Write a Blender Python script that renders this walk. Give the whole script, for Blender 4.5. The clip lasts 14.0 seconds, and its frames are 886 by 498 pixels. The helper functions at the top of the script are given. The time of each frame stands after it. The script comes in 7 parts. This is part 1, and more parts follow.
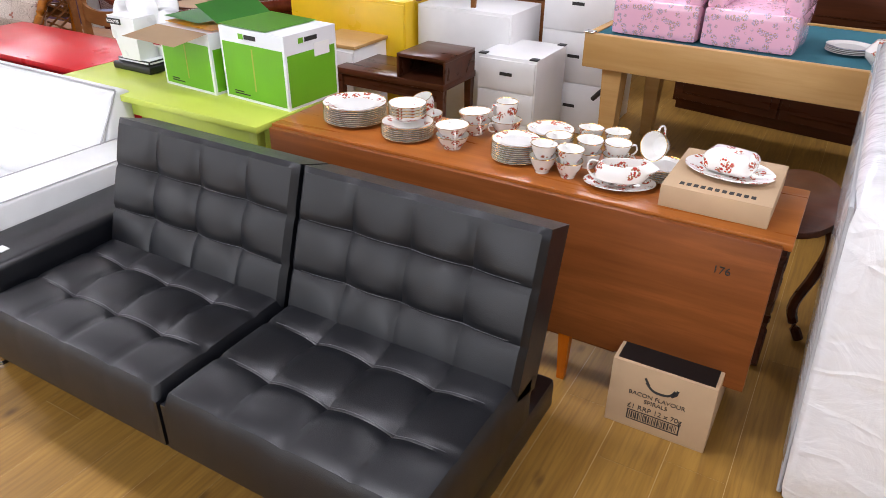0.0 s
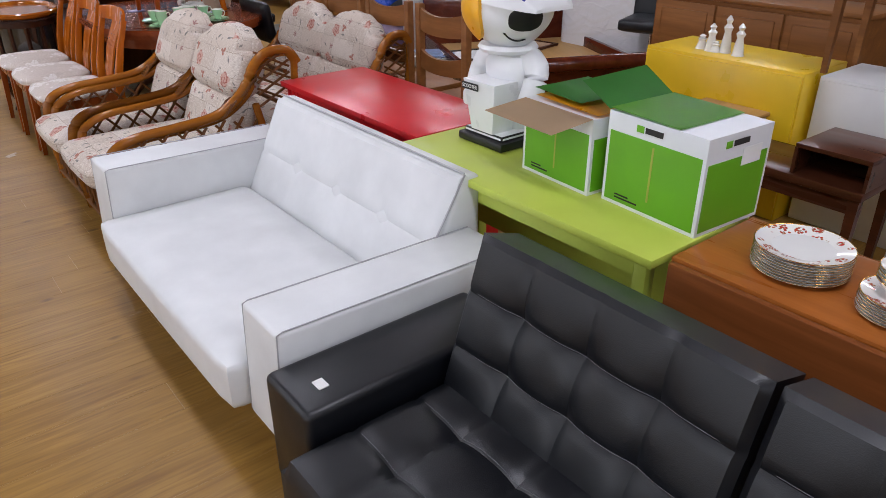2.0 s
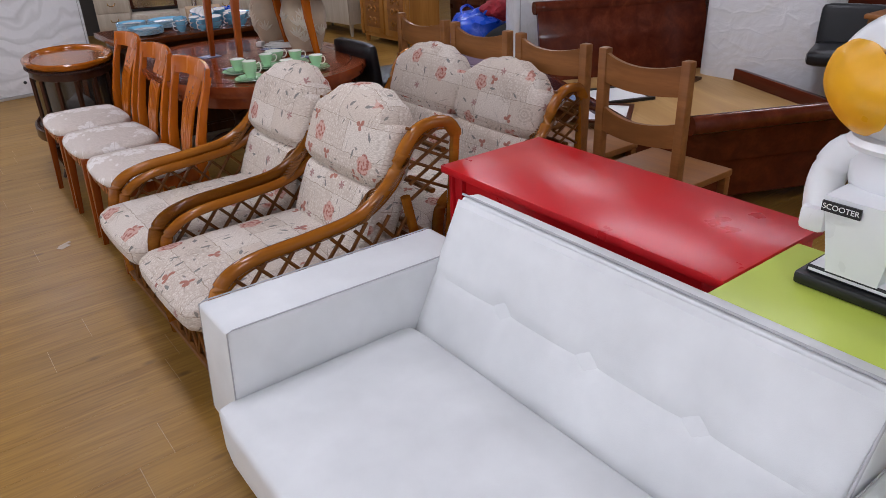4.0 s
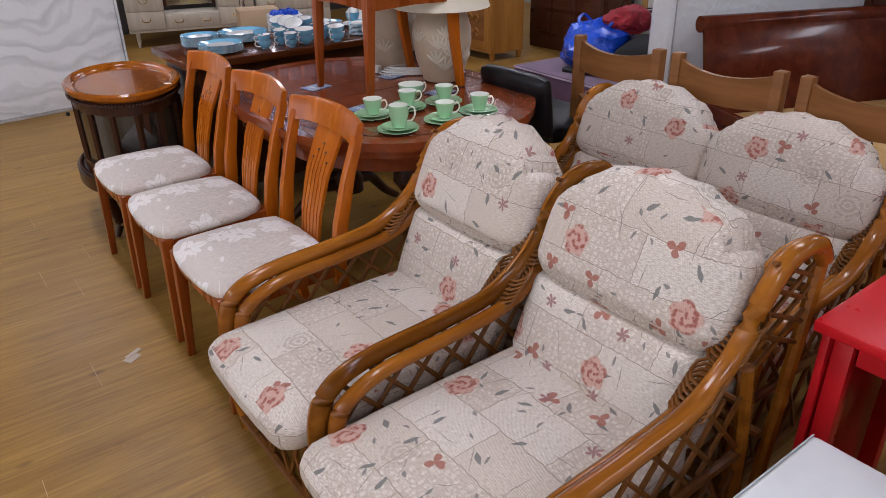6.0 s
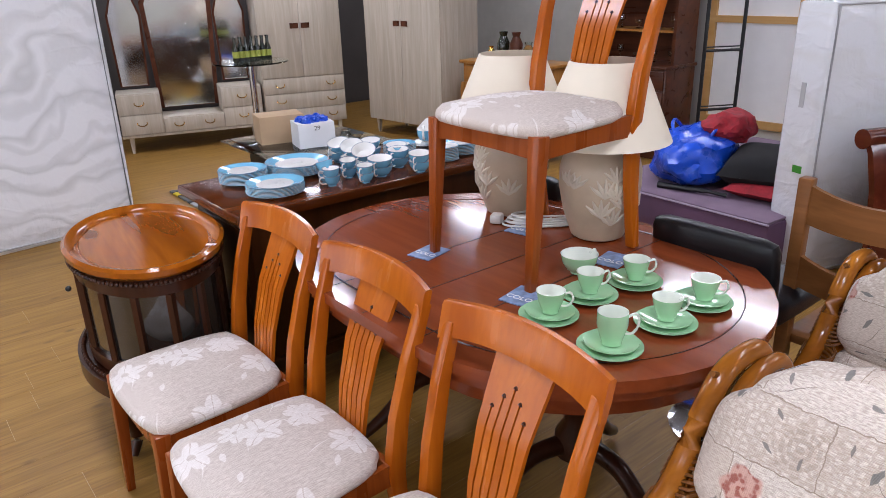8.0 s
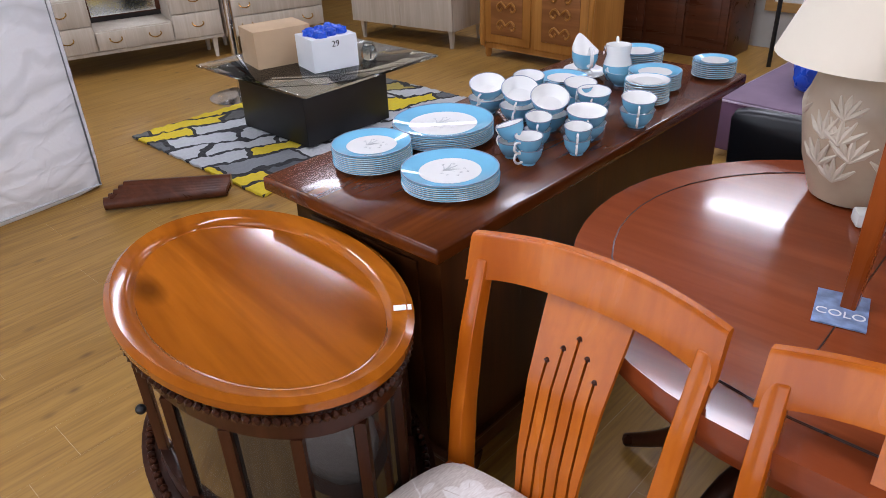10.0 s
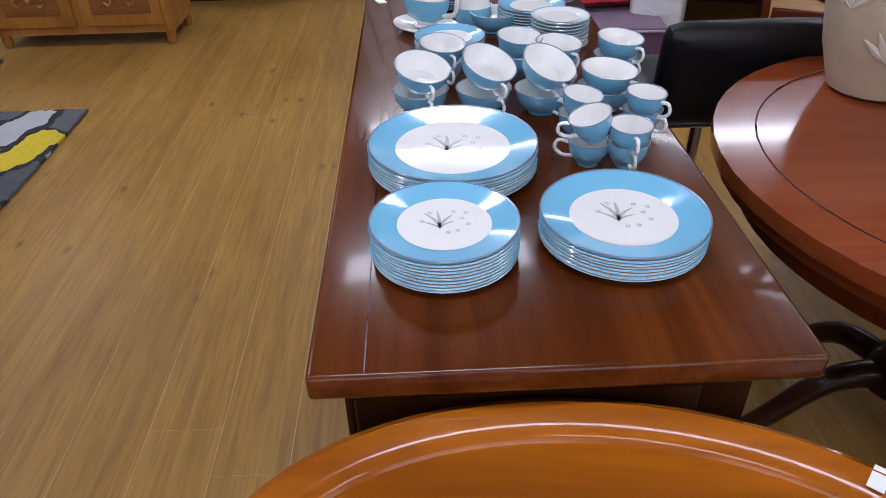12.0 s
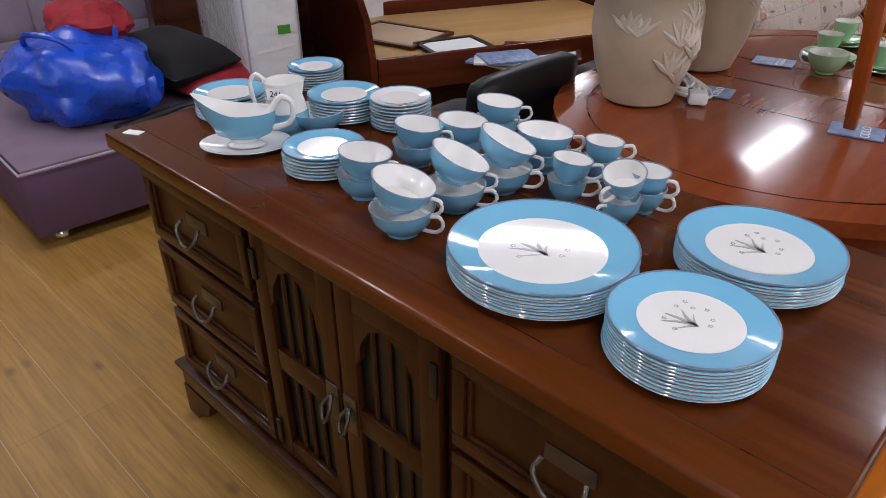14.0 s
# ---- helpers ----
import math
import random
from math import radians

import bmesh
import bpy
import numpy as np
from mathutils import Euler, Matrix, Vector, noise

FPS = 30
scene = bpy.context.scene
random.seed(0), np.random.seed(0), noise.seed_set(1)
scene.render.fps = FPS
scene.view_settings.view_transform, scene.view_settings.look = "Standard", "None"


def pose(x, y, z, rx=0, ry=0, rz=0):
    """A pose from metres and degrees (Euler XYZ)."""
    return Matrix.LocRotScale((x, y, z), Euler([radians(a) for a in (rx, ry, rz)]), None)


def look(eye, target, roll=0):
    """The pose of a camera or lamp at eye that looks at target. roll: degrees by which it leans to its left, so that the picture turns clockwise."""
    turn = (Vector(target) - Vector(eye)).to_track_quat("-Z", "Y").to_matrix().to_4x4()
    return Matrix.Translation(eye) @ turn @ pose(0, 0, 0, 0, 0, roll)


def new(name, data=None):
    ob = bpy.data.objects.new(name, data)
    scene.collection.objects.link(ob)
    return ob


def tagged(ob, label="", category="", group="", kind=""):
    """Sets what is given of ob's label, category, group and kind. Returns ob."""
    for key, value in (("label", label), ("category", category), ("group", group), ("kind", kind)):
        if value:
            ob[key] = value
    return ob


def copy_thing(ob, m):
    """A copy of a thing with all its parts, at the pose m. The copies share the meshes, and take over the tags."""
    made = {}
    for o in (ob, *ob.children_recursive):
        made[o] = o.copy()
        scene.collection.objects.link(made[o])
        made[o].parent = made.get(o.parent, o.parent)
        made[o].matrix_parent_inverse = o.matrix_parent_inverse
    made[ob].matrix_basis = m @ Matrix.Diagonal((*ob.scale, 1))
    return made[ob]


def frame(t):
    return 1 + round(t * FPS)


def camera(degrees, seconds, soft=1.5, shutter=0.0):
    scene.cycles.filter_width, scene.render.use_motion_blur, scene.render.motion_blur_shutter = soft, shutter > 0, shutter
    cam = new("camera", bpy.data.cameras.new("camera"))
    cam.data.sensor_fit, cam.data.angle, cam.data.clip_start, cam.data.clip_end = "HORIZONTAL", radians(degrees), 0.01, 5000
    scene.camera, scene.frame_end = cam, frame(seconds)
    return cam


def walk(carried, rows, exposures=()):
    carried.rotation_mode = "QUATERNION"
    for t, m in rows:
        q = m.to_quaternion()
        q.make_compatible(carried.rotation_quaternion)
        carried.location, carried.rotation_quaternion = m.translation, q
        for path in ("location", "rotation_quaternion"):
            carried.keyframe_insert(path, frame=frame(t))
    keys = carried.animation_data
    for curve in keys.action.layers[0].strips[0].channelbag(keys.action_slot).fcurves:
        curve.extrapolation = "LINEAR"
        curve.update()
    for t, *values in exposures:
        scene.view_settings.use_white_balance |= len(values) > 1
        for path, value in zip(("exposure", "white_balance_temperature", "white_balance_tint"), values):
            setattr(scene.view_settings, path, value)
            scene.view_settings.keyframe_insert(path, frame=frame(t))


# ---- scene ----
cam = camera(63.8, 14.0, soft=0.6)
PATH = [
    (0, (-0.046, -1.205, 1.666), (1.467, -0.343, 0.683), 0.7),
    (0.5, (0.03, -1.095, 1.646), (1.431, -0.053, 0.67), 0.9),
    (1, (0.108, -0.808, 1.636), (1.39, 0.388, 0.672), 2.7),
    (1.5, (0.215, -0.585, 1.643), (1.385, 0.741, 0.708), 0.2),
    (2, (0.337, -0.282, 1.651), (1.441, 1.112, 0.736), -0.3),
    (2.5, (0.311, 0.058, 1.644), (1.417, 1.473, 0.763), -0.4),
    (3, (0.289, 0.393, 1.646), (1.405, 1.803, 0.77), -0.5),
    (3.2, (0.32, 0.545, 1.644), (1.424, 1.967, 0.771), -1.0),
    (5.3, (0.569, 2.085, 1.63), (1.601, 3.525, 0.702), -1.7),
    (5.5, (0.546, 2.244, 1.613), (1.587, 3.675, 0.681), -0.8),
    (6, (0.507, 2.605, 1.615), (1.57, 4.038, 0.712), -1.2),
    (6.5, (0.569, 2.911, 1.619), (1.626, 4.384, 0.775), -1.5),
    (7, (0.64, 3.227, 1.63), (1.698, 4.748, 0.876), -1.5),
    (7.5, (0.64, 3.569, 1.651), (1.786, 5.05, 0.948), -1.6),
    (8, (0.674, 3.883, 1.654), (1.847, 5.336, 0.939), -1.7),
    (8.5, (0.769, 4.243, 1.64), (1.865, 5.708, 0.832), 0.2),
    (9, (0.767, 4.633, 1.613), (1.806, 6.1, 0.737), -1.0),
    (9.2, (0.748, 4.797, 1.626), (1.793, 6.244, 0.725), -2.0),
    (11.3, (0.882, 6.406, 1.45), (2.461, 6.894, 0.324), -1.3),
    (11.5, (0.947, 6.546, 1.459), (2.535, 6.915, 0.299), -1.9),
    (12, (1.073, 6.808, 1.429), (2.712, 6.758, 0.282), -1.2),
    (12.5, (1.188, 7.096, 1.422), (2.788, 6.633, 0.314), -1.8),
    (12.8, (1.299, 7.192, 1.413), (2.856, 6.584, 0.313), -3.5),
    (13, (1.402, 7.268, 1.418), (2.908, 6.517, 0.337), -3.8),
    (13.5, (1.548, 7.357, 1.413), (2.912, 6.313, 0.388), -1.3),
    (14, (1.621, 7.513, 1.421), (2.827, 6.28, 0.408), -0.4),
]
walk(cam, [(t, look(eye, target, roll)) for t, eye, target, roll in PATH],
     [(0, 0.9, 6350, 10), (0.6, 0.95, 6300, 10), (1.5, 0.42, 6200, 10), (3.0, 0.06, 6100, 10), (5.5, 0.05, 6150, 10), (6.5, 0.25, 6150, 10), (7.5, 0.48, 6050, 10),
      (8.5, 0.62, 5980, 10), (9.2, 0.60, 5980, 10), (11.3, 0.5, 5900, 10), (12.5, 0.22, 5850, 10), (14.0, 0.18, 6300, 10)])

# ---- light ----
world = bpy.data.worlds.new("world")
scene.world = world
world.use_nodes = True
sky = world.node_tree.nodes.new("ShaderNodeTexSky")
sky.sky_type, sky.sun_disc = "NISHITA", False
sky.sun_elevation, sky.sun_rotation = radians(40), radians(120)
world.node_tree.links.new(sky.outputs[0], world.node_tree.nodes["Background"].inputs[0])
world.node_tree.nodes["Background"].inputs[1].default_value = 0.12

X0, X1, Y0, Y1, ZC = -3.2, 8.6, -5.0, 12.7, 3.1
# assumed grid of unseen ceiling lamps, energy set area by area
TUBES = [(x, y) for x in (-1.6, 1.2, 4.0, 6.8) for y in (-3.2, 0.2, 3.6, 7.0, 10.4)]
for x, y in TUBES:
    ld = bpy.data.lights.new("assumed_ceiling_lamp", "AREA")
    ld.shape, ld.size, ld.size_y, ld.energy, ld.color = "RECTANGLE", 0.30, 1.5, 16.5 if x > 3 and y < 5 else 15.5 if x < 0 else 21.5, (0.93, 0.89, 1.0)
    lo = new("assumed_ceiling_lamp", ld)
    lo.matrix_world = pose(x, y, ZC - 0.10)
# daylight of the shop windows behind the aisle
for y in (-2.6, 1.2, 5.0, 8.8):
    ld = bpy.data.lights.new("window_daylight", "AREA")
    ld.shape, ld.size, ld.size_y, ld.energy, ld.color = "RECTANGLE", 1.7, 2.6, 12, (0.88, 0.865, 1.0)
    lo = new("window_daylight", ld)
    lo.matrix_world = pose(X0 + 0.03, y, 1.55, 0, -90, 0)


# ---- materials ----
def nodes_of(name, rough=0.5, metal=0.0):
    m = bpy.data.materials.new(name)
    m.use_nodes = True
    nt = m.node_tree
    b = nt.nodes["Principled BSDF"]
    b.inputs["Roughness"].default_value, b.inputs["Metallic"].default_value = rough, metal
    return m, nt, b


def nd(nt, kind, **kw):
    n = nt.nodes.new(kind)
    for k, v in kw.items():
        n.inputs[k.replace("_", " ")].default_value = v
    return n


def coords(nt, sx=1, sy=1, sz=1, rz=0.0):
    tc = nt.nodes.new("ShaderNodeTexCoord")
    mp = nt.nodes.new("ShaderNodeMapping")
    mp.inputs["Scale"].default_value = (sx, sy, sz)
    mp.inputs["Rotation"].default_value = (0, 0, rz)
    nt.links.new(tc.outputs["Object"], mp.inputs[0])
    return mp.outputs[0]


def ramp(nt, fac, stops):
    r = nt.nodes.new("ShaderNodeValToRGB")
    e = r.color_ramp.elements
    e[0].position, e[0].color = stops[0][0], (*stops[0][1], 1)
    e[1].position, e[1].color = stops[-1][0], (*stops[-1][1], 1)
    for p, c in stops[1:-1]:
        e.new(p).color = (*c, 1)
    nt.links.new(fac, r.inputs[0])
    return r.outputs[0]


def mixc(nt, fac, a, b, mode="MIX"):
    n = nt.nodes.new("ShaderNodeMix")
    n.data_type, n.blend_type = "RGBA", mode
    for s, v in ((n.inputs[0], fac), (n.inputs[6], a), (n.inputs[7], b)):
        if isinstance(v, (int, float)):
            s.default_value = v
        elif isinstance(v, tuple):
            s.default_value = (*v, 1)
        else:
            nt.links.new(v, s)
    return n.outputs[2]


def math_n(nt, op, a, b=0.0):
    n = nt.nodes.new("ShaderNodeMath")
    n.operation = op
    for s, v in zip(n.inputs, (a, b)):
        if isinstance(v, (int, float)):
            s.default_value = v
        else:
            nt.links.new(v, s)
    return n.outputs[0]


def bump(nt, b, height, strength=0.2, dist=0.002):
    n = nd(nt, "ShaderNodeBump", Strength=strength, Distance=dist)
    nt.links.new(height, n.inputs["Height"])
    nt.links.new(n.outputs[0], b.inputs["Normal"])


def plain(name, c, rough=0.5, metal=0.0, var=0.12, scale=6.0, fine=120.0, bmp=0.12, coat=0.0):
    m, nt, b = nodes_of(name, rough, metal)
    v = coords(nt)
    n1, n2 = nd(nt, "ShaderNodeTexNoise", Scale=scale, Detail=4.0), nd(nt, "ShaderNodeTexNoise", Scale=fine, Detail=3.0)
    for n in (n1, n2):
        nt.links.new(v, n.inputs[0])
    lo, hi = tuple(x * (1 - var) for x in c), tuple(min(1, x * (1 + var * 0.6)) for x in c)
    nt.links.new(ramp(nt, n1.outputs[0], [(0.3, lo), (0.7, hi)]), b.inputs["Base Color"])
    rr = math_n(nt, "ADD", math_n(nt, "MULTIPLY", n1.outputs[0], 0.16), max(0.02, rough - 0.08))
    nt.links.new(rr, b.inputs["Roughness"])
    b.inputs["Coat Weight"].default_value = coat
    if bmp:
        bump(nt, b, n2.outputs[0], bmp, 0.001)
    return m


def wood(name, dark, light, rough=0.35, axis=0, grain=14.0, coat=0.0, knots=0.0):
    m, nt, b = nodes_of(name, rough)
    s = [grain] * 3
    s[axis] = grain * 0.07
    v = coords(nt, *s)
    n1 = nd(nt, "ShaderNodeTexNoise", Scale=1.0, Detail=5.0, Distortion=0.8)
    n2 = nd(nt, "ShaderNodeTexNoise", Scale=7.0, Detail=4.0)
    n3 = nd(nt, "ShaderNodeTexNoise", Scale=2.0, Detail=2.0)
    nt.links.new(v, n1.inputs[0]), nt.links.new(v, n2.inputs[0]), nt.links.new(coords(nt), n3.inputs[0])
    c = ramp(nt, n1.outputs[0], [(0.3, dark), (0.52, tuple((a + q) / 2 for a, q in zip(dark, light))), (0.7, light)])
    c = mixc(nt, math_n(nt, "MULTIPLY", ramp(nt, n2.outputs[0], [(0.45, (0, 0, 0)), (0.65, (1, 1, 1))]), 0.35), c, dark)
    c = mixc(nt, math_n(nt, "MULTIPLY", n3.outputs[0], 0.35), c, tuple(x * 0.7 for x in light))
    if knots:
        vo = nd(nt, "ShaderNodeTexVoronoi", Scale=knots)
        ks = [1.0, 1.0, 1.0]
        ks[axis] = 0.45
        nt.links.new(coords(nt, *ks), vo.inputs[0])
        c = mixc(nt, ramp(nt, vo.outputs["Distance"], [(0.03, (0.75, 0.75, 0.75)), (0.12, (0, 0, 0))]), c, tuple(x * 0.35 for x in dark))
    nt.links.new(c, b.inputs["Base Color"])
    nt.links.new(math_n(nt, "ADD", math_n(nt, "MULTIPLY", n1.outputs[0], 0.2), max(0.03, rough - 0.1)), b.inputs["Roughness"])
    b.inputs["Specular IOR Level"].default_value = 0.20
    b.inputs["Coat Weight"].default_value, b.inputs["Coat Roughness"].default_value = coat * 0.36, 0.06
    bump(nt, b, n2.outputs[0], 0.08, 0.001)
    return m


def leather(name, c, rough=0.4, spec=0.5):
    m, nt, b = nodes_of(name, rough)
    b.inputs["Specular IOR Level"].default_value = spec
    v = coords(nt)
    vo, n1 = nd(nt, "ShaderNodeTexVoronoi", Scale=420.0), nd(nt, "ShaderNodeTexNoise", Scale=5.0, Detail=5.0)
    nt.links.new(v, vo.inputs[0]), nt.links.new(v, n1.inputs[0])
    nt.links.new(ramp(nt, n1.outputs[0], [(0.3, tuple(x * 0.86 for x in c)), (0.7, c)]), b.inputs["Base Color"])
    nt.links.new(math_n(nt, "ADD", math_n(nt, "MULTIPLY", n1.outputs[0], 0.25), rough - 0.12), b.inputs["Roughness"])
    h = math_n(nt, "ADD", math_n(nt, "MULTIPLY", vo.outputs["Distance"], 0.25), math_n(nt, "MULTIPLY", n1.outputs[0], 2.0))
    bump(nt, b, h, 0.25, 0.003)
    return m


def wobbled(nt, v, scale, amount):
    nz = nd(nt, "ShaderNodeTexNoise", Scale=scale, Detail=3.0)
    nt.links.new(v, nz.inputs[0])
    wob = nt.nodes.new("ShaderNodeVectorMath")
    wob.operation = "MULTIPLY_ADD"
    nt.links.new(nz.outputs["Color"], wob.inputs[0])
    wob.inputs[1].default_value = (amount, amount, amount)
    nt.links.new(v, wob.inputs[2])
    return wob.outputs[0]


def stamp(nt, u, v, cell, keep, jitter, seed):
    """One motif in some cells of a grid: place within the motif, its radius and angle, and whether the cell has it."""
    cu, cv = math_n(nt, "DIVIDE", math_n(nt, "ADD", u, seed * 0.137), cell), math_n(nt, "DIVIDE", math_n(nt, "ADD", v, seed * 0.071), cell)
    comb = nt.nodes.new("ShaderNodeCombineXYZ")
    nt.links.new(math_n(nt, "FLOOR", cu), comb.inputs[0])
    nt.links.new(math_n(nt, "FLOOR", cv), comb.inputs[1])
    comb.inputs[2].default_value = seed
    wn = nt.nodes.new("ShaderNodeTexWhiteNoise")
    nt.links.new(comb.outputs[0], wn.inputs[0])
    rs = nt.nodes.new("ShaderNodeSeparateColor")
    nt.links.new(wn.outputs["Color"], rs.inputs[0])
    off = lambda o: math_n(nt, "ADD", math_n(nt, "MULTIPLY", math_n(nt, "SUBTRACT", o, 0.5), jitter), 0.5)
    lx = math_n(nt, "MULTIPLY", math_n(nt, "SUBTRACT", math_n(nt, "FRACT", cu), off(rs.outputs[0])), cell)
    ly = math_n(nt, "MULTIPLY", math_n(nt, "SUBTRACT", math_n(nt, "FRACT", cv), off(rs.outputs[1])), cell)
    has = math_n(nt, "LESS_THAN", rs.outputs[2], keep)
    turn = math_n(nt, "MULTIPLY", wn.outputs["Value"], 6.283)
    ang = math_n(nt, "ADD", math_n(nt, "ARCTAN2", ly, lx), turn)
    rad = math_n(nt, "SQRT", math_n(nt, "ADD", math_n(nt, "MULTIPLY", lx, lx), math_n(nt, "MULTIPLY", ly, ly)))
    return rad, ang, has


def soft_below(nt, a, b, edge):
    """1 where a is under b, with a soft edge."""
    q = math_n(nt, "DIVIDE", math_n(nt, "SUBTRACT", b, a), edge)
    return math_n(nt, "MINIMUM", math_n(nt, "MAXIMUM", q, 0.0), 1.0)


def petals(nt, rad, ang, has, size, count, depth, edge=0.003):
    lobe = math_n(nt, "ABSOLUTE", math_n(nt, "COSINE", math_n(nt, "MULTIPLY", ang, count / 2)))
    lim = math_n(nt, "MULTIPLY", math_n(nt, "ADD", math_n(nt, "MULTIPLY", lobe, depth), 1 - depth), size)
    return math_n(nt, "MULTIPLY", soft_below(nt, rad, lim, edge), has)


def blade(nt, rad, ang, has, length, width, edge=0.0015):
    along = math_n(nt, "MULTIPLY", rad, math_n(nt, "COSINE", ang))
    across = math_n(nt, "ABSOLUTE", math_n(nt, "MULTIPLY", rad, math_n(nt, "SINE", ang)))
    q = math_n(nt, "DIVIDE", along, length)
    lim = math_n(nt, "MULTIPLY", math_n(nt, "SUBTRACT", 1.0, math_n(nt, "MULTIPLY", q, q)), width)
    return math_n(nt, "MULTIPLY", soft_below(nt, across, lim, edge), has)


def floral(name):
    m, nt, b = nodes_of(name, 0.92)
    b.inputs["Specular IOR Level"].default_value = 0.2
    uv = nt.nodes.new("ShaderNodeUVMap")
    uv.uv_map = "weave"
    raw = uv.outputs[0]
    soft = wobbled(nt, raw, 38.0, 0.016)
    xyz = nt.nodes.new("ShaderNodeSeparateXYZ")
    nt.links.new(soft, xyz.inputs[0])
    u, v = xyz.outputs[0], xyz.outputs[1]

    def tex(kind, sx, sy, **kw):
        mp = nt.nodes.new("ShaderNodeMapping")
        mp.inputs["Scale"].default_value = (sx, sy, 1)
        nt.links.new(raw, mp.inputs[0])
        n = nd(nt, kind, **kw)
        nt.links.new(mp.outputs[0], n.inputs[0])
        return n
    slub = tex("ShaderNodeTexNoise", 90, 420, Scale=1.0, Detail=3.0)
    fine = tex("ShaderNodeTexNoise", 260, 260, Scale=1.0, Detail=2.0)
    c = mixc(nt, ramp(nt, slub.outputs[0], [(0.36, (0, 0, 0)), (0.62, (1, 1, 1))]), (0.56, 0.475, 0.40), (0.80, 0.725, 0.645))
    # patchwork of oblong fields, some worked with a small tan figure
    bk = nt.nodes.new("ShaderNodeTexBrick")
    nt.links.new(soft, bk.inputs[0])
    bk.offset = 0.37
    for key, val in (("Scale", 1.0), ("Brick Width", 0.235), ("Row Height", 0.125), ("Mortar Size", 0.0013), ("Mortar Smooth", 0.3)):
        bk.inputs[key].default_value = val
    bk.inputs["Color1"].default_value, bk.inputs["Color2"].default_value, bk.inputs["Mortar"].default_value = (0, 0, 0, 1), (1, 1, 1, 1), (0, 0, 0, 1)
    field = nt.nodes.new("ShaderNodeSeparateColor")
    nt.links.new(bk.outputs["Color"], field.inputs[0])
    lace = tex("ShaderNodeTexVoronoi", 62, 62, Scale=1.0, Randomness=0.55)
    lace.feature = "DISTANCE_TO_EDGE"
    fig = math_n(nt, "MULTIPLY", math_n(nt, "GREATER_THAN", field.outputs[0], 0.52), ramp(nt, lace.outputs["Distance"], [(0.10, (0.75, 0.75, 0.75)), (0.22, (0, 0, 0))]))
    c = mixc(nt, math_n(nt, "MULTIPLY", fig, 0.55), c, (0.46, 0.35, 0.26))
    toned = math_n(nt, "MULTIPLY", math_n(nt, "LESS_THAN", math_n(nt, "ABSOLUTE", math_n(nt, "SUBTRACT", field.outputs[0], 0.30)), 0.12), 0.30)
    c = mixc(nt, toned, c, (0.50, 0.38, 0.28))
    c = mixc(nt, math_n(nt, "MULTIPLY", bk.outputs["Fac"], 0.85), c, (0.33, 0.25, 0.19))
    # stars of lace
    r, a, has = stamp(nt, u, v, 0.21, 0.45, 0.5, 3)
    ringed = math_n(nt, "GREATER_THAN", math_n(nt, "SINE", math_n(nt, "MULTIPLY", r, 420.0)), -0.1)
    c = mixc(nt, math_n(nt, "MULTIPLY", math_n(nt, "MULTIPLY", petals(nt, r, a, has, 0.052, 8, 0.45), ringed), 0.5), c, (0.42, 0.34, 0.27))
    # dark stems and grey-green leaves
    for seed, cell, ln, wd, keep, col in ((5, 0.105, 0.050, 0.0017, 0.60, (0.20, 0.16, 0.13)), (7, 0.085, 0.021, 0.0066, 0.42, (0.17, 0.17, 0.155)), (8, 0.07, 0.013, 0.0045, 0.26, (0.22, 0.20, 0.18))):
        r, a, has = stamp(nt, u, v, cell, keep, 0.35, seed)
        c = mixc(nt, math_n(nt, "MULTIPLY", blade(nt, r, a, has, ln, wd), 0.85), c, col)
    # small lilies and full roses
    for seed, cell, size, n, dep, keep, col in ((11, 0.17, 0.027, 3, 0.80, 0.40, (0.38, 0.12, 0.08)), (12, 0.19, 0.021, 6, 0.80, 0.38, (0.33, 0.15, 0.14))):
        r, a, has = stamp(nt, u, v, cell, keep, 0.45, seed)
        c = mixc(nt, math_n(nt, "MULTIPLY", petals(nt, r, a, has, size, n, dep), 0.85), c, col)
    r, a, has = stamp(nt, u, v, 0.29, 0.72, 0.55, 17)
    leafy = tex("ShaderNodeTexVoronoi", 105, 105, Scale=1.0)
    swirl = math_n(nt, "SINE", math_n(nt, "ADD", math_n(nt, "MULTIPLY", r, 260.0), math_n(nt, "MULTIPLY", a, 2.0)))
    mark = math_n(nt, "ADD", math_n(nt, "MULTIPLY", swirl, 0.28), leafy.outputs["Distance"])
    tone = mixc(nt, ramp(nt, mark, [(0.20, (0, 0, 0)), (0.62, (1, 1, 1))]), (0.36, 0.10, 0.07), (0.62, 0.37, 0.30))
    c = mixc(nt, math_n(nt, "MULTIPLY", petals(nt, r, a, has, 0.046, 5, 0.20, 0.006), 0.92), c, tone)
    nt.links.new(c, b.inputs["Base Color"])
    rib = tex("ShaderNodeTexWave", 1, 150, Scale=1.0, Distortion=1.5)
    rib.bands_direction = "Y"
    big = tex("ShaderNodeTexNoise", 11, 11, Scale=1.0, Detail=2.0)
    bump(nt, b, math_n(nt, "ADD", math_n(nt, "ADD", rib.outputs[0], math_n(nt, "ADD", slub.outputs[0], fine.outputs[0])), math_n(nt, "MULTIPLY", big.outputs[0], 4.0)), 0.5, 0.003)
    return m


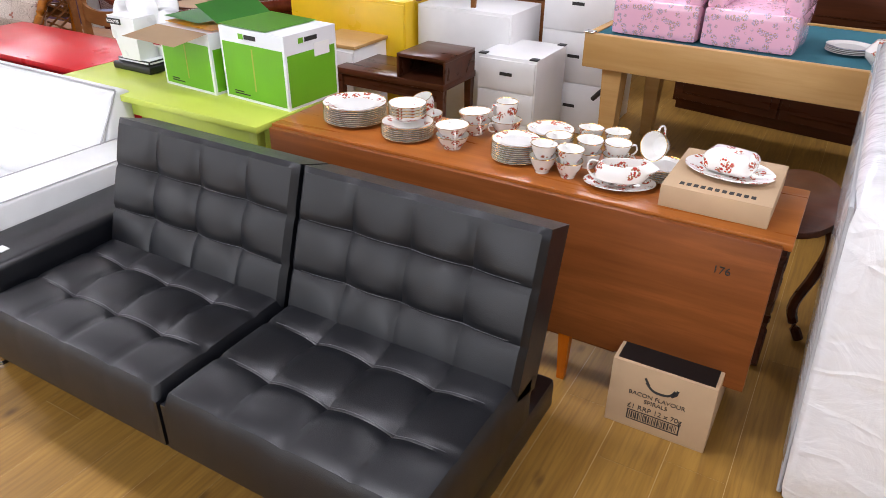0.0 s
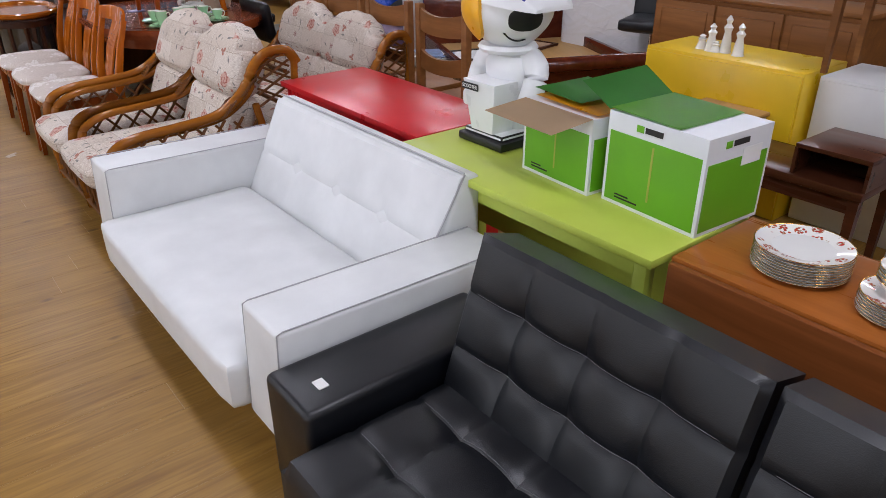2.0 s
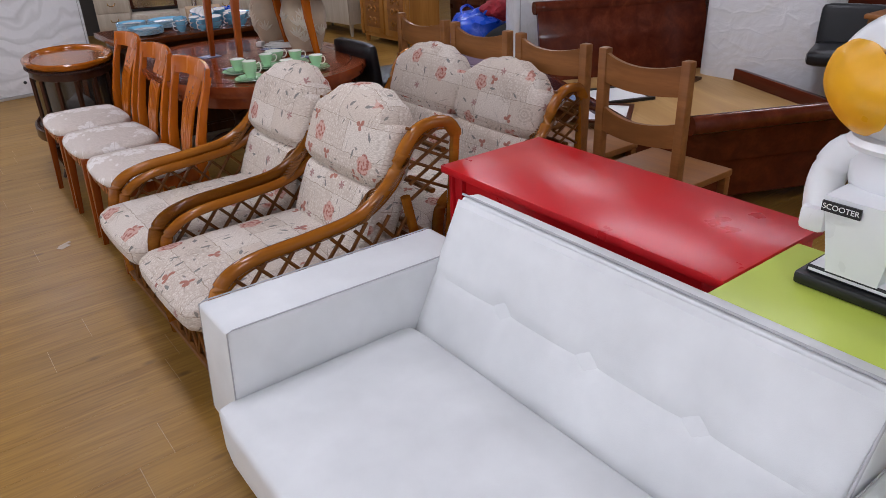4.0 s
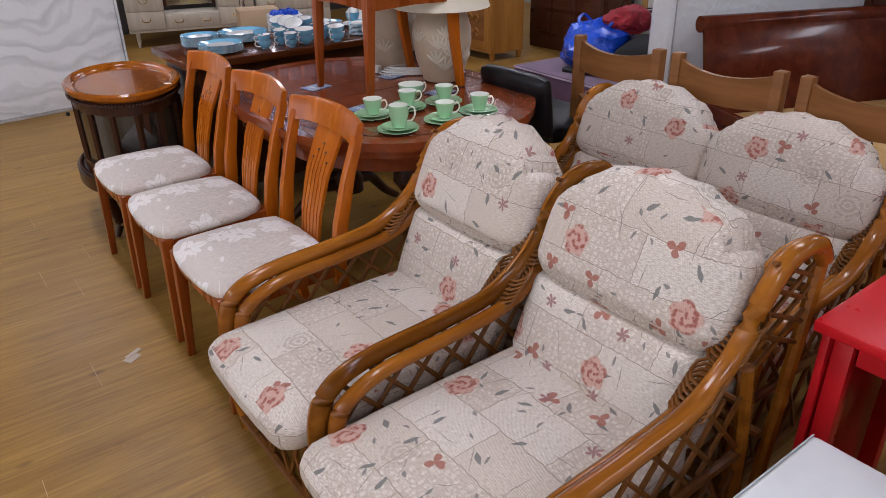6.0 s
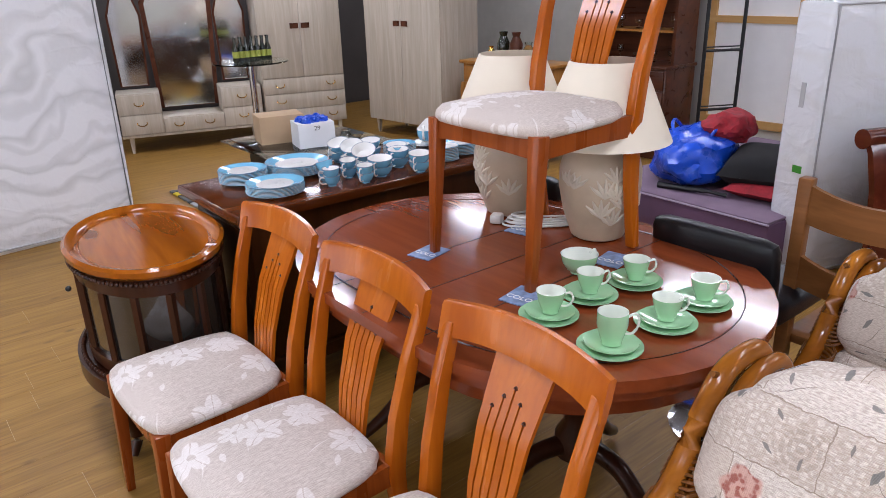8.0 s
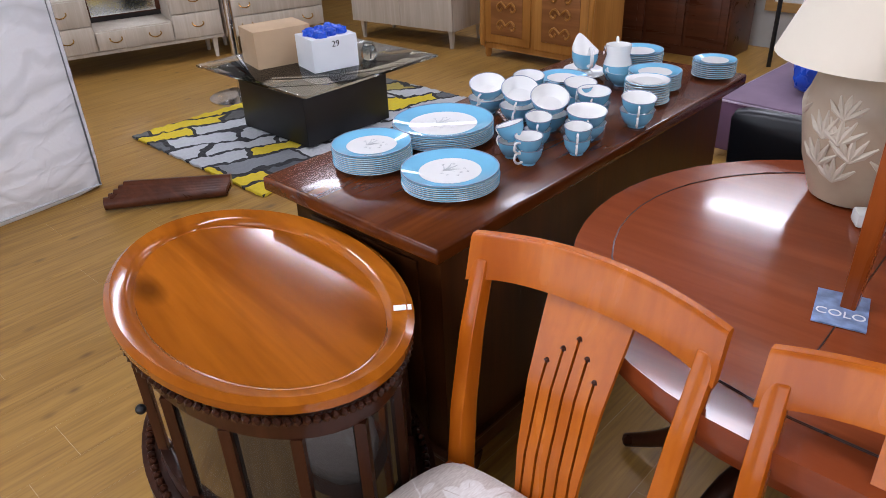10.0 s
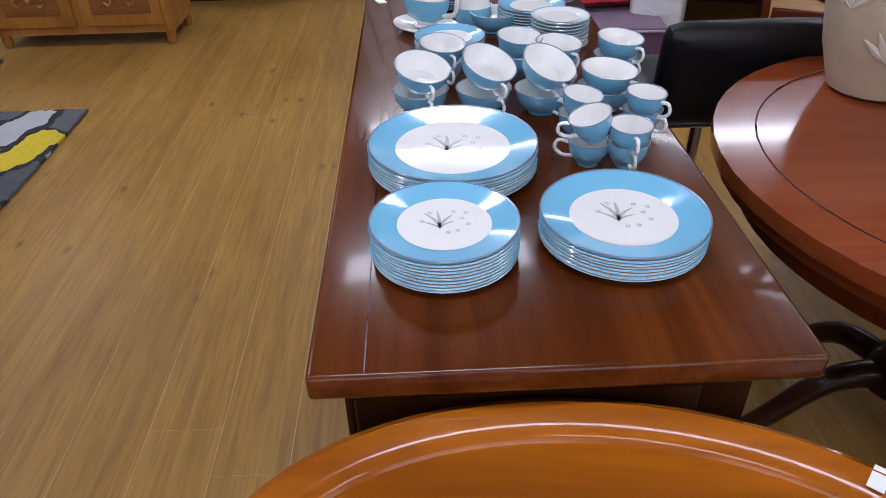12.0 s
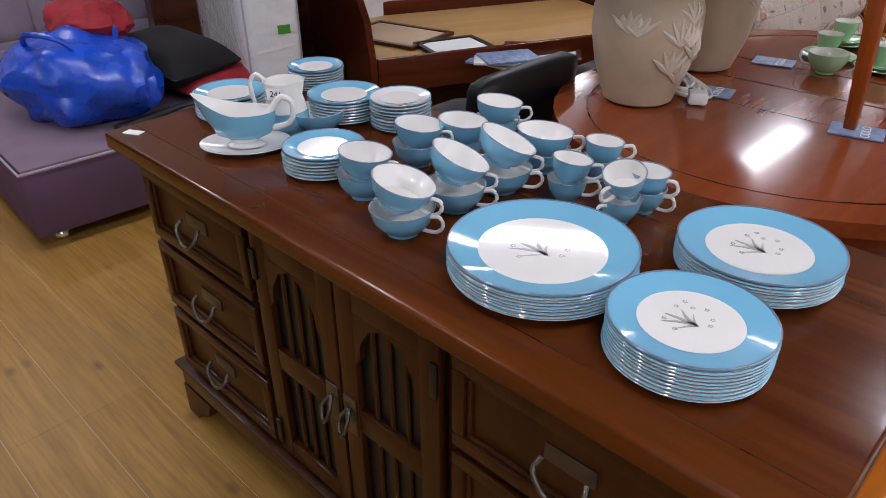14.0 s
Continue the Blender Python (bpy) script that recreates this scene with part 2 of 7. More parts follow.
def blossom(name):
    m, nt, b = nodes_of(name, 0.85)
    v = coords(nt)
    xyz = nt.nodes.new("ShaderNodeSeparateXYZ")
    nt.links.new(wobbled(nt, v, 14.0, 0.022), xyz.inputs[0])
    fine = nd(nt, "ShaderNodeTexNoise", Scale=1.0, Detail=3.0)
    nt.links.new(coords(nt, 60, 420, 420), fine.inputs[0])
    c = ramp(nt, fine.outputs[0], [(0.35, (0.49, 0.415, 0.36)), (0.65, (0.66, 0.585, 0.525))])
    pale = ramp(nt, fine.outputs[0], [(0.35, (0.66, 0.60, 0.555)), (0.65, (0.79, 0.745, 0.71))])
    for seed, cell, ln, wd, keep in ((2, 0.13, 0.055, 0.0026, 0.5), (3, 0.11, 0.022, 0.009, 0.5)):
        r, a, has = stamp(nt, xyz.outputs[0], xyz.outputs[1], cell, keep, 0.3, seed)
        c = mixc(nt, math_n(nt, "MULTIPLY", blade(nt, r, a, has, ln, wd), 0.9), c, pale)
    for seed, cell, size in ((5, 0.185, 0.070), (9, 0.21, 0.052)):
        r, a, has = stamp(nt, xyz.outputs[0], xyz.outputs[1], cell, 0.62, 0.35, seed)
        inner = math_n(nt, "GREATER_THAN", math_n(nt, "ABSOLUTE", math_n(nt, "SINE", math_n(nt, "MULTIPLY", a, 2.5))), 0.10)
        eye = math_n(nt, "GREATER_THAN", r, size * 0.16)
        c = mixc(nt, math_n(nt, "MULTIPLY", petals(nt, r, a, has, size, 5, 0.42, 0.004), math_n(nt, "MULTIPLY", inner, eye)), c, pale)
    nt.links.new(c, b.inputs["Base Color"])
    bump(nt, b, fine.outputs[0], 0.45, 0.002)
    return m


def glass(name, c=(0.9, 0.97, 0.95), rough=0.02):
    m, nt, b = nodes_of(name, rough)
    b.inputs["Base Color"].default_value = (*c, 1)
    b.inputs["Transmission Weight"].default_value = 1.0
    b.inputs["IOR"].default_value = 1.45
    return m


def film_wrap(name, vein=0.12, base=0.80):
    m, nt, b = nodes_of(name, 0.16)
    v = coords(nt, 1, 1, 1)
    wv = nd(nt, "ShaderNodeTexWave", Scale=0.62, Distortion=5.0, Detail=3.0)
    wv.bands_direction = "Z"
    wv.inputs["Detail Scale"].default_value = 0.55
    w2 = nd(nt, "ShaderNodeTexWave", Scale=1.5, Distortion=6.0, Detail=3.0)
    w2.bands_direction = "Z"
    w2.inputs["Detail Scale"].default_value = 0.22
    nz, n2 = nd(nt, "ShaderNodeTexNoise", Scale=5.0, Detail=5.0, Distortion=2.2), nd(nt, "ShaderNodeTexNoise", Scale=1.6, Detail=3.0)
    for n in (nz, n2):
        nt.links.new(v, n.inputs[0])
    skew = wobbled(nt, v, 0.9, 1.5)
    nt.links.new(skew, wv.inputs[0]), nt.links.new(wobbled(nt, skew, 2.3, 0.3), w2.inputs[0])
    hi, lo = (base, base * 1.01, base * 1.04), tuple(base - vein * k for k in (1.05, 1.0, 0.92))
    c = ramp(nt, wv.outputs[0], [(0.0, hi), (0.45, hi), (0.74, lo), (0.88, hi)])
    c = mixc(nt, math_n(nt, "MULTIPLY", ramp(nt, w2.outputs[0], [(0.62, (0, 0, 0)), (0.97, (1, 1, 1))]), 0.55), c, lo)
    nt.links.new(c, b.inputs["Base Color"])
    b.inputs["Coat Weight"].default_value, b.inputs["Coat Roughness"].default_value = 0.5, 0.08
    crease = nd(nt, "ShaderNodeTexVoronoi", Scale=3.2)
    crease.feature = "DISTANCE_TO_EDGE"
    nt.links.new(wobbled(nt, coords(nt, 1, 1, 1.8), 2.5, 0.5), crease.inputs[0])
    fold = ramp(nt, crease.outputs["Distance"], [(0.0, (1, 1, 1)), (0.10, (0, 0, 0))])
    hgt = math_n(nt, "ADD", math_n(nt, "ADD", nz.outputs[0], math_n(nt, "MULTIPLY", n2.outputs[0], 2.0)), math_n(nt, "MULTIPLY", fold, 0.22))
    bump(nt, b, hgt, 0.45, 0.02)
    return m


def planks_mat(name):
    m, nt, b = nodes_of(name, 0.34)
    oi = nt.nodes.new("ShaderNodeObjectInfo")
    gi = nt.nodes.new("ShaderNodeNewGeometry")
    tc = nt.nodes.new("ShaderNodeNewGeometry")
    mp = nt.nodes.new("ShaderNodeMapping")
    mp.inputs["Scale"].default_value = (1.1, 17, 1)
    nt.links.new(tc.outputs["Position"], mp.inputs[0])
    n1, n2 = nd(nt, "ShaderNodeTexNoise", Scale=1.0, Detail=5.0, Distortion=0.6), nd(nt, "ShaderNodeTexNoise", Scale=5.0, Detail=4.0)
    n3, vo = nd(nt, "ShaderNodeTexNoise", Scale=1.4, Detail=4.0), nd(nt, "ShaderNodeTexVoronoi", Scale=5.5)
    nt.links.new(mp.outputs[0], n1.inputs[0]), nt.links.new(mp.outputs[0], n2.inputs[0])
    nt.links.new(tc.outputs["Position"], n3.inputs[0])
    nz = nt.nodes.new("ShaderNodeMapping")
    nz.inputs["Scale"].default_value = (0.6, 1.2, 1)
    nt.links.new(tc.outputs["Position"], nz.inputs[0])
    nt.links.new(nz.outputs[0], vo.inputs[0])
    rnd = math_n(nt, "FRACT", math_n(nt, "ADD", oi.outputs["Random"], gi.outputs["Random Per Island"]))
    c = ramp(nt, n1.outputs[0], [(0.3, (0.242, 0.124, 0.022)), (0.7, (0.385, 0.215, 0.045))])
    c = mixc(nt, ramp(nt, n2.outputs[0], [(0.42, (0, 0, 0)), (0.68, (0.55, 0.55, 0.55))]), c, (0.16, 0.078, 0.022))
    c = mixc(nt, math_n(nt, "MULTIPLY", rnd, 0.22), c, (0.41, 0.236, 0.055))
    c = mixc(nt, ramp(nt, vo.outputs["Distance"], [(0.03, (0.7, 0.7, 0.7)), (0.13, (0, 0, 0))]), c, (0.09, 0.045, 0.018))
    c = mixc(nt, math_n(nt, "MULTIPLY", ramp(nt, n3.outputs[0], [(0.5, (0, 0, 0)), (0.75, (1, 1, 1))]), 0.35), c, (0.24, 0.145, 0.055))
    nt.links.new(c, b.inputs["Base Color"])
    nt.links.new(math_n(nt, "ADD", math_n(nt, "MULTIPLY", n3.outputs[0], 0.25), 0.28), b.inputs["Roughness"])
    b.inputs["Specular IOR Level"].default_value = 0.26
    bump(nt, b, n2.outputs[0], 0.06, 0.001)
    return m


def rug_mat(name):
    m, nt, b = nodes_of(name, 0.95)
    v = coords(nt, 1, 1, 1, 0.35)
    br = nt.nodes.new("ShaderNodeTexBrick")
    br.inputs["Scale"].default_value = 1.0
    br.inputs["Brick Width"].default_value, br.inputs["Row Height"].default_value = 0.46, 0.19
    br.inputs["Mortar Size"].default_value = 0.018
    nt.links.new(wobbled(nt, v, 2.6, 0.34), br.inputs[0])
    br.inputs["Color1"].default_value, br.inputs["Color2"].default_value = (0, 0, 0, 1), (1, 1, 1, 1)
    br.inputs["Mortar"].default_value = (0.5, 0.5, 0.5, 1)
    nz = nd(nt, "ShaderNodeTexNoise", Scale=45.0, Detail=3.0)
    nt.links.new(v, nz.inputs[0])
    c = ramp(nt, br.outputs["Color"], [(0.0, (0.66, 0.50, 0.01)), (0.30, (0.66, 0.50, 0.01)), (0.34, (0.07, 0.075, 0.085)), (0.62, (0.14, 0.15, 0.16)), (0.68, (0.46, 0.47, 0.48))])
    c = mixc(nt, br.outputs["Fac"], c, (0.015, 0.015, 0.016))
    c = mixc(nt, math_n(nt, "MULTIPLY", nz.outputs[0], 0.25), c, (0.06, 0.06, 0.06))
    nt.links.new(c, b.inputs["Base Color"])
    bump(nt, b, nz.outputs[0], 1.0, 0.012)
    return m


def decal_china(name, base, motif):
    m, nt, b = nodes_of(name, 0.12)
    v = coords(nt)
    vo, vi = nd(nt, "ShaderNodeTexVoronoi", Scale=26.0), nd(nt, "ShaderNodeTexVoronoi", Scale=130.0)
    for n in (vo, vi):
        nt.links.new(v, n.inputs[0])
    sp = ramp(nt, vo.outputs["Distance"], [(0.40, (1, 1, 1)), (0.46, (0, 0, 0))])
    col = ramp(nt, vi.outputs["Distance"], [(0.30, motif[0]), (0.50, motif[1]), (0.62, base)])
    nt.links.new(mixc(nt, sp, base, col), b.inputs["Base Color"])
    b.inputs["Coat Weight"].default_value = 0.5
    return m


M = {}
M["floor"] = planks_mat("vinyl_planks")
M["joint"] = plain("floor_joint", (0.58, 0.44, 0.26), 0.7)
# wall and unseen ceiling colours are lowered to limit bounced light
M["wall"] = plain("cream_wall_paint", (0.46, 0.45, 0.41), 0.7, var=0.06)
M["back_wall"] = plain("dark_taupe_wall", (0.055, 0.048, 0.044), 0.7, var=0.2, scale=2)
M["ceiling"] = plain("low_bounce_ceiling", (0.26, 0.26, 0.25), 0.8, var=0.04)
M["trim"] = plain("white_trim_paint", (0.75, 0.75, 0.73), 0.4, var=0.05)
M["black_leather"] = leather("black_leather", (0.0040, 0.0046, 0.0066), 0.38, 0.46)
M["white_leather"] = leather("white_leather", (0.74, 0.75, 0.75), 0.45, 0.4)
M["chrome"] = plain("chrome", (0.72, 0.72, 0.74), 0.12, 1.0, 0.05, bmp=0)
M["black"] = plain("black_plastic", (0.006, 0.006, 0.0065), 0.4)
M["thread"] = plain("pale_thread", (0.16, 0.16, 0.17), 0.8)
M["piping"] = plain("grey_piping", (0.42, 0.42, 0.43), 0.6)
M["lime"] = plain("lime_laminate", (0.50, 0.60, 0.085), 0.35, var=0.05)
M["red"] = plain("red_laminate", (0.56, 0.008, 0.014), 0.30, var=0.05, bmp=0.02)
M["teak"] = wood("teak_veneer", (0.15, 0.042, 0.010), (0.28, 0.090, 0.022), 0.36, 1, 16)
# lighter, glossier teak for the tabletop than for leaf and carcass
M["teak_top"] = wood("light_teak_top", (0.28, 0.080, 0.012), (0.44, 0.145, 0.028), 0.30, 1, 14, 0.3)
M["orange_wood"] = wood("orange_stained_wood", (0.33, 0.067, 0.003), (0.51, 0.135, 0.007), 0.24, 2, 10, 0.6)
M["chair_leg_wood"] = wood("red_stained_chair_wood", (0.19, 0.036, 0.005), (0.32, 0.074, 0.010), 0.28, 2, 12, 0.5)
M["mahogany"] = wood("polished_mahogany", (0.17, 0.032, 0.009), (0.28, 0.064, 0.018), 0.16, 1, 9, 0.9)
M["wine_wood"] = wood("dark_carved_wood", (0.022, 0.0065, 0.003), (0.062, 0.019, 0.008), 0.3, 2, 12, 0.4)
M["wine_top"] = wood("glossy_oval_top_wood", (0.18, 0.042, 0.002), (0.46, 0.135, 0.007), 0.16, 1, 7, 0.9, 3.0)
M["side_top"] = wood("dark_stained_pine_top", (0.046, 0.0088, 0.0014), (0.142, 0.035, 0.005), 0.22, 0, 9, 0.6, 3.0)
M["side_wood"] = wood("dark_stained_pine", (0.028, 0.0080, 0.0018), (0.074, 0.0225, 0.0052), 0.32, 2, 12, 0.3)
M["ladder_wood"] = wood("ladderback_oak", (0.17, 0.065, 0.018), (0.31, 0.13, 0.04), 0.4, 1, 12)
M["pine"] = wood("pale_pine", (0.42, 0.23, 0.07), (0.60, 0.38, 0.16), 0.4, 1, 7)
M["bed_wood"] = wood("sleigh_bed_mahogany", (0.062, 0.011, 0.005), (0.14, 0.028, 0.011), 0.2, 1, 8, 0.7)
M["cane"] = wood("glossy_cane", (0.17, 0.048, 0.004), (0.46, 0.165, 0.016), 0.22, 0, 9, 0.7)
# darker copy of the cane, shade put into its colour, for lattices and bindings
M["cane_shade"] = wood("shaded_cane", (0.10, 0.034, 0.006), (0.22, 0.080, 0.014), 0.35, 2, 14, 0.3)
M["floral"] = floral("rose_tapestry")
M["blossom"] = blossom("blossom_damask")
M["card"] = plain("brown_cardboard", (0.46, 0.32, 0.19), 0.85, var=0.08, fine=60)
M["card_in"] = plain("inner_cardboard", (0.52, 0.37, 0.24), 0.85, var=0.06)
M["ink"] = plain("black_print", (0.02, 0.018, 0.016), 0.7)
M["boxgreen"] = plain("green_printed_card", (0.135, 0.40, 0.012), 0.35, var=0.08)
M["boxgreen2"] = plain("green_flap_card", (0.055, 0.27, 0.03), 0.4)
M["boxwhite"] = plain("white_printed_card", (0.74, 0.76, 0.78), 0.4, var=0.04)
M["china"] = plain("white_china", (0.82, 0.81, 0.78), 0.1, var=0.03, bmp=0, coat=0.6)
M["rose_china"] = decal_china("rose_china", (0.82, 0.80, 0.76), ((0.50, 0.03, 0.03), (0.30, 0.16, 0.05)))
M["gold"] = plain("gilt_rim", (0.62, 0.38, 0.10), 0.25, 1.0, bmp=0)
M["blue"] = plain("sky_blue_glaze", (0.19, 0.48, 0.68), 0.1, var=0.05, bmp=0, coat=0.6)
M["silver"] = plain("silver_rim", (0.22, 0.27, 0.36), 0.3, 0.5, bmp=0)
M["grey_motif"] = plain("grey_leaf_print", (0.40, 0.41, 0.40), 0.3, bmp=0)
M["greenchina"] = plain("mint_green_glaze", (0.40, 0.68, 0.40), 0.12, var=0.06, bmp=0, coat=0.6)
M["greenchina_w"] = plain("cream_glaze", (0.80, 0.84, 0.74), 0.12, var=0.03, bmp=0, coat=0.5)
M["lampstone"] = plain("beige_ceramic", (0.47, 0.37, 0.26), 0.36, var=0.15, scale=9)
M["lamprelief"] = plain("pale_relief", (0.60, 0.53, 0.42), 0.45)
M["shade"] = plain("cream_lampshade", (0.78, 0.70, 0.56), 0.85, var=0.04)
M["cable"] = plain("white_cable", (0.75, 0.74, 0.70), 0.4)
M["mat_blue"] = plain("printed_coaster_card", (0.22, 0.30, 0.48), 0.4, var=0.5, scale=40)
M["white"] = plain("white_painted_metal", (0.78, 0.78, 0.78), 0.35, var=0.04)
M["yellow"] = plain("yellow_lacquer", (0.80, 0.52, 0.010), 0.3, var=0.05)
M["brown"] = wood("brown_veneer", (0.045, 0.014, 0.007), (0.11, 0.034, 0.014), 0.3, 1, 12, 0.3)
M["felt"] = plain("teal_felt", (0.02, 0.13, 0.17), 0.95, fine=300)
M["pink"] = decal_china("pink_printed_fabric", (0.80, 0.46, 0.60), ((0.60, 0.30, 0.15), (0.30, 0.35, 0.55)))
M["film_vein"] = film_wrap("marbled_mattress_film", 0.17, 0.80)
M["film"] = film_wrap("clear_wrapped_mattress", 0.03, 0.74)
M["cream_unit"] = wood("cream_woodgrain", (0.42, 0.36, 0.28), (0.56, 0.50, 0.41), 0.4, 2, 18)
M["oldpine"] = wood("honey_pine", (0.26, 0.105, 0.018), (0.44, 0.20, 0.045), 0.35, 2, 9, 0.3)
M["mirror"] = plain("mirror_glass", (0.85, 0.87, 0.87), 0.02, 1.0, 0.02, bmp=0)
M["glass"] = glass("clear_glass")
M["dark_glass"] = plain("dark_cabinet_glass", (0.02, 0.018, 0.016), 0.05, bmp=0, coat=1.0)
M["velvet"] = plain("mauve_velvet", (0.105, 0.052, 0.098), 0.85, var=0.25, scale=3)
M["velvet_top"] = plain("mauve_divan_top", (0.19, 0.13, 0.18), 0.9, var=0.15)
M["lilac"] = plain("lilac_upholstery", (0.40, 0.33, 0.42), 0.85)
M["bluebag"] = plain("blue_woven_plastic", (0.008, 0.07, 0.55), 0.28, var=0.25, scale=14, bmp=0.4)
M["redcloth"] = plain("crimson_cloth", (0.32, 0.012, 0.022), 0.8, var=0.35, scale=25)
M["blackcloth"] = plain("black_cloth", (0.007, 0.0065, 0.007), 0.9)
M["rug"] = rug_mat("shag_rug")
M["bottle"] = plain("dark_bottle_glass", (0.012, 0.016, 0.008), 0.08, bmp=0, coat=0.8)
M["label"] = plain("lime_label", (0.35, 0.38, 0.06), 0.5)
M["paper"] = plain("white_paper", (0.80, 0.80, 0.79), 0.7, var=0.03)
M["toy_white"] = plain("white_fibreglass", (0.78, 0.79, 0.80), 0.3, var=0.05)
M["toy_amber"] = plain("amber_plastic", (0.80, 0.40, 0.01), 0.3)
M["toy_blue"] = plain("royal_blue_paint", (0.02, 0.05, 0.40), 0.4)
M["lit"], _nt, _b = nodes_of("lit_diffuser", 0.5)
_b.inputs["Emission Color"].default_value, _b.inputs["Emission Strength"].default_value = (0.97, 0.99, 1, 1), 4.0
M["daylight"], _nt, _b = nodes_of("bright_window", 0.5)
_b.inputs["Emission Color"].default_value, _b.inputs["Emission Strength"].default_value = (0.93, 0.97, 1, 1), 1.1


# ---- shapes ----
def B():
    return bmesh.new()


def box(bm, x0, x1, y0, y1, z0, z1, bev=0.0, seg=2):
    r = bmesh.ops.create_cube(bm, size=1)
    for v in r["verts"]:
        v.co = ((x0 + x1) / 2 + v.co.x * (x1 - x0), (y0 + y1) / 2 + v.co.y * (y1 - y0), (z0 + z1) / 2 + v.co.z * (z1 - z0))
    if bev:
        es = {e for v in r["verts"] for e in v.link_edges}
        bmesh.ops.bevel(bm, geom=list(es), offset=bev, segments=seg, profile=0.5, affect="EDGES")
    return bm


def boxb(*a, bev=0.0, seg=2):
    return box(B(), *a, bev=bev, seg=seg)


def loft(bm, rings, cap=True, closed=True):
    vs = [[bm.verts.new(p) for p in r] for r in rings]
    n = len(rings[0])
    for a, b in zip(vs, vs[1:]):
        for i in range(n if closed else n - 1):
            bm.faces.new((a[i], a[(i + 1) % n], b[(i + 1) % n], b[i]))
    if cap and closed:
        bm.faces.new(vs[0][::-1]), bm.faces.new(vs[-1])
    return bm


def lathe(bm, prof, seg=24, at=(0, 0, 0), sx=1.0, sy=1.0, cap=True):
    rings = [[(at[0] + r * sx * math.cos(2 * math.pi * i / seg), at[1] + r * sy * math.sin(2 * math.pi * i / seg), at[2] + z) for i in range(seg)] for r, z in prof]
    return loft(bm, rings, cap)


def smooth_path(pts, n=6):
    pts = [Vector(p) for p in pts]
    out = []
    for i in range(len(pts) - 1):
        p0, p1, p2, p3 = pts[max(i - 1, 0)], pts[i], pts[i + 1], pts[min(i + 2, len(pts) - 1)]
        for k in range(n):
            t = k / n
            out.append(0.5 * ((2 * p1) + (p2 - p0) * t + (2 * p0 - 5 * p1 + 4 * p2 - p3) * t * t + (3 * p1 - p0 - 3 * p2 + p3) * t ** 3))
    return out + [pts[-1]]


def tube(bm, pts, r, seg=8, n=0):
    pts = smooth_path(pts, n) if n else [Vector(p) for p in pts]
    rings = []
    for i, p in enumerate(pts):
        d = (pts[min(i + 1, len(pts) - 1)] - pts[max(i - 1, 0)]).normalized()
        a = d.cross(Vector((0, 0, 1)) if abs(d.z) < 0.9 else Vector((0, 1, 0))).normalized()
        b = d.cross(a)
        q = r(i / (len(pts) - 1)) if callable(r) else r
        rings.append([p + a * (q * math.cos(2 * math.pi * k / seg)) + b * (q * math.sin(2 * math.pi * k / seg)) for k in range(seg)])
    return loft(bm, rings)


def prism(bm, outline, z0, z1, bev=0.0, seg=2):
    lo = [bm.verts.new((x, y, z0)) for x, y in outline]
    hi = [bm.verts.new((x, y, z1)) for x, y in outline]
    n = len(outline)
    f = [bm.faces.new(lo[::-1]), bm.faces.new(hi)]
    for i in range(n):
        bm.faces.new((lo[i], lo[(i + 1) % n], hi[(i + 1) % n], hi[i]))
    if bev:
        es = list(f[0].edges) + list(f[1].edges)
        bmesh.ops.bevel(bm, geom=es, offset=bev, segments=seg, profile=0.5, affect="EDGES")
    return bm


def taper(bm, x, y, z0, z1, a0, a1, b0=None, b1=None, x1=None, y1=None):
    b0, b1 = b0 or a0, b1 or a1
    x1, y1 = x if x1 is None else x1, y if y1 is None else y1
    rings = []
    for cx, cy, z, a, b in ((x, y, z0, a0, b0), (x1, y1, z1, a1, b1)):
        rings.append([(cx - a / 2, cy - b / 2, z), (cx + a / 2, cy - b / 2, z), (cx + a / 2, cy + b / 2, z), (cx - a / 2, cy + b / 2, z)])
    return loft(bm, rings)


def cushion(bm, x0, x1, y0, y1, z0, z1, r=0.05, puff=0.03, n=10, outline=None):
    """A soft block: rounded edges, swollen faces."""
    cx, cy, cz = (x0 + x1) / 2, (y0 + y1) / 2, (z0 + z1) / 2
    hx, hy, hz = (x1 - x0) / 2, (y1 - y0) / 2, (z1 - z0) / 2
    r0 = bmesh.ops.create_cube(bm, size=2)
    es = list({e for v in r0["verts"] for e in v.link_edges})
    bmesh.ops.subdivide_edges(bm, edges=es, cuts=n, use_grid_fill=True)
    vs = bm.verts[:]
    for v in vs:
        u = Vector(v.co)
        p = Vector((u.x * hx, u.y * hy, u.z * hz))
        inner = Vector((max(-hx + r, min(hx - r, p.x)), max(-hy + r, min(hy - r, p.y)), max(-hz + r, min(hz - r, p.z))))
        d = p - inner
        if d.length > 1e-6:
            p = inner + d.normalized() * r
        f = (1 - u.x ** 2) * (1 - u.y ** 2), (1 - u.y ** 2) * (1 - u.z ** 2), (1 - u.x ** 2) * (1 - u.z ** 2)
        if abs(u.z) > 0.99:
            p.z += math.copysign(puff * f[0] ** 0.7, u.z)
        if abs(u.x) > 0.99:
            p.x += math.copysign(puff * 0.5 * f[1] ** 0.7, u.x)
        if abs(u.y) > 0.99:
            p.y += math.copysign(puff * 0.5 * f[2] ** 0.7, u.y)
        if outline:
            p = outline(u, p)
        v.co = (cx + p.x, cy + p.y, cz + p.z)
    return bm


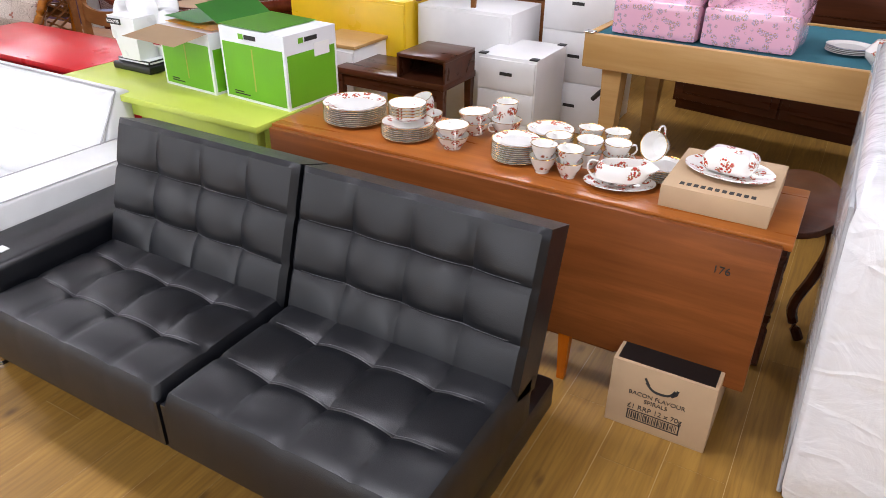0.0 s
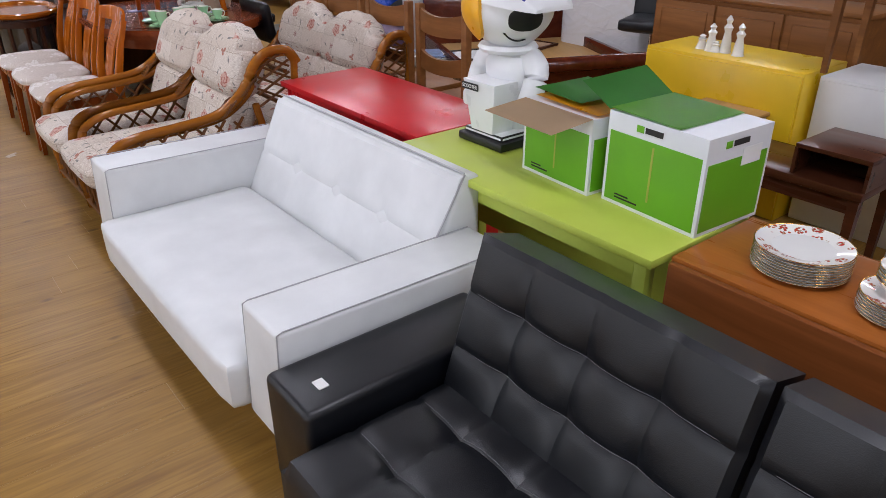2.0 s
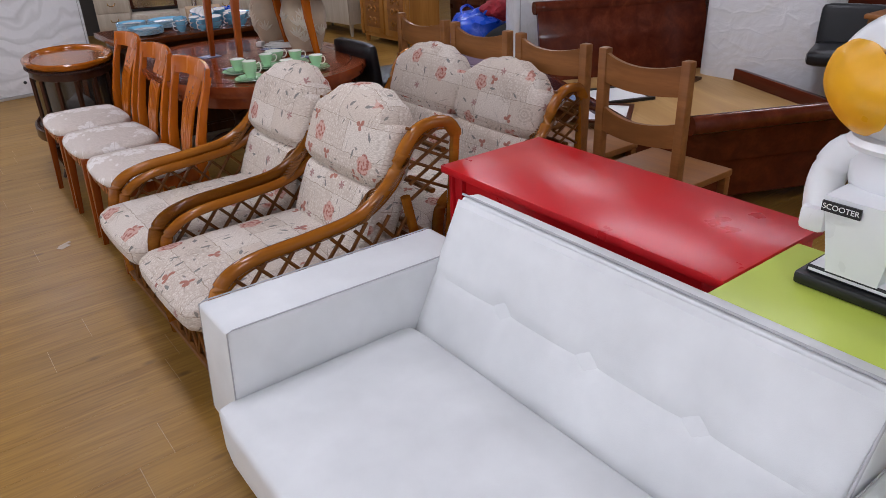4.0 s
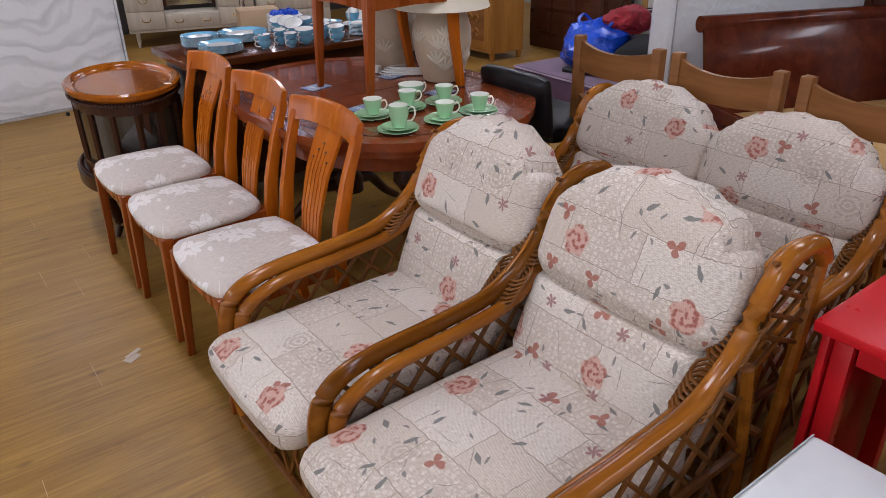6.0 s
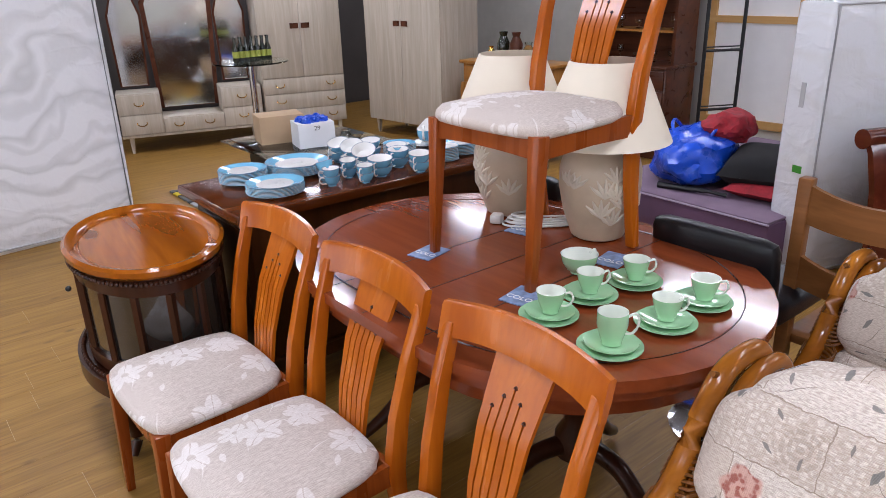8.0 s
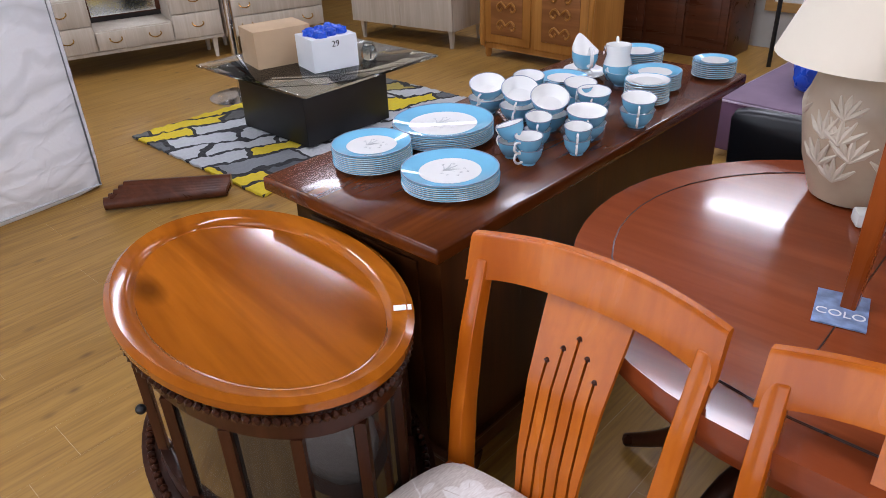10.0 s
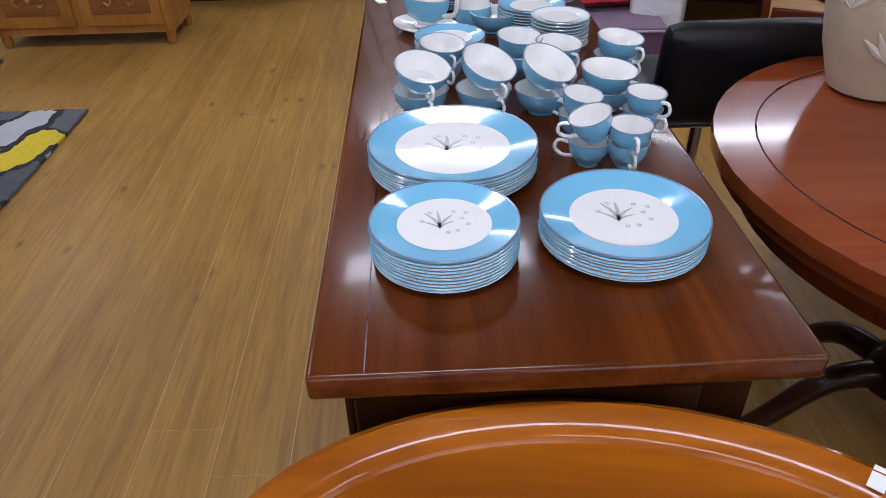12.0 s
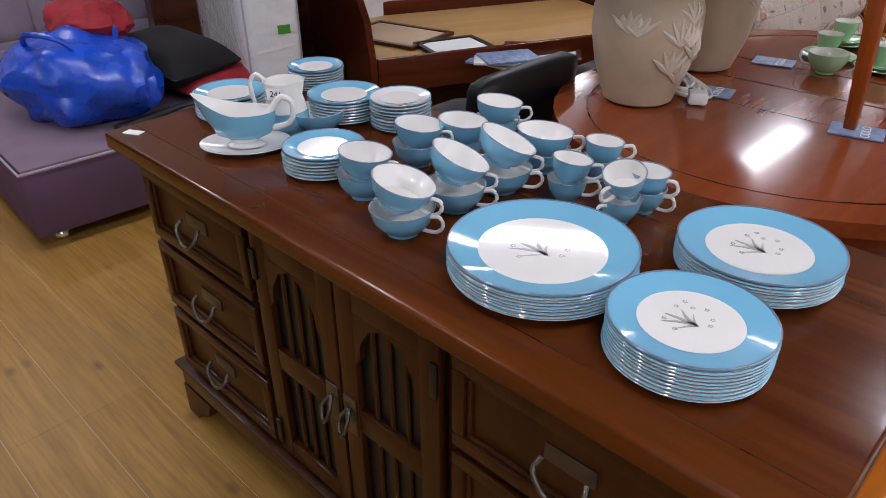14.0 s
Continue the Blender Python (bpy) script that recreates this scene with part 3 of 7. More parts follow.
def tufted(bm, w, d, t, ncol, nrow, depth=0.022, groove=0.010, puff=0.018, nx=44, ny=30, tm=Matrix(), hseam=True, vseam=True, rim=0.03):
    """A quilted slab, w along y and d along x, with buttons where the seams cross. tm sets it in place."""
    def h(u, v):
        z = 0.0
        for i in range(1, ncol):
            a = (u - i / ncol) * w
            if vseam:
                z -= groove * math.exp(-(a / 0.012) ** 2)
            for j in range(1, nrow):
                b = (v - j / nrow) * d
                z -= depth * math.exp(-((a * a + b * b) / 0.045 ** 2) ** 0.7)
        for j in range(1, nrow):
            if hseam:
                z -= groove * 1.1 * math.exp(-(((v - j / nrow) * d) / 0.010) ** 2)
        z += puff * abs(math.sin(math.pi * u * ncol)) ** 0.5 * abs(math.sin(math.pi * v * nrow)) ** 0.5
        e = min(u * w, (1 - u) * w, v * d, (1 - v) * d)
        if e < rim:
            q = 1 - e / rim
            z -= rim * (1 - math.sqrt(max(0, 1 - q * q)))
        return z
    top = [[bm.verts.new(tm @ Vector(((j / ny) * d, (i / nx - 0.5) * w, t + h(i / nx, j / ny)))) for j in range(ny + 1)] for i in range(nx + 1)]
    for i in range(nx):
        for j in range(ny):
            bm.faces.new((top[i][j], top[i][j + 1], top[i + 1][j + 1], top[i + 1][j]))
    ring = [(i, 0) for i in range(nx)] + [(nx, j) for j in range(ny)] + [(i, ny) for i in range(nx, 0, -1)] + [(0, j) for j in range(ny, 0, -1)]
    low = [bm.verts.new(tm @ Vector(((j / ny) * d, (i / nx - 0.5) * w, 0))) for i, j in ring]
    for k in range(len(ring)):
        a, b = ring[k], ring[(k + 1) % len(ring)]
        bm.faces.new((top[a[0]][a[1]], top[b[0]][b[1]], low[(k + 1) % len(ring)], low[k]))
    bm.faces.new(low)
    return bm


def mesh_of(name, bm, mats):
    bmesh.ops.recalc_face_normals(bm, faces=bm.faces[:])
    me = bpy.data.meshes.new(name)
    bm.to_mesh(me)
    bm.free()
    for m in mats if isinstance(mats, (list, tuple)) else [mats]:
        me.materials.append(m)
    me.polygons.foreach_set("use_smooth", [True] * len(me.polygons))
    me.set_sharp_from_angle(angle=radians(38))
    return me


def part(name, bm, material, parent, label=""):
    ob = new(name, mesh_of(name, bm, material))
    ob.parent = parent
    if label:
        tagged(ob, label)
    return ob


def thing(name, label, category, x=0, y=0, z=0, rz=0, group="", rx=0, ry=0):
    ob = new(name)
    ob.empty_display_size = 0.1
    ob.matrix_world = pose(x, y, z, rx, ry, rz)
    return tagged(ob, label, category, group)


def solo(name, bm, material, label, category, x=0, y=0, z=0, rz=0, group="", rx=0, ry=0):
    ob = new(name, mesh_of(name, bm, material))
    ob.matrix_world = pose(x, y, z, rx, ry, rz)
    return tagged(ob, label, category, group)


def structure(name, bm, material, label, category):
    return tagged(new(name, mesh_of(name, bm, material)), label, category, kind="structure")


def lettering(text, size, m, parent, name="lettering", material=None, depth=0.0006):
    cu = bpy.data.curves.new(name, "FONT")
    cu.body, cu.size, cu.extrude, cu.align_x, cu.align_y = text, size, depth, "CENTER", "CENTER"
    tmp = bpy.data.objects.new(name, cu)
    scene.collection.objects.link(tmp)
    me = bpy.data.meshes.new_from_object(tmp.evaluated_get(bpy.context.evaluated_depsgraph_get()))
    bpy.data.objects.remove(tmp)
    me.materials.clear()
    me.materials.append(material or M["ink"])
    ob = new(name, me)
    ob.parent = parent
    ob.matrix_local = m
    return ob


# ---- the room ----
floor = structure("floor", boxb(X0, X1, Y0, Y1, -0.12, -0.0007), M["joint"], "worn oak-look vinyl plank floor of the shop", "floor")
structure("ceiling", boxb(X0, X1, Y0, Y1, ZC, ZC + 0.12), M["ceiling"], "plain unseen shop ceiling, darkened to cut bounced light", "ceiling")
structure("wall_south", boxb(X0 - 0.15, X1 + 0.15, Y0 - 0.15, Y0, -0.1, ZC + 0.1), M["wall"], "plain cream painted shop wall", "wall")
structure("wall_north", boxb(X0 - 0.15, X1 + 0.15, Y1, Y1 + 0.15, -0.1, ZC + 0.1), M["back_wall"], "dark taupe wall behind the bedroom suite", "wall")
structure("wall_east", boxb(X1, X1 + 0.15, Y0, Y1, -0.1, ZC + 0.1), M["wall"], "cream painted shop wall behind the furniture", "wall")
wb = B()
WIN = (-2.6, 1.2, 5.0, 8.8)
box(wb, X0 - 0.15, X0, Y0, Y1, -0.1, 0.25), box(wb, X0 - 0.15, X0, Y0, Y1, 2.85, ZC + 0.1)
edges = [Y0] + [e for y in WIN for e in (y - 1.3, y + 1.3)] + [Y1]
for a, b in zip(edges[::2], edges[1::2]):
    box(wb, X0 - 0.15, X0, a, b, 0.25, 2.85)
structure("wall_west", wb, M["wall"], "cream shop wall with large shop windows", "wall")
for k, y in enumerate(WIN):
    w = structure(f"window_{k + 1}", boxb(X0 - 0.12, X0 - 0.10, y - 1.3, y + 1.3, 0.25, 2.85), M["daylight"], "large bright shop window pane", "window")
    fr = B()
    for q in (y - 1.3, y - 0.03, y + 1.24):
        box(fr, X0 - 0.09, X0 - 0.03, q, q + 0.06, 0.25, 2.85)
    part("window_frame", fr, M["trim"], w)
# fittings added around the assumed lamps, all out of view
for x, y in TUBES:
    cl = thing("ceiling_light", "assumed ceiling light fitting with a lit diffuser, out of view", "ceiling light", x, y, ZC - 0.001, group="ceiling lights")
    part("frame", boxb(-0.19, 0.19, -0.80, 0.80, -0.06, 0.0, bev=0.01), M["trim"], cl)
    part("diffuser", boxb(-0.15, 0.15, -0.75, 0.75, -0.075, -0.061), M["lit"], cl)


# ---- sofas ----
def black_sofa():
    s = thing("sofa_bed", "black leather click-clack sofa bed with button-tufted seat and one padded arm", "sofa", 0.83, 0, 0)
    BL = M["black_leather"]
    part("base", boxb(0.05, 0.80, -0.66, 1.06, 0.125, 0.24, bev=0.02), BL, s)
    for ya, yb in ((-0.655, 0.150), (0.165, 0.985)):
        c, w = (ya + yb) / 2, yb - ya
        part("seat_cushion", tufted(B(), w, 0.60, 0.19, 4, 3, depth=0.016, groove=0.0035, puff=0.006, tm=Matrix.Translation((0.0, c, 0.22)), rim=0.035), BL, s, "tufted black leather seat half")
        a = radians(-72)
        tm = Matrix.Translation((0.60, c, 0.33)) @ Matrix.Rotation(a, 4, "Y")
        part("backrest", tufted(B(), w, 0.485, 0.15, 4, 3, depth=0.019, groove=0.0045, puff=0.006, tm=tm @ Matrix.Translation((0, 0, -0.03)), rim=0.016), BL, s, "tufted black leather back half")
        for tm2, d, zt in ((Matrix.Translation((0.0, c, 0.22)), 0.60, 0.19), (tm @ Matrix.Translation((0, 0, -0.03)), 0.485, 0.15)):
            st = B()
            for j in (1, 2):
                tube(st, [tm2 @ Vector((d * j / 3 + 0.006, w * (q / 16 - 0.5), zt + 0.0015 - 0.017 * sum(math.exp(-((w * (q / 16 - i / 4)) ** 2 / 0.045 ** 2) ** 0.7) for i in (1, 2, 3)))) for q in range(1, 16)], 0.0007, 4, 3)
            part("stitching", st, M["thread"], s, "pale seam stitching")
    part("armrest", box(B(), 0.09, 0.80, 1.0, 1.24, 0.12, 0.48, bev=0.022, seg=3), BL, s, "boxy black leather armrest")
    part("sticker", boxb(0.17, 0.20, 1.075, 1.115, 0.481, 0.484), M["paper"], s, "small torn white sticker")
    scuff = B()
    for k in range(5):
        box(scuff, 0, 0.0012, k * 0.012, k * 0.012 + 0.007, 0, 0.05 - k * 0.006)
    sc = part("scuff_mark", scuff, M["thread"], s, "pale scuff on the leather")
    sc.matrix_local = pose(0.687, -0.45, 0.49, 0, 17, 0)
    for x, y in ((0.118, 1.215), (0.72, 1.19), (0.14, -0.58), (0.72, -0.58)):
        f = B()
        lathe(f, [(0.02, 0.126), (0.02, 0.02), (0.032, 0.012), (0.034, 0.0)], 16, (x, y, 0))
        part("foot", f, M["chrome"], s, "short chrome foot")


def white_sofa():
    s = thing("white_sofa", "white leather two-seater sofa with tufted back and grey piping", "sofa", 0.94, 0, 0)
    W = M["white_leather"]
    part("base", boxb(0.05, 0.95, 1.30, 3.05, 0.185, 0.25, bev=0.015), W, s)
    part("seat_cushion", cushion(B(), -0.04, 0.66, 1.495, 2.855, 0.17, 0.355, 0.035, 0.010, 14), W, s, "long white seat cushion")
    for ya, yb in ((1.26, 1.49), (2.86, 3.09)):
        a = B()
        prof = [(0.02, 0.165), (0.92, 0.165), (0.92, 0.545), (0.04, 0.56)]
        loft(a, [[(x, y, z) for x, z in prof] for y in (ya, yb)])
        bmesh.ops.bevel(a, geom=a.edges[:], offset=0.016, segments=3, profile=0.5, affect="EDGES")
        ar = part("armrest", a, W, s, "boxy white leather armrest")
        pp = B()
        for y in (ya + 0.006, yb - 0.006):
            tube(pp, [(0.024, y, 0.18), (0.043, y, 0.555), (0.06, y, 0.561), (0.91, y, 0.546)], 0.0024, 6)
        part("piping", pp, M["piping"], ar, "thin grey piping")
    # wedge of the back: thick foot, narrow top
    bk = B()
    loft(bk, [[(x, y, z) for x, z in ((0.66, 0.24), (0.98, 0.24), (0.98, 0.73), (0.90, 0.742))] for y in (1.495, 2.875)])
    bmesh.ops.bevel(bk, geom=bk.edges[:], offset=0.02, segments=3, profile=0.5, affect="EDGES")
    br = part("backrest", bk, W, s, "sloping white leather back")
    tm = Matrix.Translation((0.664, 2.185, 0.262)) @ Matrix.Rotation(radians(-64.4), 4, "Y")
    part("back_panel", tufted(B(), 1.372, 0.52, 0.016, 4, 2, depth=0.026, groove=0.004, puff=0.006, nx=60, ny=28, tm=tm, vseam=False, rim=0.014), W, br, "panel with three buttons")
    pp = B()
    tube(pp, [(0.905, 1.50, 0.745), (0.905, 2.87, 0.745)], 0.004, 6)
    tube(pp, [(0.665, 1.497, 0.36), (0.905, 1.497, 0.742)], 0.004, 6)
    part("piping", pp, M["piping"], br)
    for x, y in ((0.045, 1.295), (0.86, 1.33), (0.045, 3.05), (0.86, 3.02)):
        f = B()
        tube(f, [(x, y, 0.186), (x - 0.01, y, 0.0)], 0.011, 10)
        part("leg", f, M["chrome"], s, "thin chrome leg")


black_sofa()
white_sofa()


# ---- desks and the drop-leaf table ----
def desk(name, mat, label, x0, x1, y0, y1, z):
    d = thing(name, label, "desk", x0, y0, 0)
    w, l = x1 - x0, y1 - y0
    part("desktop", boxb(0, w, 0, l, z - 0.028, z, bev=0.003), mat, d)
    for yy in (0.06, l - 0.06):
        for xx in (0.06, w - 0.06):
            part("leg", boxb(xx - 0.022, xx + 0.022, yy - 0.022, yy + 0.022, 0, z - 0.028, bev=0.003), mat, d)
    part("modesty_panel", boxb(w - 0.09, w - 0.072, 0.09, l - 0.09, 0.30, z - 0.03), mat, d)
    part("rail", boxb(0.05, 0.07, 0.09, l - 0.09, z - 0.10, z - 0.03), mat, d)
    if name == "red_desk":
        for yy in (0.012, l - 0.03):
            part("end_panel", boxb(0.03, w - 0.03, yy, yy + 0.018, 0.0, z - 0.028, bev=0.002), mat, d, "solid red end panel")


desk("green_desk", M["lime"], "lime green laminate office desk beside the white sofa", 1.86, 2.36, 0.715, 1.985, 0.72)
desk("red_desk", M["red"], "glossy red laminate desk behind the white sofa", 2.0, 2.52, 1.99, 3.20, 0.722)


def drop_leaf():
    d = thing("drop_leaf_table", "long teak drop-leaf table with one leaf hanging down", "table", 1.93, 0, 0)
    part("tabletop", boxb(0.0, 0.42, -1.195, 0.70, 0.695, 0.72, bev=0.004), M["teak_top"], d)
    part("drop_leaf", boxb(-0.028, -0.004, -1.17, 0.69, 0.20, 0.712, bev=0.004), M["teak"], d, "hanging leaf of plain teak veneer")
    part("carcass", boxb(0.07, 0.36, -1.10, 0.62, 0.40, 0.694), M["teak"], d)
    part("rail", boxb(0.02, 0.05, -0.75, 0.4, 0.16, 0.22), M["teak"], d)
    for y in (-0.58, 0.45):
        b = B()
        taper(b, -0.005, y, 0.0, 0.26, 0.026, 0.045)
        part("leg", b, M["orange_wood"], d, "tapered orange teak leg")
    for y in (-1.05, 0.58):
        b = B()
        taper(b, 0.32, y, 0, 0.41, 0.026, 0.05)
        part("leg", b, M["orange_wood"], d)
    lettering("176", 0.035, pose(-0.0288, -1.03, 0.60, 90, 0, -90), d, "lot_number")


drop_leaf()


# ---- seats ----
def dining_chair(x, y, z, label, first=[]):
    if first:
        c = copy_thing(first[0], pose(x, y, z))
        return tagged(c, label)
    c = thing("dining_chair", label, "chair", x, y, z, group="slat-back dining chairs")
    O, D = M["orange_wood"], M["chair_leg_wood"]

    def seat_plan(u, p):
        # wider at the front, rounded off at the back corners
        p.y *= 1.0 - 0.07 * (u.x + 1) / 2 - 0.10 * max(0.0, u.x) ** 4
        p.x -= 0.012 * (1 - u.y * u.y) * (u.x < 0)
        p.x *= 1 - 0.06 * abs(u.y) ** 4
        return p
    part("seat", cushion(B(), -0.238, 0.192, -0.236, 0.236, 0.432, 0.490, 0.028, 0.026, 16, seat_plan), M["blossom"], c, "beige blossom-woven seat pad")
    for s in (-1, 1):
        b = B()
        loft(b, [[(px, s * w0 - 0.010, z0), (px, s * w0 + 0.010, z0), (px, s * w0 + 0.010, 0.452), (px, s * w0 - 0.010, 0.452)] for px, w0, z0 in ((-0.222, 0.222, 0.385), (0.0, 0.217, 0.392), (0.205, 0.208, 0.385))])
        part("side_rail", b, D, c)
    b = B()
    loft(b, [[(px, v * 0.215, 0.385 + 0.012 * (1 - v * v)), (px + 0.022, v * 0.215, 0.385 + 0.012 * (1 - v * v)), (px + 0.022, v * 0.215, 0.452), (px, v * 0.215, 0.452)] for v, px in [(k / 5 - 1, -0.232 - 0.010 * (1 - (k / 5 - 1) ** 2)) for k in range(11)]])
    part("front_rail", b, D, c)
    part("back_rail", boxb(0.185, 0.207, -0.20, 0.20, 0.385, 0.452, bev=0.003), D, c)
    for s in (-1, 1):
        b = B()
        taper(b, -0.246, s * 0.222, 0, 0.452, 0.027, 0.044, x1=-0.220, y1=s * 0.218)
        bmesh.ops.bevel(b, geom=b.edges[:], offset=0.003, segments=2, profile=0.5, affect="EDGES")
        part("front_leg", b, D, c)
        b = B()
        pts = [(0.265, 0.0), (0.228, 0.22), (0.212, 0.42), (0.232, 0.58), (0.270, 0.74), (0.318, 0.885)]
        loft(b, [[(px - hw, s * wy - 0.017, pz), (px + hw, s * wy - 0.017, pz), (px + hw, s * wy + 0.017, pz), (px - hw, s * wy + 0.017, pz)] for (px, pz), hw, wy in zip(pts, (0.016, 0.021, 0.026, 0.024, 0.020, 0.016), (0.20, 0.204, 0.208, 0.212, 0.219, 0.225))])
        bmesh.ops.bevel(b, geom=b.edges[:], offset=0.004, segments=2, profile=0.5, affect="EDGES")
        part("back_post", b, O, c)
    b = B()
    rings = []
    for k in range(17):
        v = k / 8 - 1
        bow = 0.040 * (1 - v * v)
        top, low = 0.930 + 0.014 * (1 - v * v), 0.838 + 0.020 * (1 - v ** 4)
        px = 0.302 + bow
        rings.append([(px - 0.016, v * 0.247, low), (px + 0.004, v * 0.247, low), (px + 0.030, v * 0.247, top - 0.006), (px + 0.024, v * 0.247, top), (px + 0.010, v * 0.247, top), (px + 0.004, v * 0.247, top - 0.008)])
    loft(b, rings)
    part("top_rail", b, O, c, "curved orange top rail")
    # solid splat, cut by five thin slits with a drilled hole at the head of each
    centre = [(0.206, 0.45), (0.222, 0.56), (0.262, 0.70), (0.306, 0.795), (0.343, 0.872)]
    ends = (0.745, 0.775, 0.800, 0.775, 0.745)
    sx = lambda zz: float(np.interp(zz, [q[1] for q in centre], [q[0] for q in centre]))
    cuts = [-0.050 + 0.025 * k for k in range(5)]
    half = lambda zz: 0.062 + 0.026 * max(0.0, (zz - 0.45) / 0.42)
    edges_y = [-1.0] + [q for y0 in cuts for q in (y0 - 0.0026, y0 + 0.0026)] + [1.0]
    for k in range(6):
        b = B()
        ya, yb = edges_y[2 * k], edges_y[2 * k + 1]
        zt = 0.800
        rows = []
        for zz in (0.45, 0.51, 0.56, 0.63, 0.70, 0.745, zt):
            a0 = -half(zz) if k == 0 else ya
            a1 = half(zz) if k == 5 else yb
            px = sx(zz)
            rows.append([(px, a0, zz), (px + 0.013, a0, zz), (px + 0.013, a1, zz), (px, a1, zz)])
        loft(b, rows)
        part("splat_slat", b, O, c)
    b = B()
    loft(b, [[(sx(zz), -half(zz), zz), (sx(zz) + 0.013, -half(zz), zz), (sx(zz) + 0.013, half(zz), zz), (sx(zz), half(zz), zz)] for zz in (0.8, 0.83, 0.853)])
    part("splat_head", b, O, c)
    for y0, zt in zip(cuts, ends):
        if zt < 0.799:
            b = B()
            loft(b, [[(sx(zz), y0 - 0.0026, zz), (sx(zz) + 0.013, y0 - 0.0026, zz), (sx(zz) + 0.013, y0 + 0.0026, zz), (sx(zz), y0 + 0.0026, zz)] for zz in (zt, (zt + 0.8) / 2, 0.8)])
            part("splat_web", b, O, c)
    # dark wood plugs give the drilled holes their inner shade
    b = B()
    for y0, zt in zip(cuts, ends):
        n0 = len(b.verts)
        lathe(b, [(0.0062, -0.0085), (0.0062, 0.0085)], 12)
        b.verts.ensure_lookup_table()
        bmesh.ops.transform(b, matrix=Matrix.Translation((sx(zt) + 0.0065, y0, zt)) @ Matrix.Rotation(radians(68), 4, "Y"), verts=b.verts[n0:])
    part("slit_hole", b, M["wine_wood"], c, "dark plugs standing for the shaded drilled holes")
    first.append(c)
    return c


CH = "orange wooden dining chair with beige blossom seat"
for y in (4.83, 5.395, 5.95):
    dining_chair(1.335, y + 0.012, 0, CH + " beside the table")
dining_chair(2.305, 5.42, 0.789, CH + " standing on the table")


def weave_uv(bm, du=0.0, dv=0.0):
    """Lays the cloth on a cushion: a flat width of cloth to each side, in metres."""
    lay = bm.loops.layers.uv.new("weave")
    bmesh.ops.recalc_face_normals(bm, faces=bm.faces[:])
    for f in bm.faces:
        n = [abs(q) for q in f.normal]
        for lp in f.loops:
            p = lp.vert.co
            lp[lay].uv = (p.y + du, p.x + dv) if n[2] == max(n) else (p.y + du, p.z + dv) if n[0] == max(n) else (p.x + du, p.z + dv)
    return bm


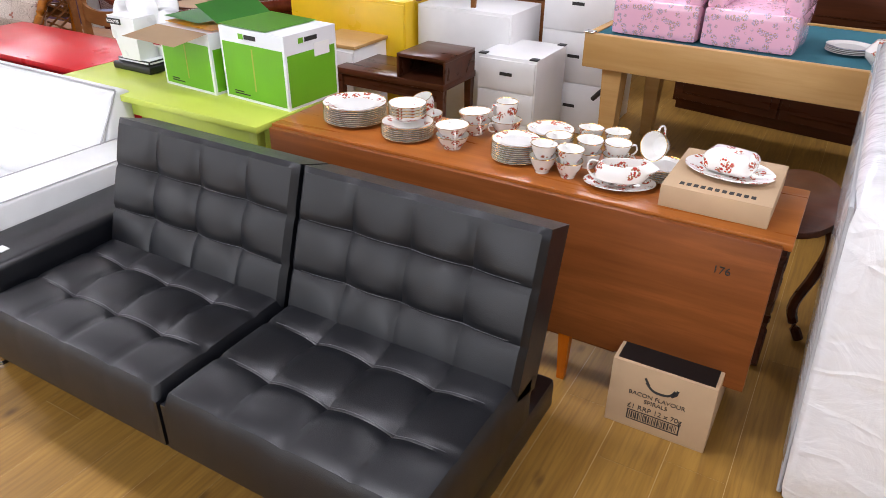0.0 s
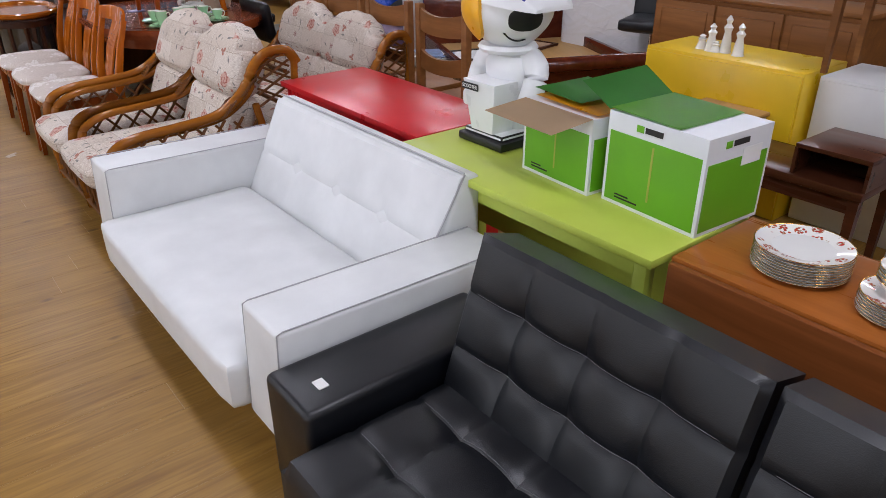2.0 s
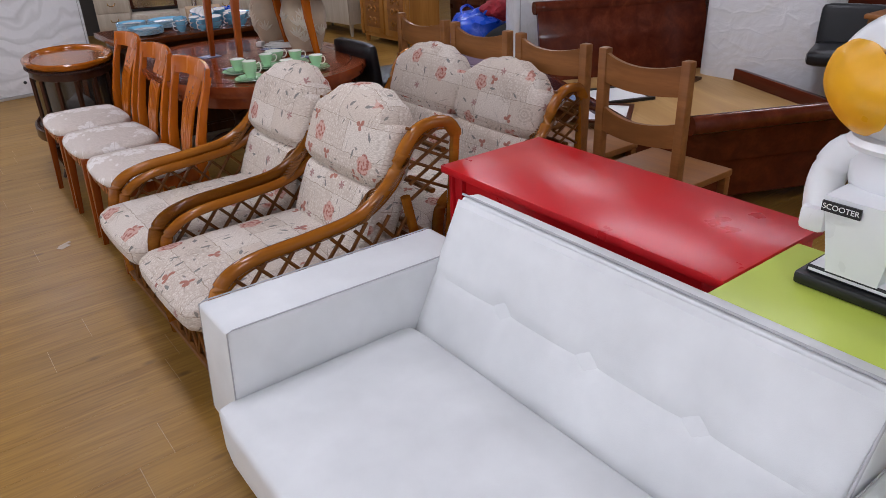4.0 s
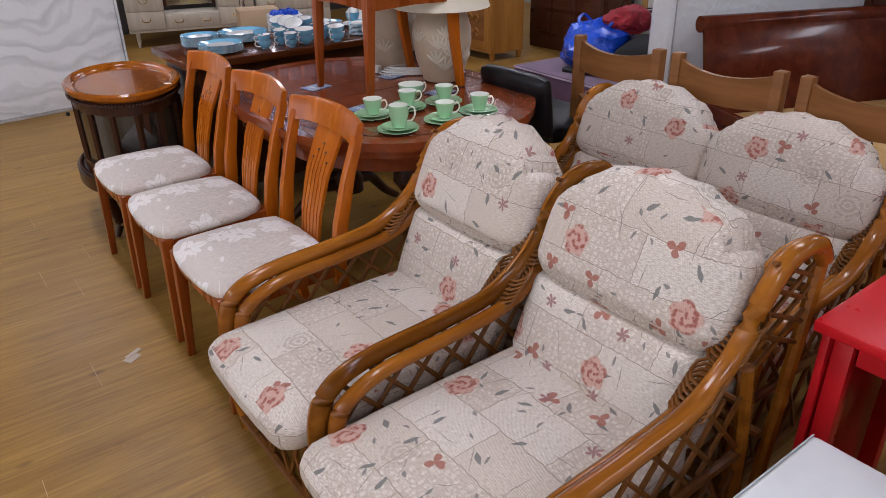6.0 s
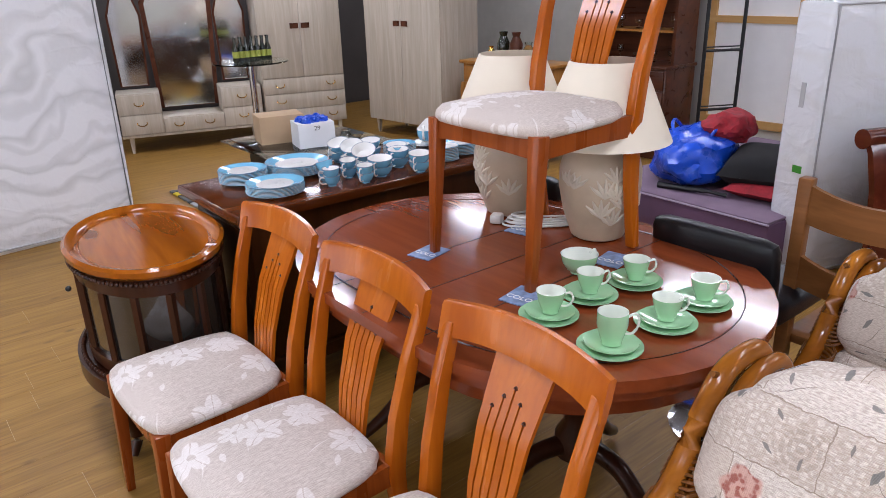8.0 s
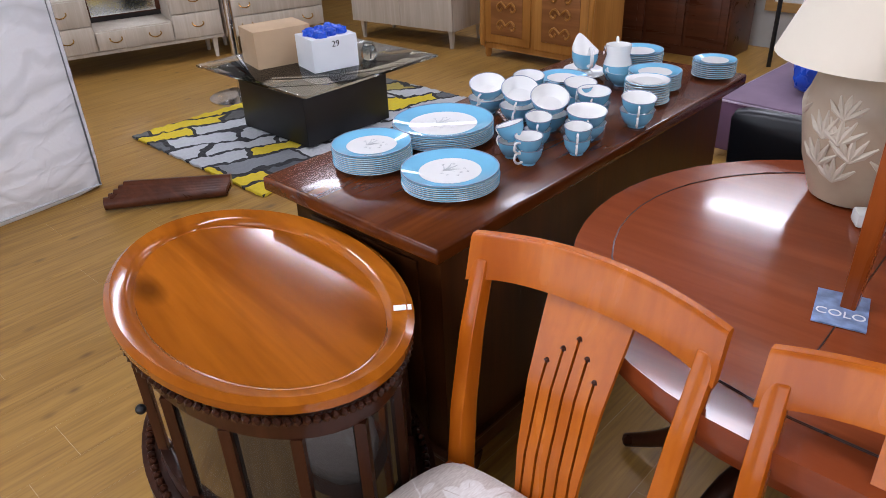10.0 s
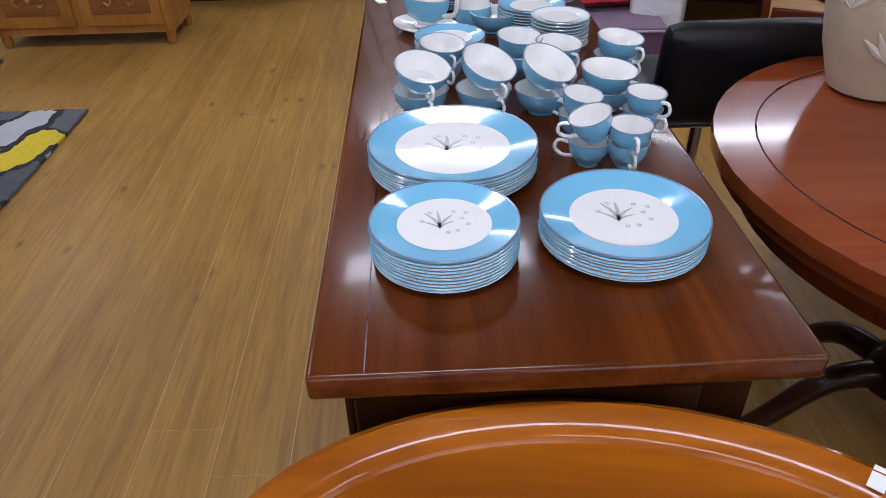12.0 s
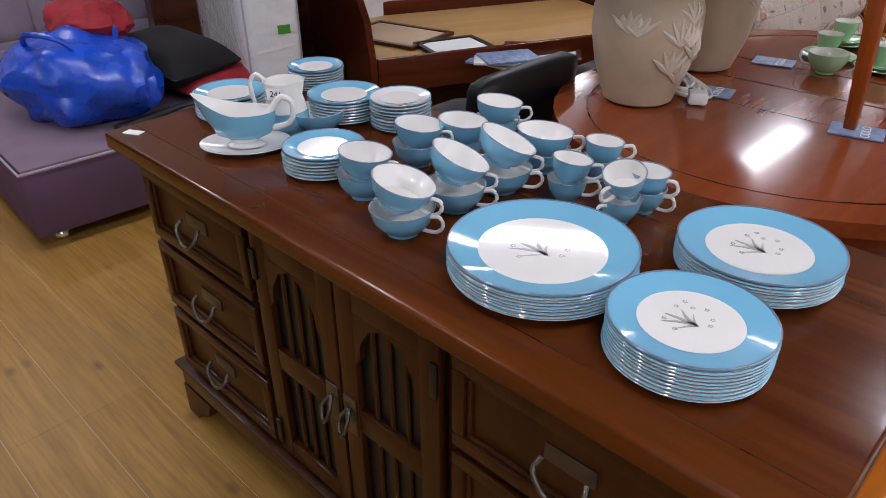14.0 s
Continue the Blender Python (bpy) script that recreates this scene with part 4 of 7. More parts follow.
def cane_seat(name, label, x, y, width, seats, rz=0):
    c = thing(name, label, "armchair" if seats == 1 else "sofa", x, y, 0, rz, group="cane suite")
    C, F = M["cane"], M["floral"]
    hw = width / 2
    for s in (-1, 1):
        b = B()
        base = [(0.015, s * hw, 0.0), (0.0, s * hw, 0.22), (0.0, s * hw, 0.42), (0.035, s * hw, 0.515), (0.13, s * hw, 0.56), (0.32, s * hw, 0.575), (0.48, s * hw, 0.60), (0.60, s * hw, 0.69), (0.67, s * hw, 0.82), (0.735, s * hw, 0.885), (0.83, s * hw, 0.885), (0.87, s * hw, 0.83)]
        tube(b, base, 0.025, 12, 5)
        low = [(p[0] + 0.028, p[1] - s * 0.036, p[2] - (0.0 if k < 3 else 0.028)) for k, p in enumerate(base)]
        tube(b, low, 0.021, 12, 5)
        arm = part("arm", b, C, c, "bent glossy cane arm")
        w = B()
        for px, pz in ((0.50, 0.60), (0.60, 0.70)):
            for k in range(7):
                q = k * 0.011
                tube(w, [(px + q * 0.8 + 0.03 * math.cos(a), s * (hw - 0.016) + 0.045 * math.sin(a), pz + q + 0.02 * math.cos(a) - 0.012) for a in [i * math.pi / 5 for i in range(11)]], 0.0045, 5)
        tagged(part("binding", w, M["cane_shade"], arm, "wrapped cane binding"), kind="stuff")
        b = B()
        tube(b, [(0.72, s * hw, 0.0), (0.70, s * hw, 0.35), (0.66, s * hw, 0.62)], 0.018, 8, 4)
        tube(b, [(0.87, s * hw, 0.84), (0.84, s * hw, 0.45), (0.80, s * hw, 0.0)], 0.018, 8, 4)
        part("back_leg", b, C, c)
        b = B()
        for k in range(7):
            x0 = 0.04 + k * 0.085
            tube(b, [(x0, s * hw, 0.36), (x0 + 0.13, s * hw, 0.545 + 0.02 * (k > 3))], 0.007, 6)
            tube(b, [(x0 + 0.13, s * hw, 0.36), (x0, s * hw, 0.545)], 0.007, 6)
        for k in range(4):
            z0 = 0.60 + k * 0.065
            tube(b, [(0.68, s * hw, z0), (0.84, s * hw, z0 + 0.10)], 0.007, 6)
            tube(b, [(0.84, s * hw, z0), (0.68, s * hw, z0 + 0.10)], 0.007, 6)
        for k in range(6):
            x0 = 0.02 + k * 0.115
            tube(b, [(x0, s * hw, 0.05), (x0 + 0.115, s * hw, 0.31)], 0.007, 6)
            tube(b, [(x0 + 0.115, s * hw, 0.05), (x0, s * hw, 0.31)], 0.007, 6)
        tube(b, [(0.0, s * hw, 0.33), (0.70, s * hw, 0.33)], 0.014, 8)
        tube(b, [(0.0, s * hw, 0.05), (0.80, s * hw, 0.05)], 0.012, 8)
        tagged(part("lattice", b, M["cane_shade"], c, "crossed cane side lattice"), kind="stuff")
    b = B()
    for z in (0.33, 0.05):
        tube(b, [(0.0, -hw, z), (0.0, hw, z)], 0.014, 8)
        tube(b, [(0.78, -hw, z), (0.78, hw, z)], 0.014, 8)
    n = int(width / 0.1)
    for k in range(n):
        y0, y1 = -hw + k * width / n, -hw + (k + 1) * width / n
        tube(b, [(0.0, y0, 0.06), (0.0, y1, 0.31)], 0.007, 6)
        tube(b, [(0.0, y1, 0.06), (0.0, y0, 0.31)], 0.007, 6)
    for k in range(3):
        tube(b, [(0.72 + k * 0.05, -hw, 0.45 + k * 0.16), (0.72 + k * 0.05, hw, 0.45 + k * 0.16)], 0.012, 8)
    tagged(part("front_lattice", b, M["cane_shade"], c, "crossed cane front apron"), kind="stuff")
    sw = (width - 0.07) / seats
    for k in range(seats):
        ya = -hw + 0.035 + k * sw
        yb = ya + sw
        part("seat_cushion", weave_uv(cushion(B(), -0.075, 0.58, ya, yb, 0.31, 0.435, 0.05, 0.025, 16), x + k * 0.31, y + k * 0.17), F, c, "rose tapestry seat cushion")
        tilt = Matrix.Translation((0.50, 0, 0.40)) @ Matrix.Rotation(radians(19), 4, "Y")
        b = cushion(B(), -0.02, 0.13, ya + 0.005, yb - 0.005, 0.0, 0.285, 0.05, 0.02, 12)
        weave_uv(b, 0.4 + k * 0.23, y * 1.3)
        bmesh.ops.transform(b, matrix=tilt, verts=b.verts[:])
        part("back_cushion", b, F, c, "lower rose tapestry back cushion")

        def crown(u, p):
            if u.z > 0:
                p.z += 0.075 * (1 - abs(u.y) ** 2.2) * u.z + 0.006 * math.sin(u.y * 14) * (u.z > 0.9)
                p.y *= 1 - 0.12 * u.z ** 3
            return p
        b = cushion(B(), -0.045, 0.115, ya + 0.003, yb - 0.003, 0.275, 0.545, 0.06, 0.02, 14, crown)
        weave_uv(b, 0.9 + k * 0.29, y * 1.7)
        bmesh.ops.transform(b, matrix=tilt, verts=b.verts[:])
        part("head_cushion", b, F, c, "rounded rose tapestry head cushion")
    stretch = Matrix.Diagonal((1.2, 1, 0.975, 1) if seats == 1 else (1, 1, 0.935, 1))
    for ob in c.children_recursive:
        ob.data.transform(stretch)


cane_seat("cane_armchair", "cane armchair with cream rose tapestry cushions beside the white sofa", 1.085, 3.60, 0.66, 1)
cane_seat("cane_armchair", "cane armchair with cream rose tapestry cushions beside dining chairs", 1.085, 4.23, 0.60, 1)
cane_seat("cane_two_seater", "two-seat cane sofa with cream rose tapestry cushions", 2.10, 4.00, 1.26, 2)


def ladder_chair(x, y, rz=0, first=[]):
    if first:
        return copy_thing(first[0], pose(x, y, 0, 0, 0, rz))
    c = thing("ladder_chair", "rustic oak dining chair with broad flat back slats", "chair", x, y, 0, rz, group="ladder-back chairs")
    O = M["ladder_wood"]
    part("seat", boxb(0.0, 0.42, -0.225, 0.225, 0.43, 0.465, bev=0.008), O, c)
    for s in (-1, 1):
        part("back_post", boxb(-0.03, 0.015, s * 0.215 - 0.022, s * 0.215 + 0.022, 0, 1.02, bev=0.006), O, c)
        part("front_leg", boxb(0.375, 0.415, s * 0.20 - 0.02, s * 0.20 + 0.02, 0, 0.43, bev=0.005), O, c)
    for z0, z1 in ((0.86, 1.0), (0.64, 0.76)):
        b = B()
        loft(b, [[(-0.02 - 0.03 * (1 - v * v), v * 0.2, z0 + 0.012 * v * v), (0.0 - 0.03 * (1 - v * v), v * 0.2, z0 + 0.012 * v * v), (0.0 - 0.03 * (1 - v * v), v * 0.2, z1 - 0.03 * (1 - v * v)), (-0.02 - 0.03 * (1 - v * v), v * 0.2, z1 - 0.03 * (1 - v * v))] for v in [k / 5 - 1 for k in range(11)]])
        part("back_slat", b, O, c)
    first.append(c)
    return c


for y in (4.64, 4.115, 3.585, 3.04):
    ladder_chair(2.98, y)


# ---- dining table, lamps and the green tea set ----
def stadium(cx, cy, r, h, n=24, wave=0.0):
    o = []
    for k in range(n + 1):
        a = math.pi * k / n
        o.append((cx + r * math.cos(a), cy + h + r * math.sin(a)))
    for k in range(n + 1):
        a = math.pi + math.pi * k / n
        o.append((cx + r * math.cos(a), cy - h + r * math.sin(a)))
    return o


def dining_table():
    t = thing("dining_table", "polished mahogany extending oval dining table on carved legs", "table", 2.21, 5.42, 0)
    part("tabletop", prism(B(), stadium(0, 0, 0.60, 0.215), 0.752, 0.785, 0.010, 3), M["mahogany"], t)
    part("edge_moulding", prism(B(), stadium(0, 0, 0.585, 0.215), 0.722, 0.752, 0.009, 3), M["mahogany"], t)
    part("apron", prism(B(), stadium(0, 0, 0.53, 0.215), 0.65, 0.722, 0.004), M["mahogany"], t)
    for y in (-0.222, 0.0, 0.222):
        part("leaf_joint", boxb(-0.592, 0.592, y - 0.0015, y + 0.0015, 0.7853, 0.7862), M["wine_wood"], t)
    b = B()
    for q in (0.0, 0.006):
        tube(b, [(x * (0.86 - q), y * 0.90, 0.7855) for x, y in stadium(0, 0, 0.60, 0.215) + [(0.60, 0.215)]], 0.0014, 5)
    part("inlay_line", b, M["wine_wood"], t)
    for s in (-1, 1):
        b = B()
        lathe(b, [(0.06, 0.66), (0.05, 0.6), (0.085, 0.5), (0.09, 0.44), (0.05, 0.38), (0.045, 0.32), (0.075, 0.27), (0.075, 0.20)], 20, (0, s * 0.30, 0))
        ped = part("pedestal", b, M["wine_wood"], t, "turned dark pedestal")
        for a in (20, 160, 270 if s < 0 else 90):
            b = B()
            ca, sa = math.cos(radians(a)), math.sin(radians(a))
            tube(b, [(0.04 * ca, s * 0.30 + 0.04 * sa, 0.24), (0.17 * ca, s * 0.30 + 0.17 * sa, 0.22), (0.30 * ca, s * 0.30 + 0.30 * sa, 0.10), (0.40 * ca, s * 0.30 + 0.40 * sa, 0.03)], lambda q: 0.034 - 0.014 * q, 10, 5)
            part("foot", b, M["wine_wood"], ped)


dining_table()
for x, y in ((2.04, 5.65), (2.02, 5.19), (2.44, 5.60), (2.43, 5.19)):
    c = solo("coaster_card", boxb(-0.06, 0.06, -0.045, 0.045, 0, 0.003), M["mat_blue"], "blue and white printed card under a chair leg", "card", x, y, 0.787, 12, "cards under chair legs")
    lettering("COLO", 0.03, pose(-0.02, 0.0, 0.0033, 0, 0, -90), c, "lettering", M["paper"])


def table_lamp(x, y, first=[]):
    if first:
        return copy_thing(first[0], pose(x, y, 0.787, 0, 0, 70))
    l = thing("table_lamp", "beige ceramic table lamp with leaf relief and cream shade", "lamp", x, y, 0.787, group="table lamps")
    body = part("lamp_base", lathe(B(), [(0.078, 0.0), (0.092, 0.008), (0.124, 0.10), (0.140, 0.185), (0.139, 0.245), (0.120, 0.31), (0.080, 0.352), (0.05, 0.36)], 32), M["lampstone"], l, "bulging beige ceramic base")
    b = B()
    for k in range(16):
        a, z = random.uniform(0, 6.283), random.uniform(0.05, 0.25)
        for j in range(5):
            d = -0.9 + j * 0.45
            R = lambda zz: 0.080 + 0.060 * math.sin(min(1, max(0, zz / 0.185)) * math.pi / 2) - 0.002 - max(0, zz - 0.24) * 0.35
            L = 0.066
            pts = []
            for q in (0, 0.5, 1):
                aa, zz = a + math.sin(d) * L * q / 0.14, z + math.cos(d) * L * q
                pts.append((R(zz) * math.cos(aa), R(zz) * math.sin(aa), zz))
            tube(b, pts, lambda q: 0.0075 * math.sin(math.pi * (0.1 + 0.85 * q)) + 0.001, 6)
    tagged(part("leaf_relief", b, M["lamprelief"], body, "raised pale leaves"), kind="stuff")
    b = B()
    lathe(b, [(0.228, 0.342), (0.118, 0.600), (0.115, 0.600), (0.225, 0.342)], 40, cap=False)
    part("shade", b, M["shade"], l, "tapered cream fabric shade")
    part("stem", lathe(B(), [(0.02, 0.358), (0.015, 0.47)], 12), M["chrome"], l)
    first.append(l)
    return l


table_lamp(2.56, 5.79)
table_lamp(2.585, 5.38)
cab = B()
for k in range(4):
    pts = [(2.50 + 0.09 * math.cos(a * 1.3 + k) + 0.02 * k, 5.60 + 0.10 * math.sin(a + k * 0.8), 0.793 + 0.006 * k) for a in [i * 0.5 for i in range(14)]]
    tube(cab, pts, 0.004, 6, 3)
solo("lamp_flex", cab, M["cable"], "tangled white lamp flex on the dining table", "cable")
pl = B()
box(pl, -0.025, 0.025, -0.022, 0.022, 0, 0.035, 0.008)
solo("plug", pl, M["cable"], "white three-pin plug on its flex", "plug", 2.42, 5.72, 0.787, 30)


def saucer_prof(r, h=0.012, foot=0.55):
    return [(r * foot, 0.0), (r * foot * 1.02, 0.002), (r * 0.72, 0.004), (r, h), (r * 0.995, h + 0.002), (r * 0.7, 0.007), (r * 0.4, 0.005)]


def handle_mesh(r, h, size=0.021):
    b = B()
    tube(b, [(r * 0.86, 0, h * 0.82), (r + size * 0.7, 0, h * 0.92), (r + size, 0, h * 0.6), (r + size * 0.4, 0, h * 0.32), (r * 0.70, 0, h * 0.28)], 0.0034, 7, 4)
    return b


def split_cup(name, r, h, outer, inner, handle, parent, m, flare=1.0, foot=0.5, seg=28, two=False, rim=None):
    """A cup: outer wall, inner lining, handle."""
    b = lathe(B(), [(r * foot, 0.0), (r * foot, 0.006), (r * 0.72, h * 0.25), (r * 0.92, h * 0.6), (r * flare, h)], seg)
    bmesh.ops.delete(b, geom=[f for f in b.faces if len(f.verts) > 4 and f.calc_center_median().z > h * 0.9], context="FACES_ONLY")
    c = part(name, b, outer, parent)
    c.matrix_local = m
    part("lining", lathe(B(), [(r * flare, h), (r * flare * 0.965, h), (r * 0.885, h * 0.6), (r * 0.67, h * 0.28), (r * 0.3, 0.010)], seg, cap=False), inner, c)
    k = B()
    lathe(k, [(0.001, 0.0095), (r * 0.31, 0.0102)], seg)
    part("well", k, inner, c)
    if rim:
        kk = B()
        tube(kk, [(r * flare * 0.985 * math.cos(a), r * flare * 0.985 * math.sin(a), h) for a in [i * 2 * math.pi / seg for i in range(seg + 1)]], 0.0013, 5)
        part("rim", kk, rim, c)
    part("handle", handle_mesh(r, h), handle, c)
    if two:
        q = part("handle", handle_mesh(r, h), handle, c)
        q.matrix_local = pose(0, 0, 0, 0, 0, 180)
    return c


def green_set():
    for k, (x, y, kind) in enumerate(((1.975, 5.05, 0), (2.155, 5.06, 0), (2.325, 5.03, 0), (2.345, 4.82, 0), (2.165, 4.815, 0), (1.955, 4.83, 1), (2.275, 5.20, 2))):
        z = 0.787
        if kind < 2:
            t = thing("tea_trio", "mint green china cup on saucer and tea plate" if kind == 0 else "mint green china milk jug standing on two plates", "tea cup", x, y, z, random.uniform(-60, -20), group="green tea set")
            part("tea_plate", lathe(B(), saucer_prof(0.082), 32), M["greenchina"], t)
            p = part("saucer", lathe(B(), saucer_prof(0.068), 32), M["greenchina"], t)
            p.matrix_local = pose(0.004, 0.006, 0.008)
            if kind == 0:
                split_cup("cup", 0.038, 0.062, M["greenchina"], M["greenchina_w"], M["greenchina_w"], t, pose(0.004, 0.006, 0.016), 1.05, 0.6)
            else:
                c = split_cup("jug", 0.042, 0.085, M["greenchina"], M["greenchina_w"], M["greenchina_w"], t, pose(0.004, 0.006, 0.016), 0.9, 0.6)
        else:
            t = thing("sugar_bowl", "mint green china sugar bowl", "bowl", x, y, z, group="green tea set")
            b = split_cup("bowl", 0.058, 0.062, M["greenchina"], M["greenchina_w"], M["greenchina_w"], t, pose(0, 0, 0), 1.0, 0.45)


green_set()


# ---- oval wine table ----
def ellipse(a, b, n=56):
    return [(a * math.cos(2 * math.pi * k / n), b * math.sin(2 * math.pi * k / n)) for k in range(n)]


def wine_table():
    t = thing("wine_cabinet_table", "oval carved cabinet table with tray top and glass sides", "table", 1.408, 6.632, 0, -8)
    A, Bb = 0.281, 0.428
    D = M["wine_wood"]
    part("tray_floor", prism(B(), ellipse(A - 0.04, Bb - 0.04), 0.728, 0.740), M["wine_top"], t, "glossy figured oval tray floor")
    b = B()
    rings = []
    for k in range(56):
        ca, sa = math.cos(2 * math.pi * k / 56), math.sin(2 * math.pi * k / 56)
        rings.append([((A + o) * ca, (Bb + o) * sa, z) for o, z in ((-0.055, 0.735), (-0.050, 0.748), (-0.035, 0.757), (-0.008, 0.764), (0.006, 0.755), (0.004, 0.735), (-0.012, 0.722), (-0.05, 0.722))])
    loft(b, rings + [rings[0]], cap=False)
    part("tray_rim", b, M["wine_top"], t, "raised moulded oval rim")
    b = B()
    for k in range(110):
        a = 2 * math.pi * k / 110
        cx, cy = (A - 0.008) * math.cos(a), (Bb - 0.008) * math.sin(a)
        bmesh.ops.create_icosphere(b, subdivisions=1, radius=0.010, matrix=Matrix.Translation((cx, cy, 0.708)))
    part("upper_beading", b, D, t, "carved rope beading")
    part("upper_frieze", prism(B(), ellipse(A - 0.02, Bb - 0.02), 0.655, 0.722, 0.004), D, t)
    part("lower_frieze", prism(B(), ellipse(A - 0.015, Bb - 0.015), 0.335, 0.385, 0.006), D, t)
    b = B()
    for k in range(110):
        a = 2 * math.pi * k / 110
        bmesh.ops.create_icosphere(b, subdivisions=1, radius=0.011, matrix=Matrix.Translation(((A + 0.008) * math.cos(a), (Bb + 0.008) * math.sin(a), 0.33)))
    part("lower_beading", b, D, t, "carved rope beading")
    part("plinth", prism(B(), ellipse(A + 0.03, Bb + 0.03), 0.255, 0.322, 0.022, 4), D, t)
    part("shelf", prism(B(), ellipse(A - 0.05, Bb - 0.05), 0.385, 0.392), D, t)
    for k in range(14):
        a = 2 * math.pi * (k + 0.5) / 14
        b = B()
        x, y = (A - 0.028) * math.cos(a), (Bb - 0.028) * math.sin(a)
        tube(b, [(x, y, 0.385), (x, y, 0.655)], 0.016, 4)
        part("stile", b, D, t)
    for k in range(14):
        a0, a1 = 2 * math.pi * (k + 0.5) / 14, 2 * math.pi * (k + 1.5) / 14
        b = B()
        p = [((A - 0.03) * math.cos(a), (Bb - 0.03) * math.sin(a)) for a in (a0, (a0 + a1) / 2, a1)]
        q = [((A - 0.034) * math.cos(a), (Bb - 0.034) * math.sin(a)) for a in (a0, (a0 + a1) / 2, a1)]
        loft(b, [[(*u, z) for u in p] + [(*u, z) for u in q[::-1]] for z in (0.387, 0.653)])
        part("pane", b, M["dark_glass"], t, "curved dark glass pane")
    for a in (45, 135, 225, 315):
        ca, sa = math.cos(radians(a)), math.sin(radians(a))
        b = B()
        tube(b, [((A - 0.04) * ca, (Bb - 0.05) * sa, 0.29), ((A + 0.02) * ca, (Bb + 0.01) * sa, 0.22), ((A - 0.02) * ca, (Bb - 0.03) * sa, 0.09), ((A + 0.02) * ca, (Bb + 0.02) * sa, 0.012)], lambda q: 0.034 * (1 - q) + 0.014, 10, 6)
        part("cabriole_leg", b, D, t, "curved carved leg")
    k = B()
    bmesh.ops.create_uvsphere(k, u_segments=12, v_segments=8, radius=0.011, matrix=Matrix.Translation((-A - 0.012, -0.05, 0.62)))
    part("knob", k, M["black"], t)
    st = part("price_sticker", boxb(-0.018, 0.018, -0.009, 0.009, 0, 0.001), M["paper"], t, "small white sticker")
    st.matrix_local = pose(0.185, -0.292, 0.7625, 0, 0, -35)


wine_table()


# ---- dark sideboard ----
SB = (1.67, 3.25, 6.33, 6.955)


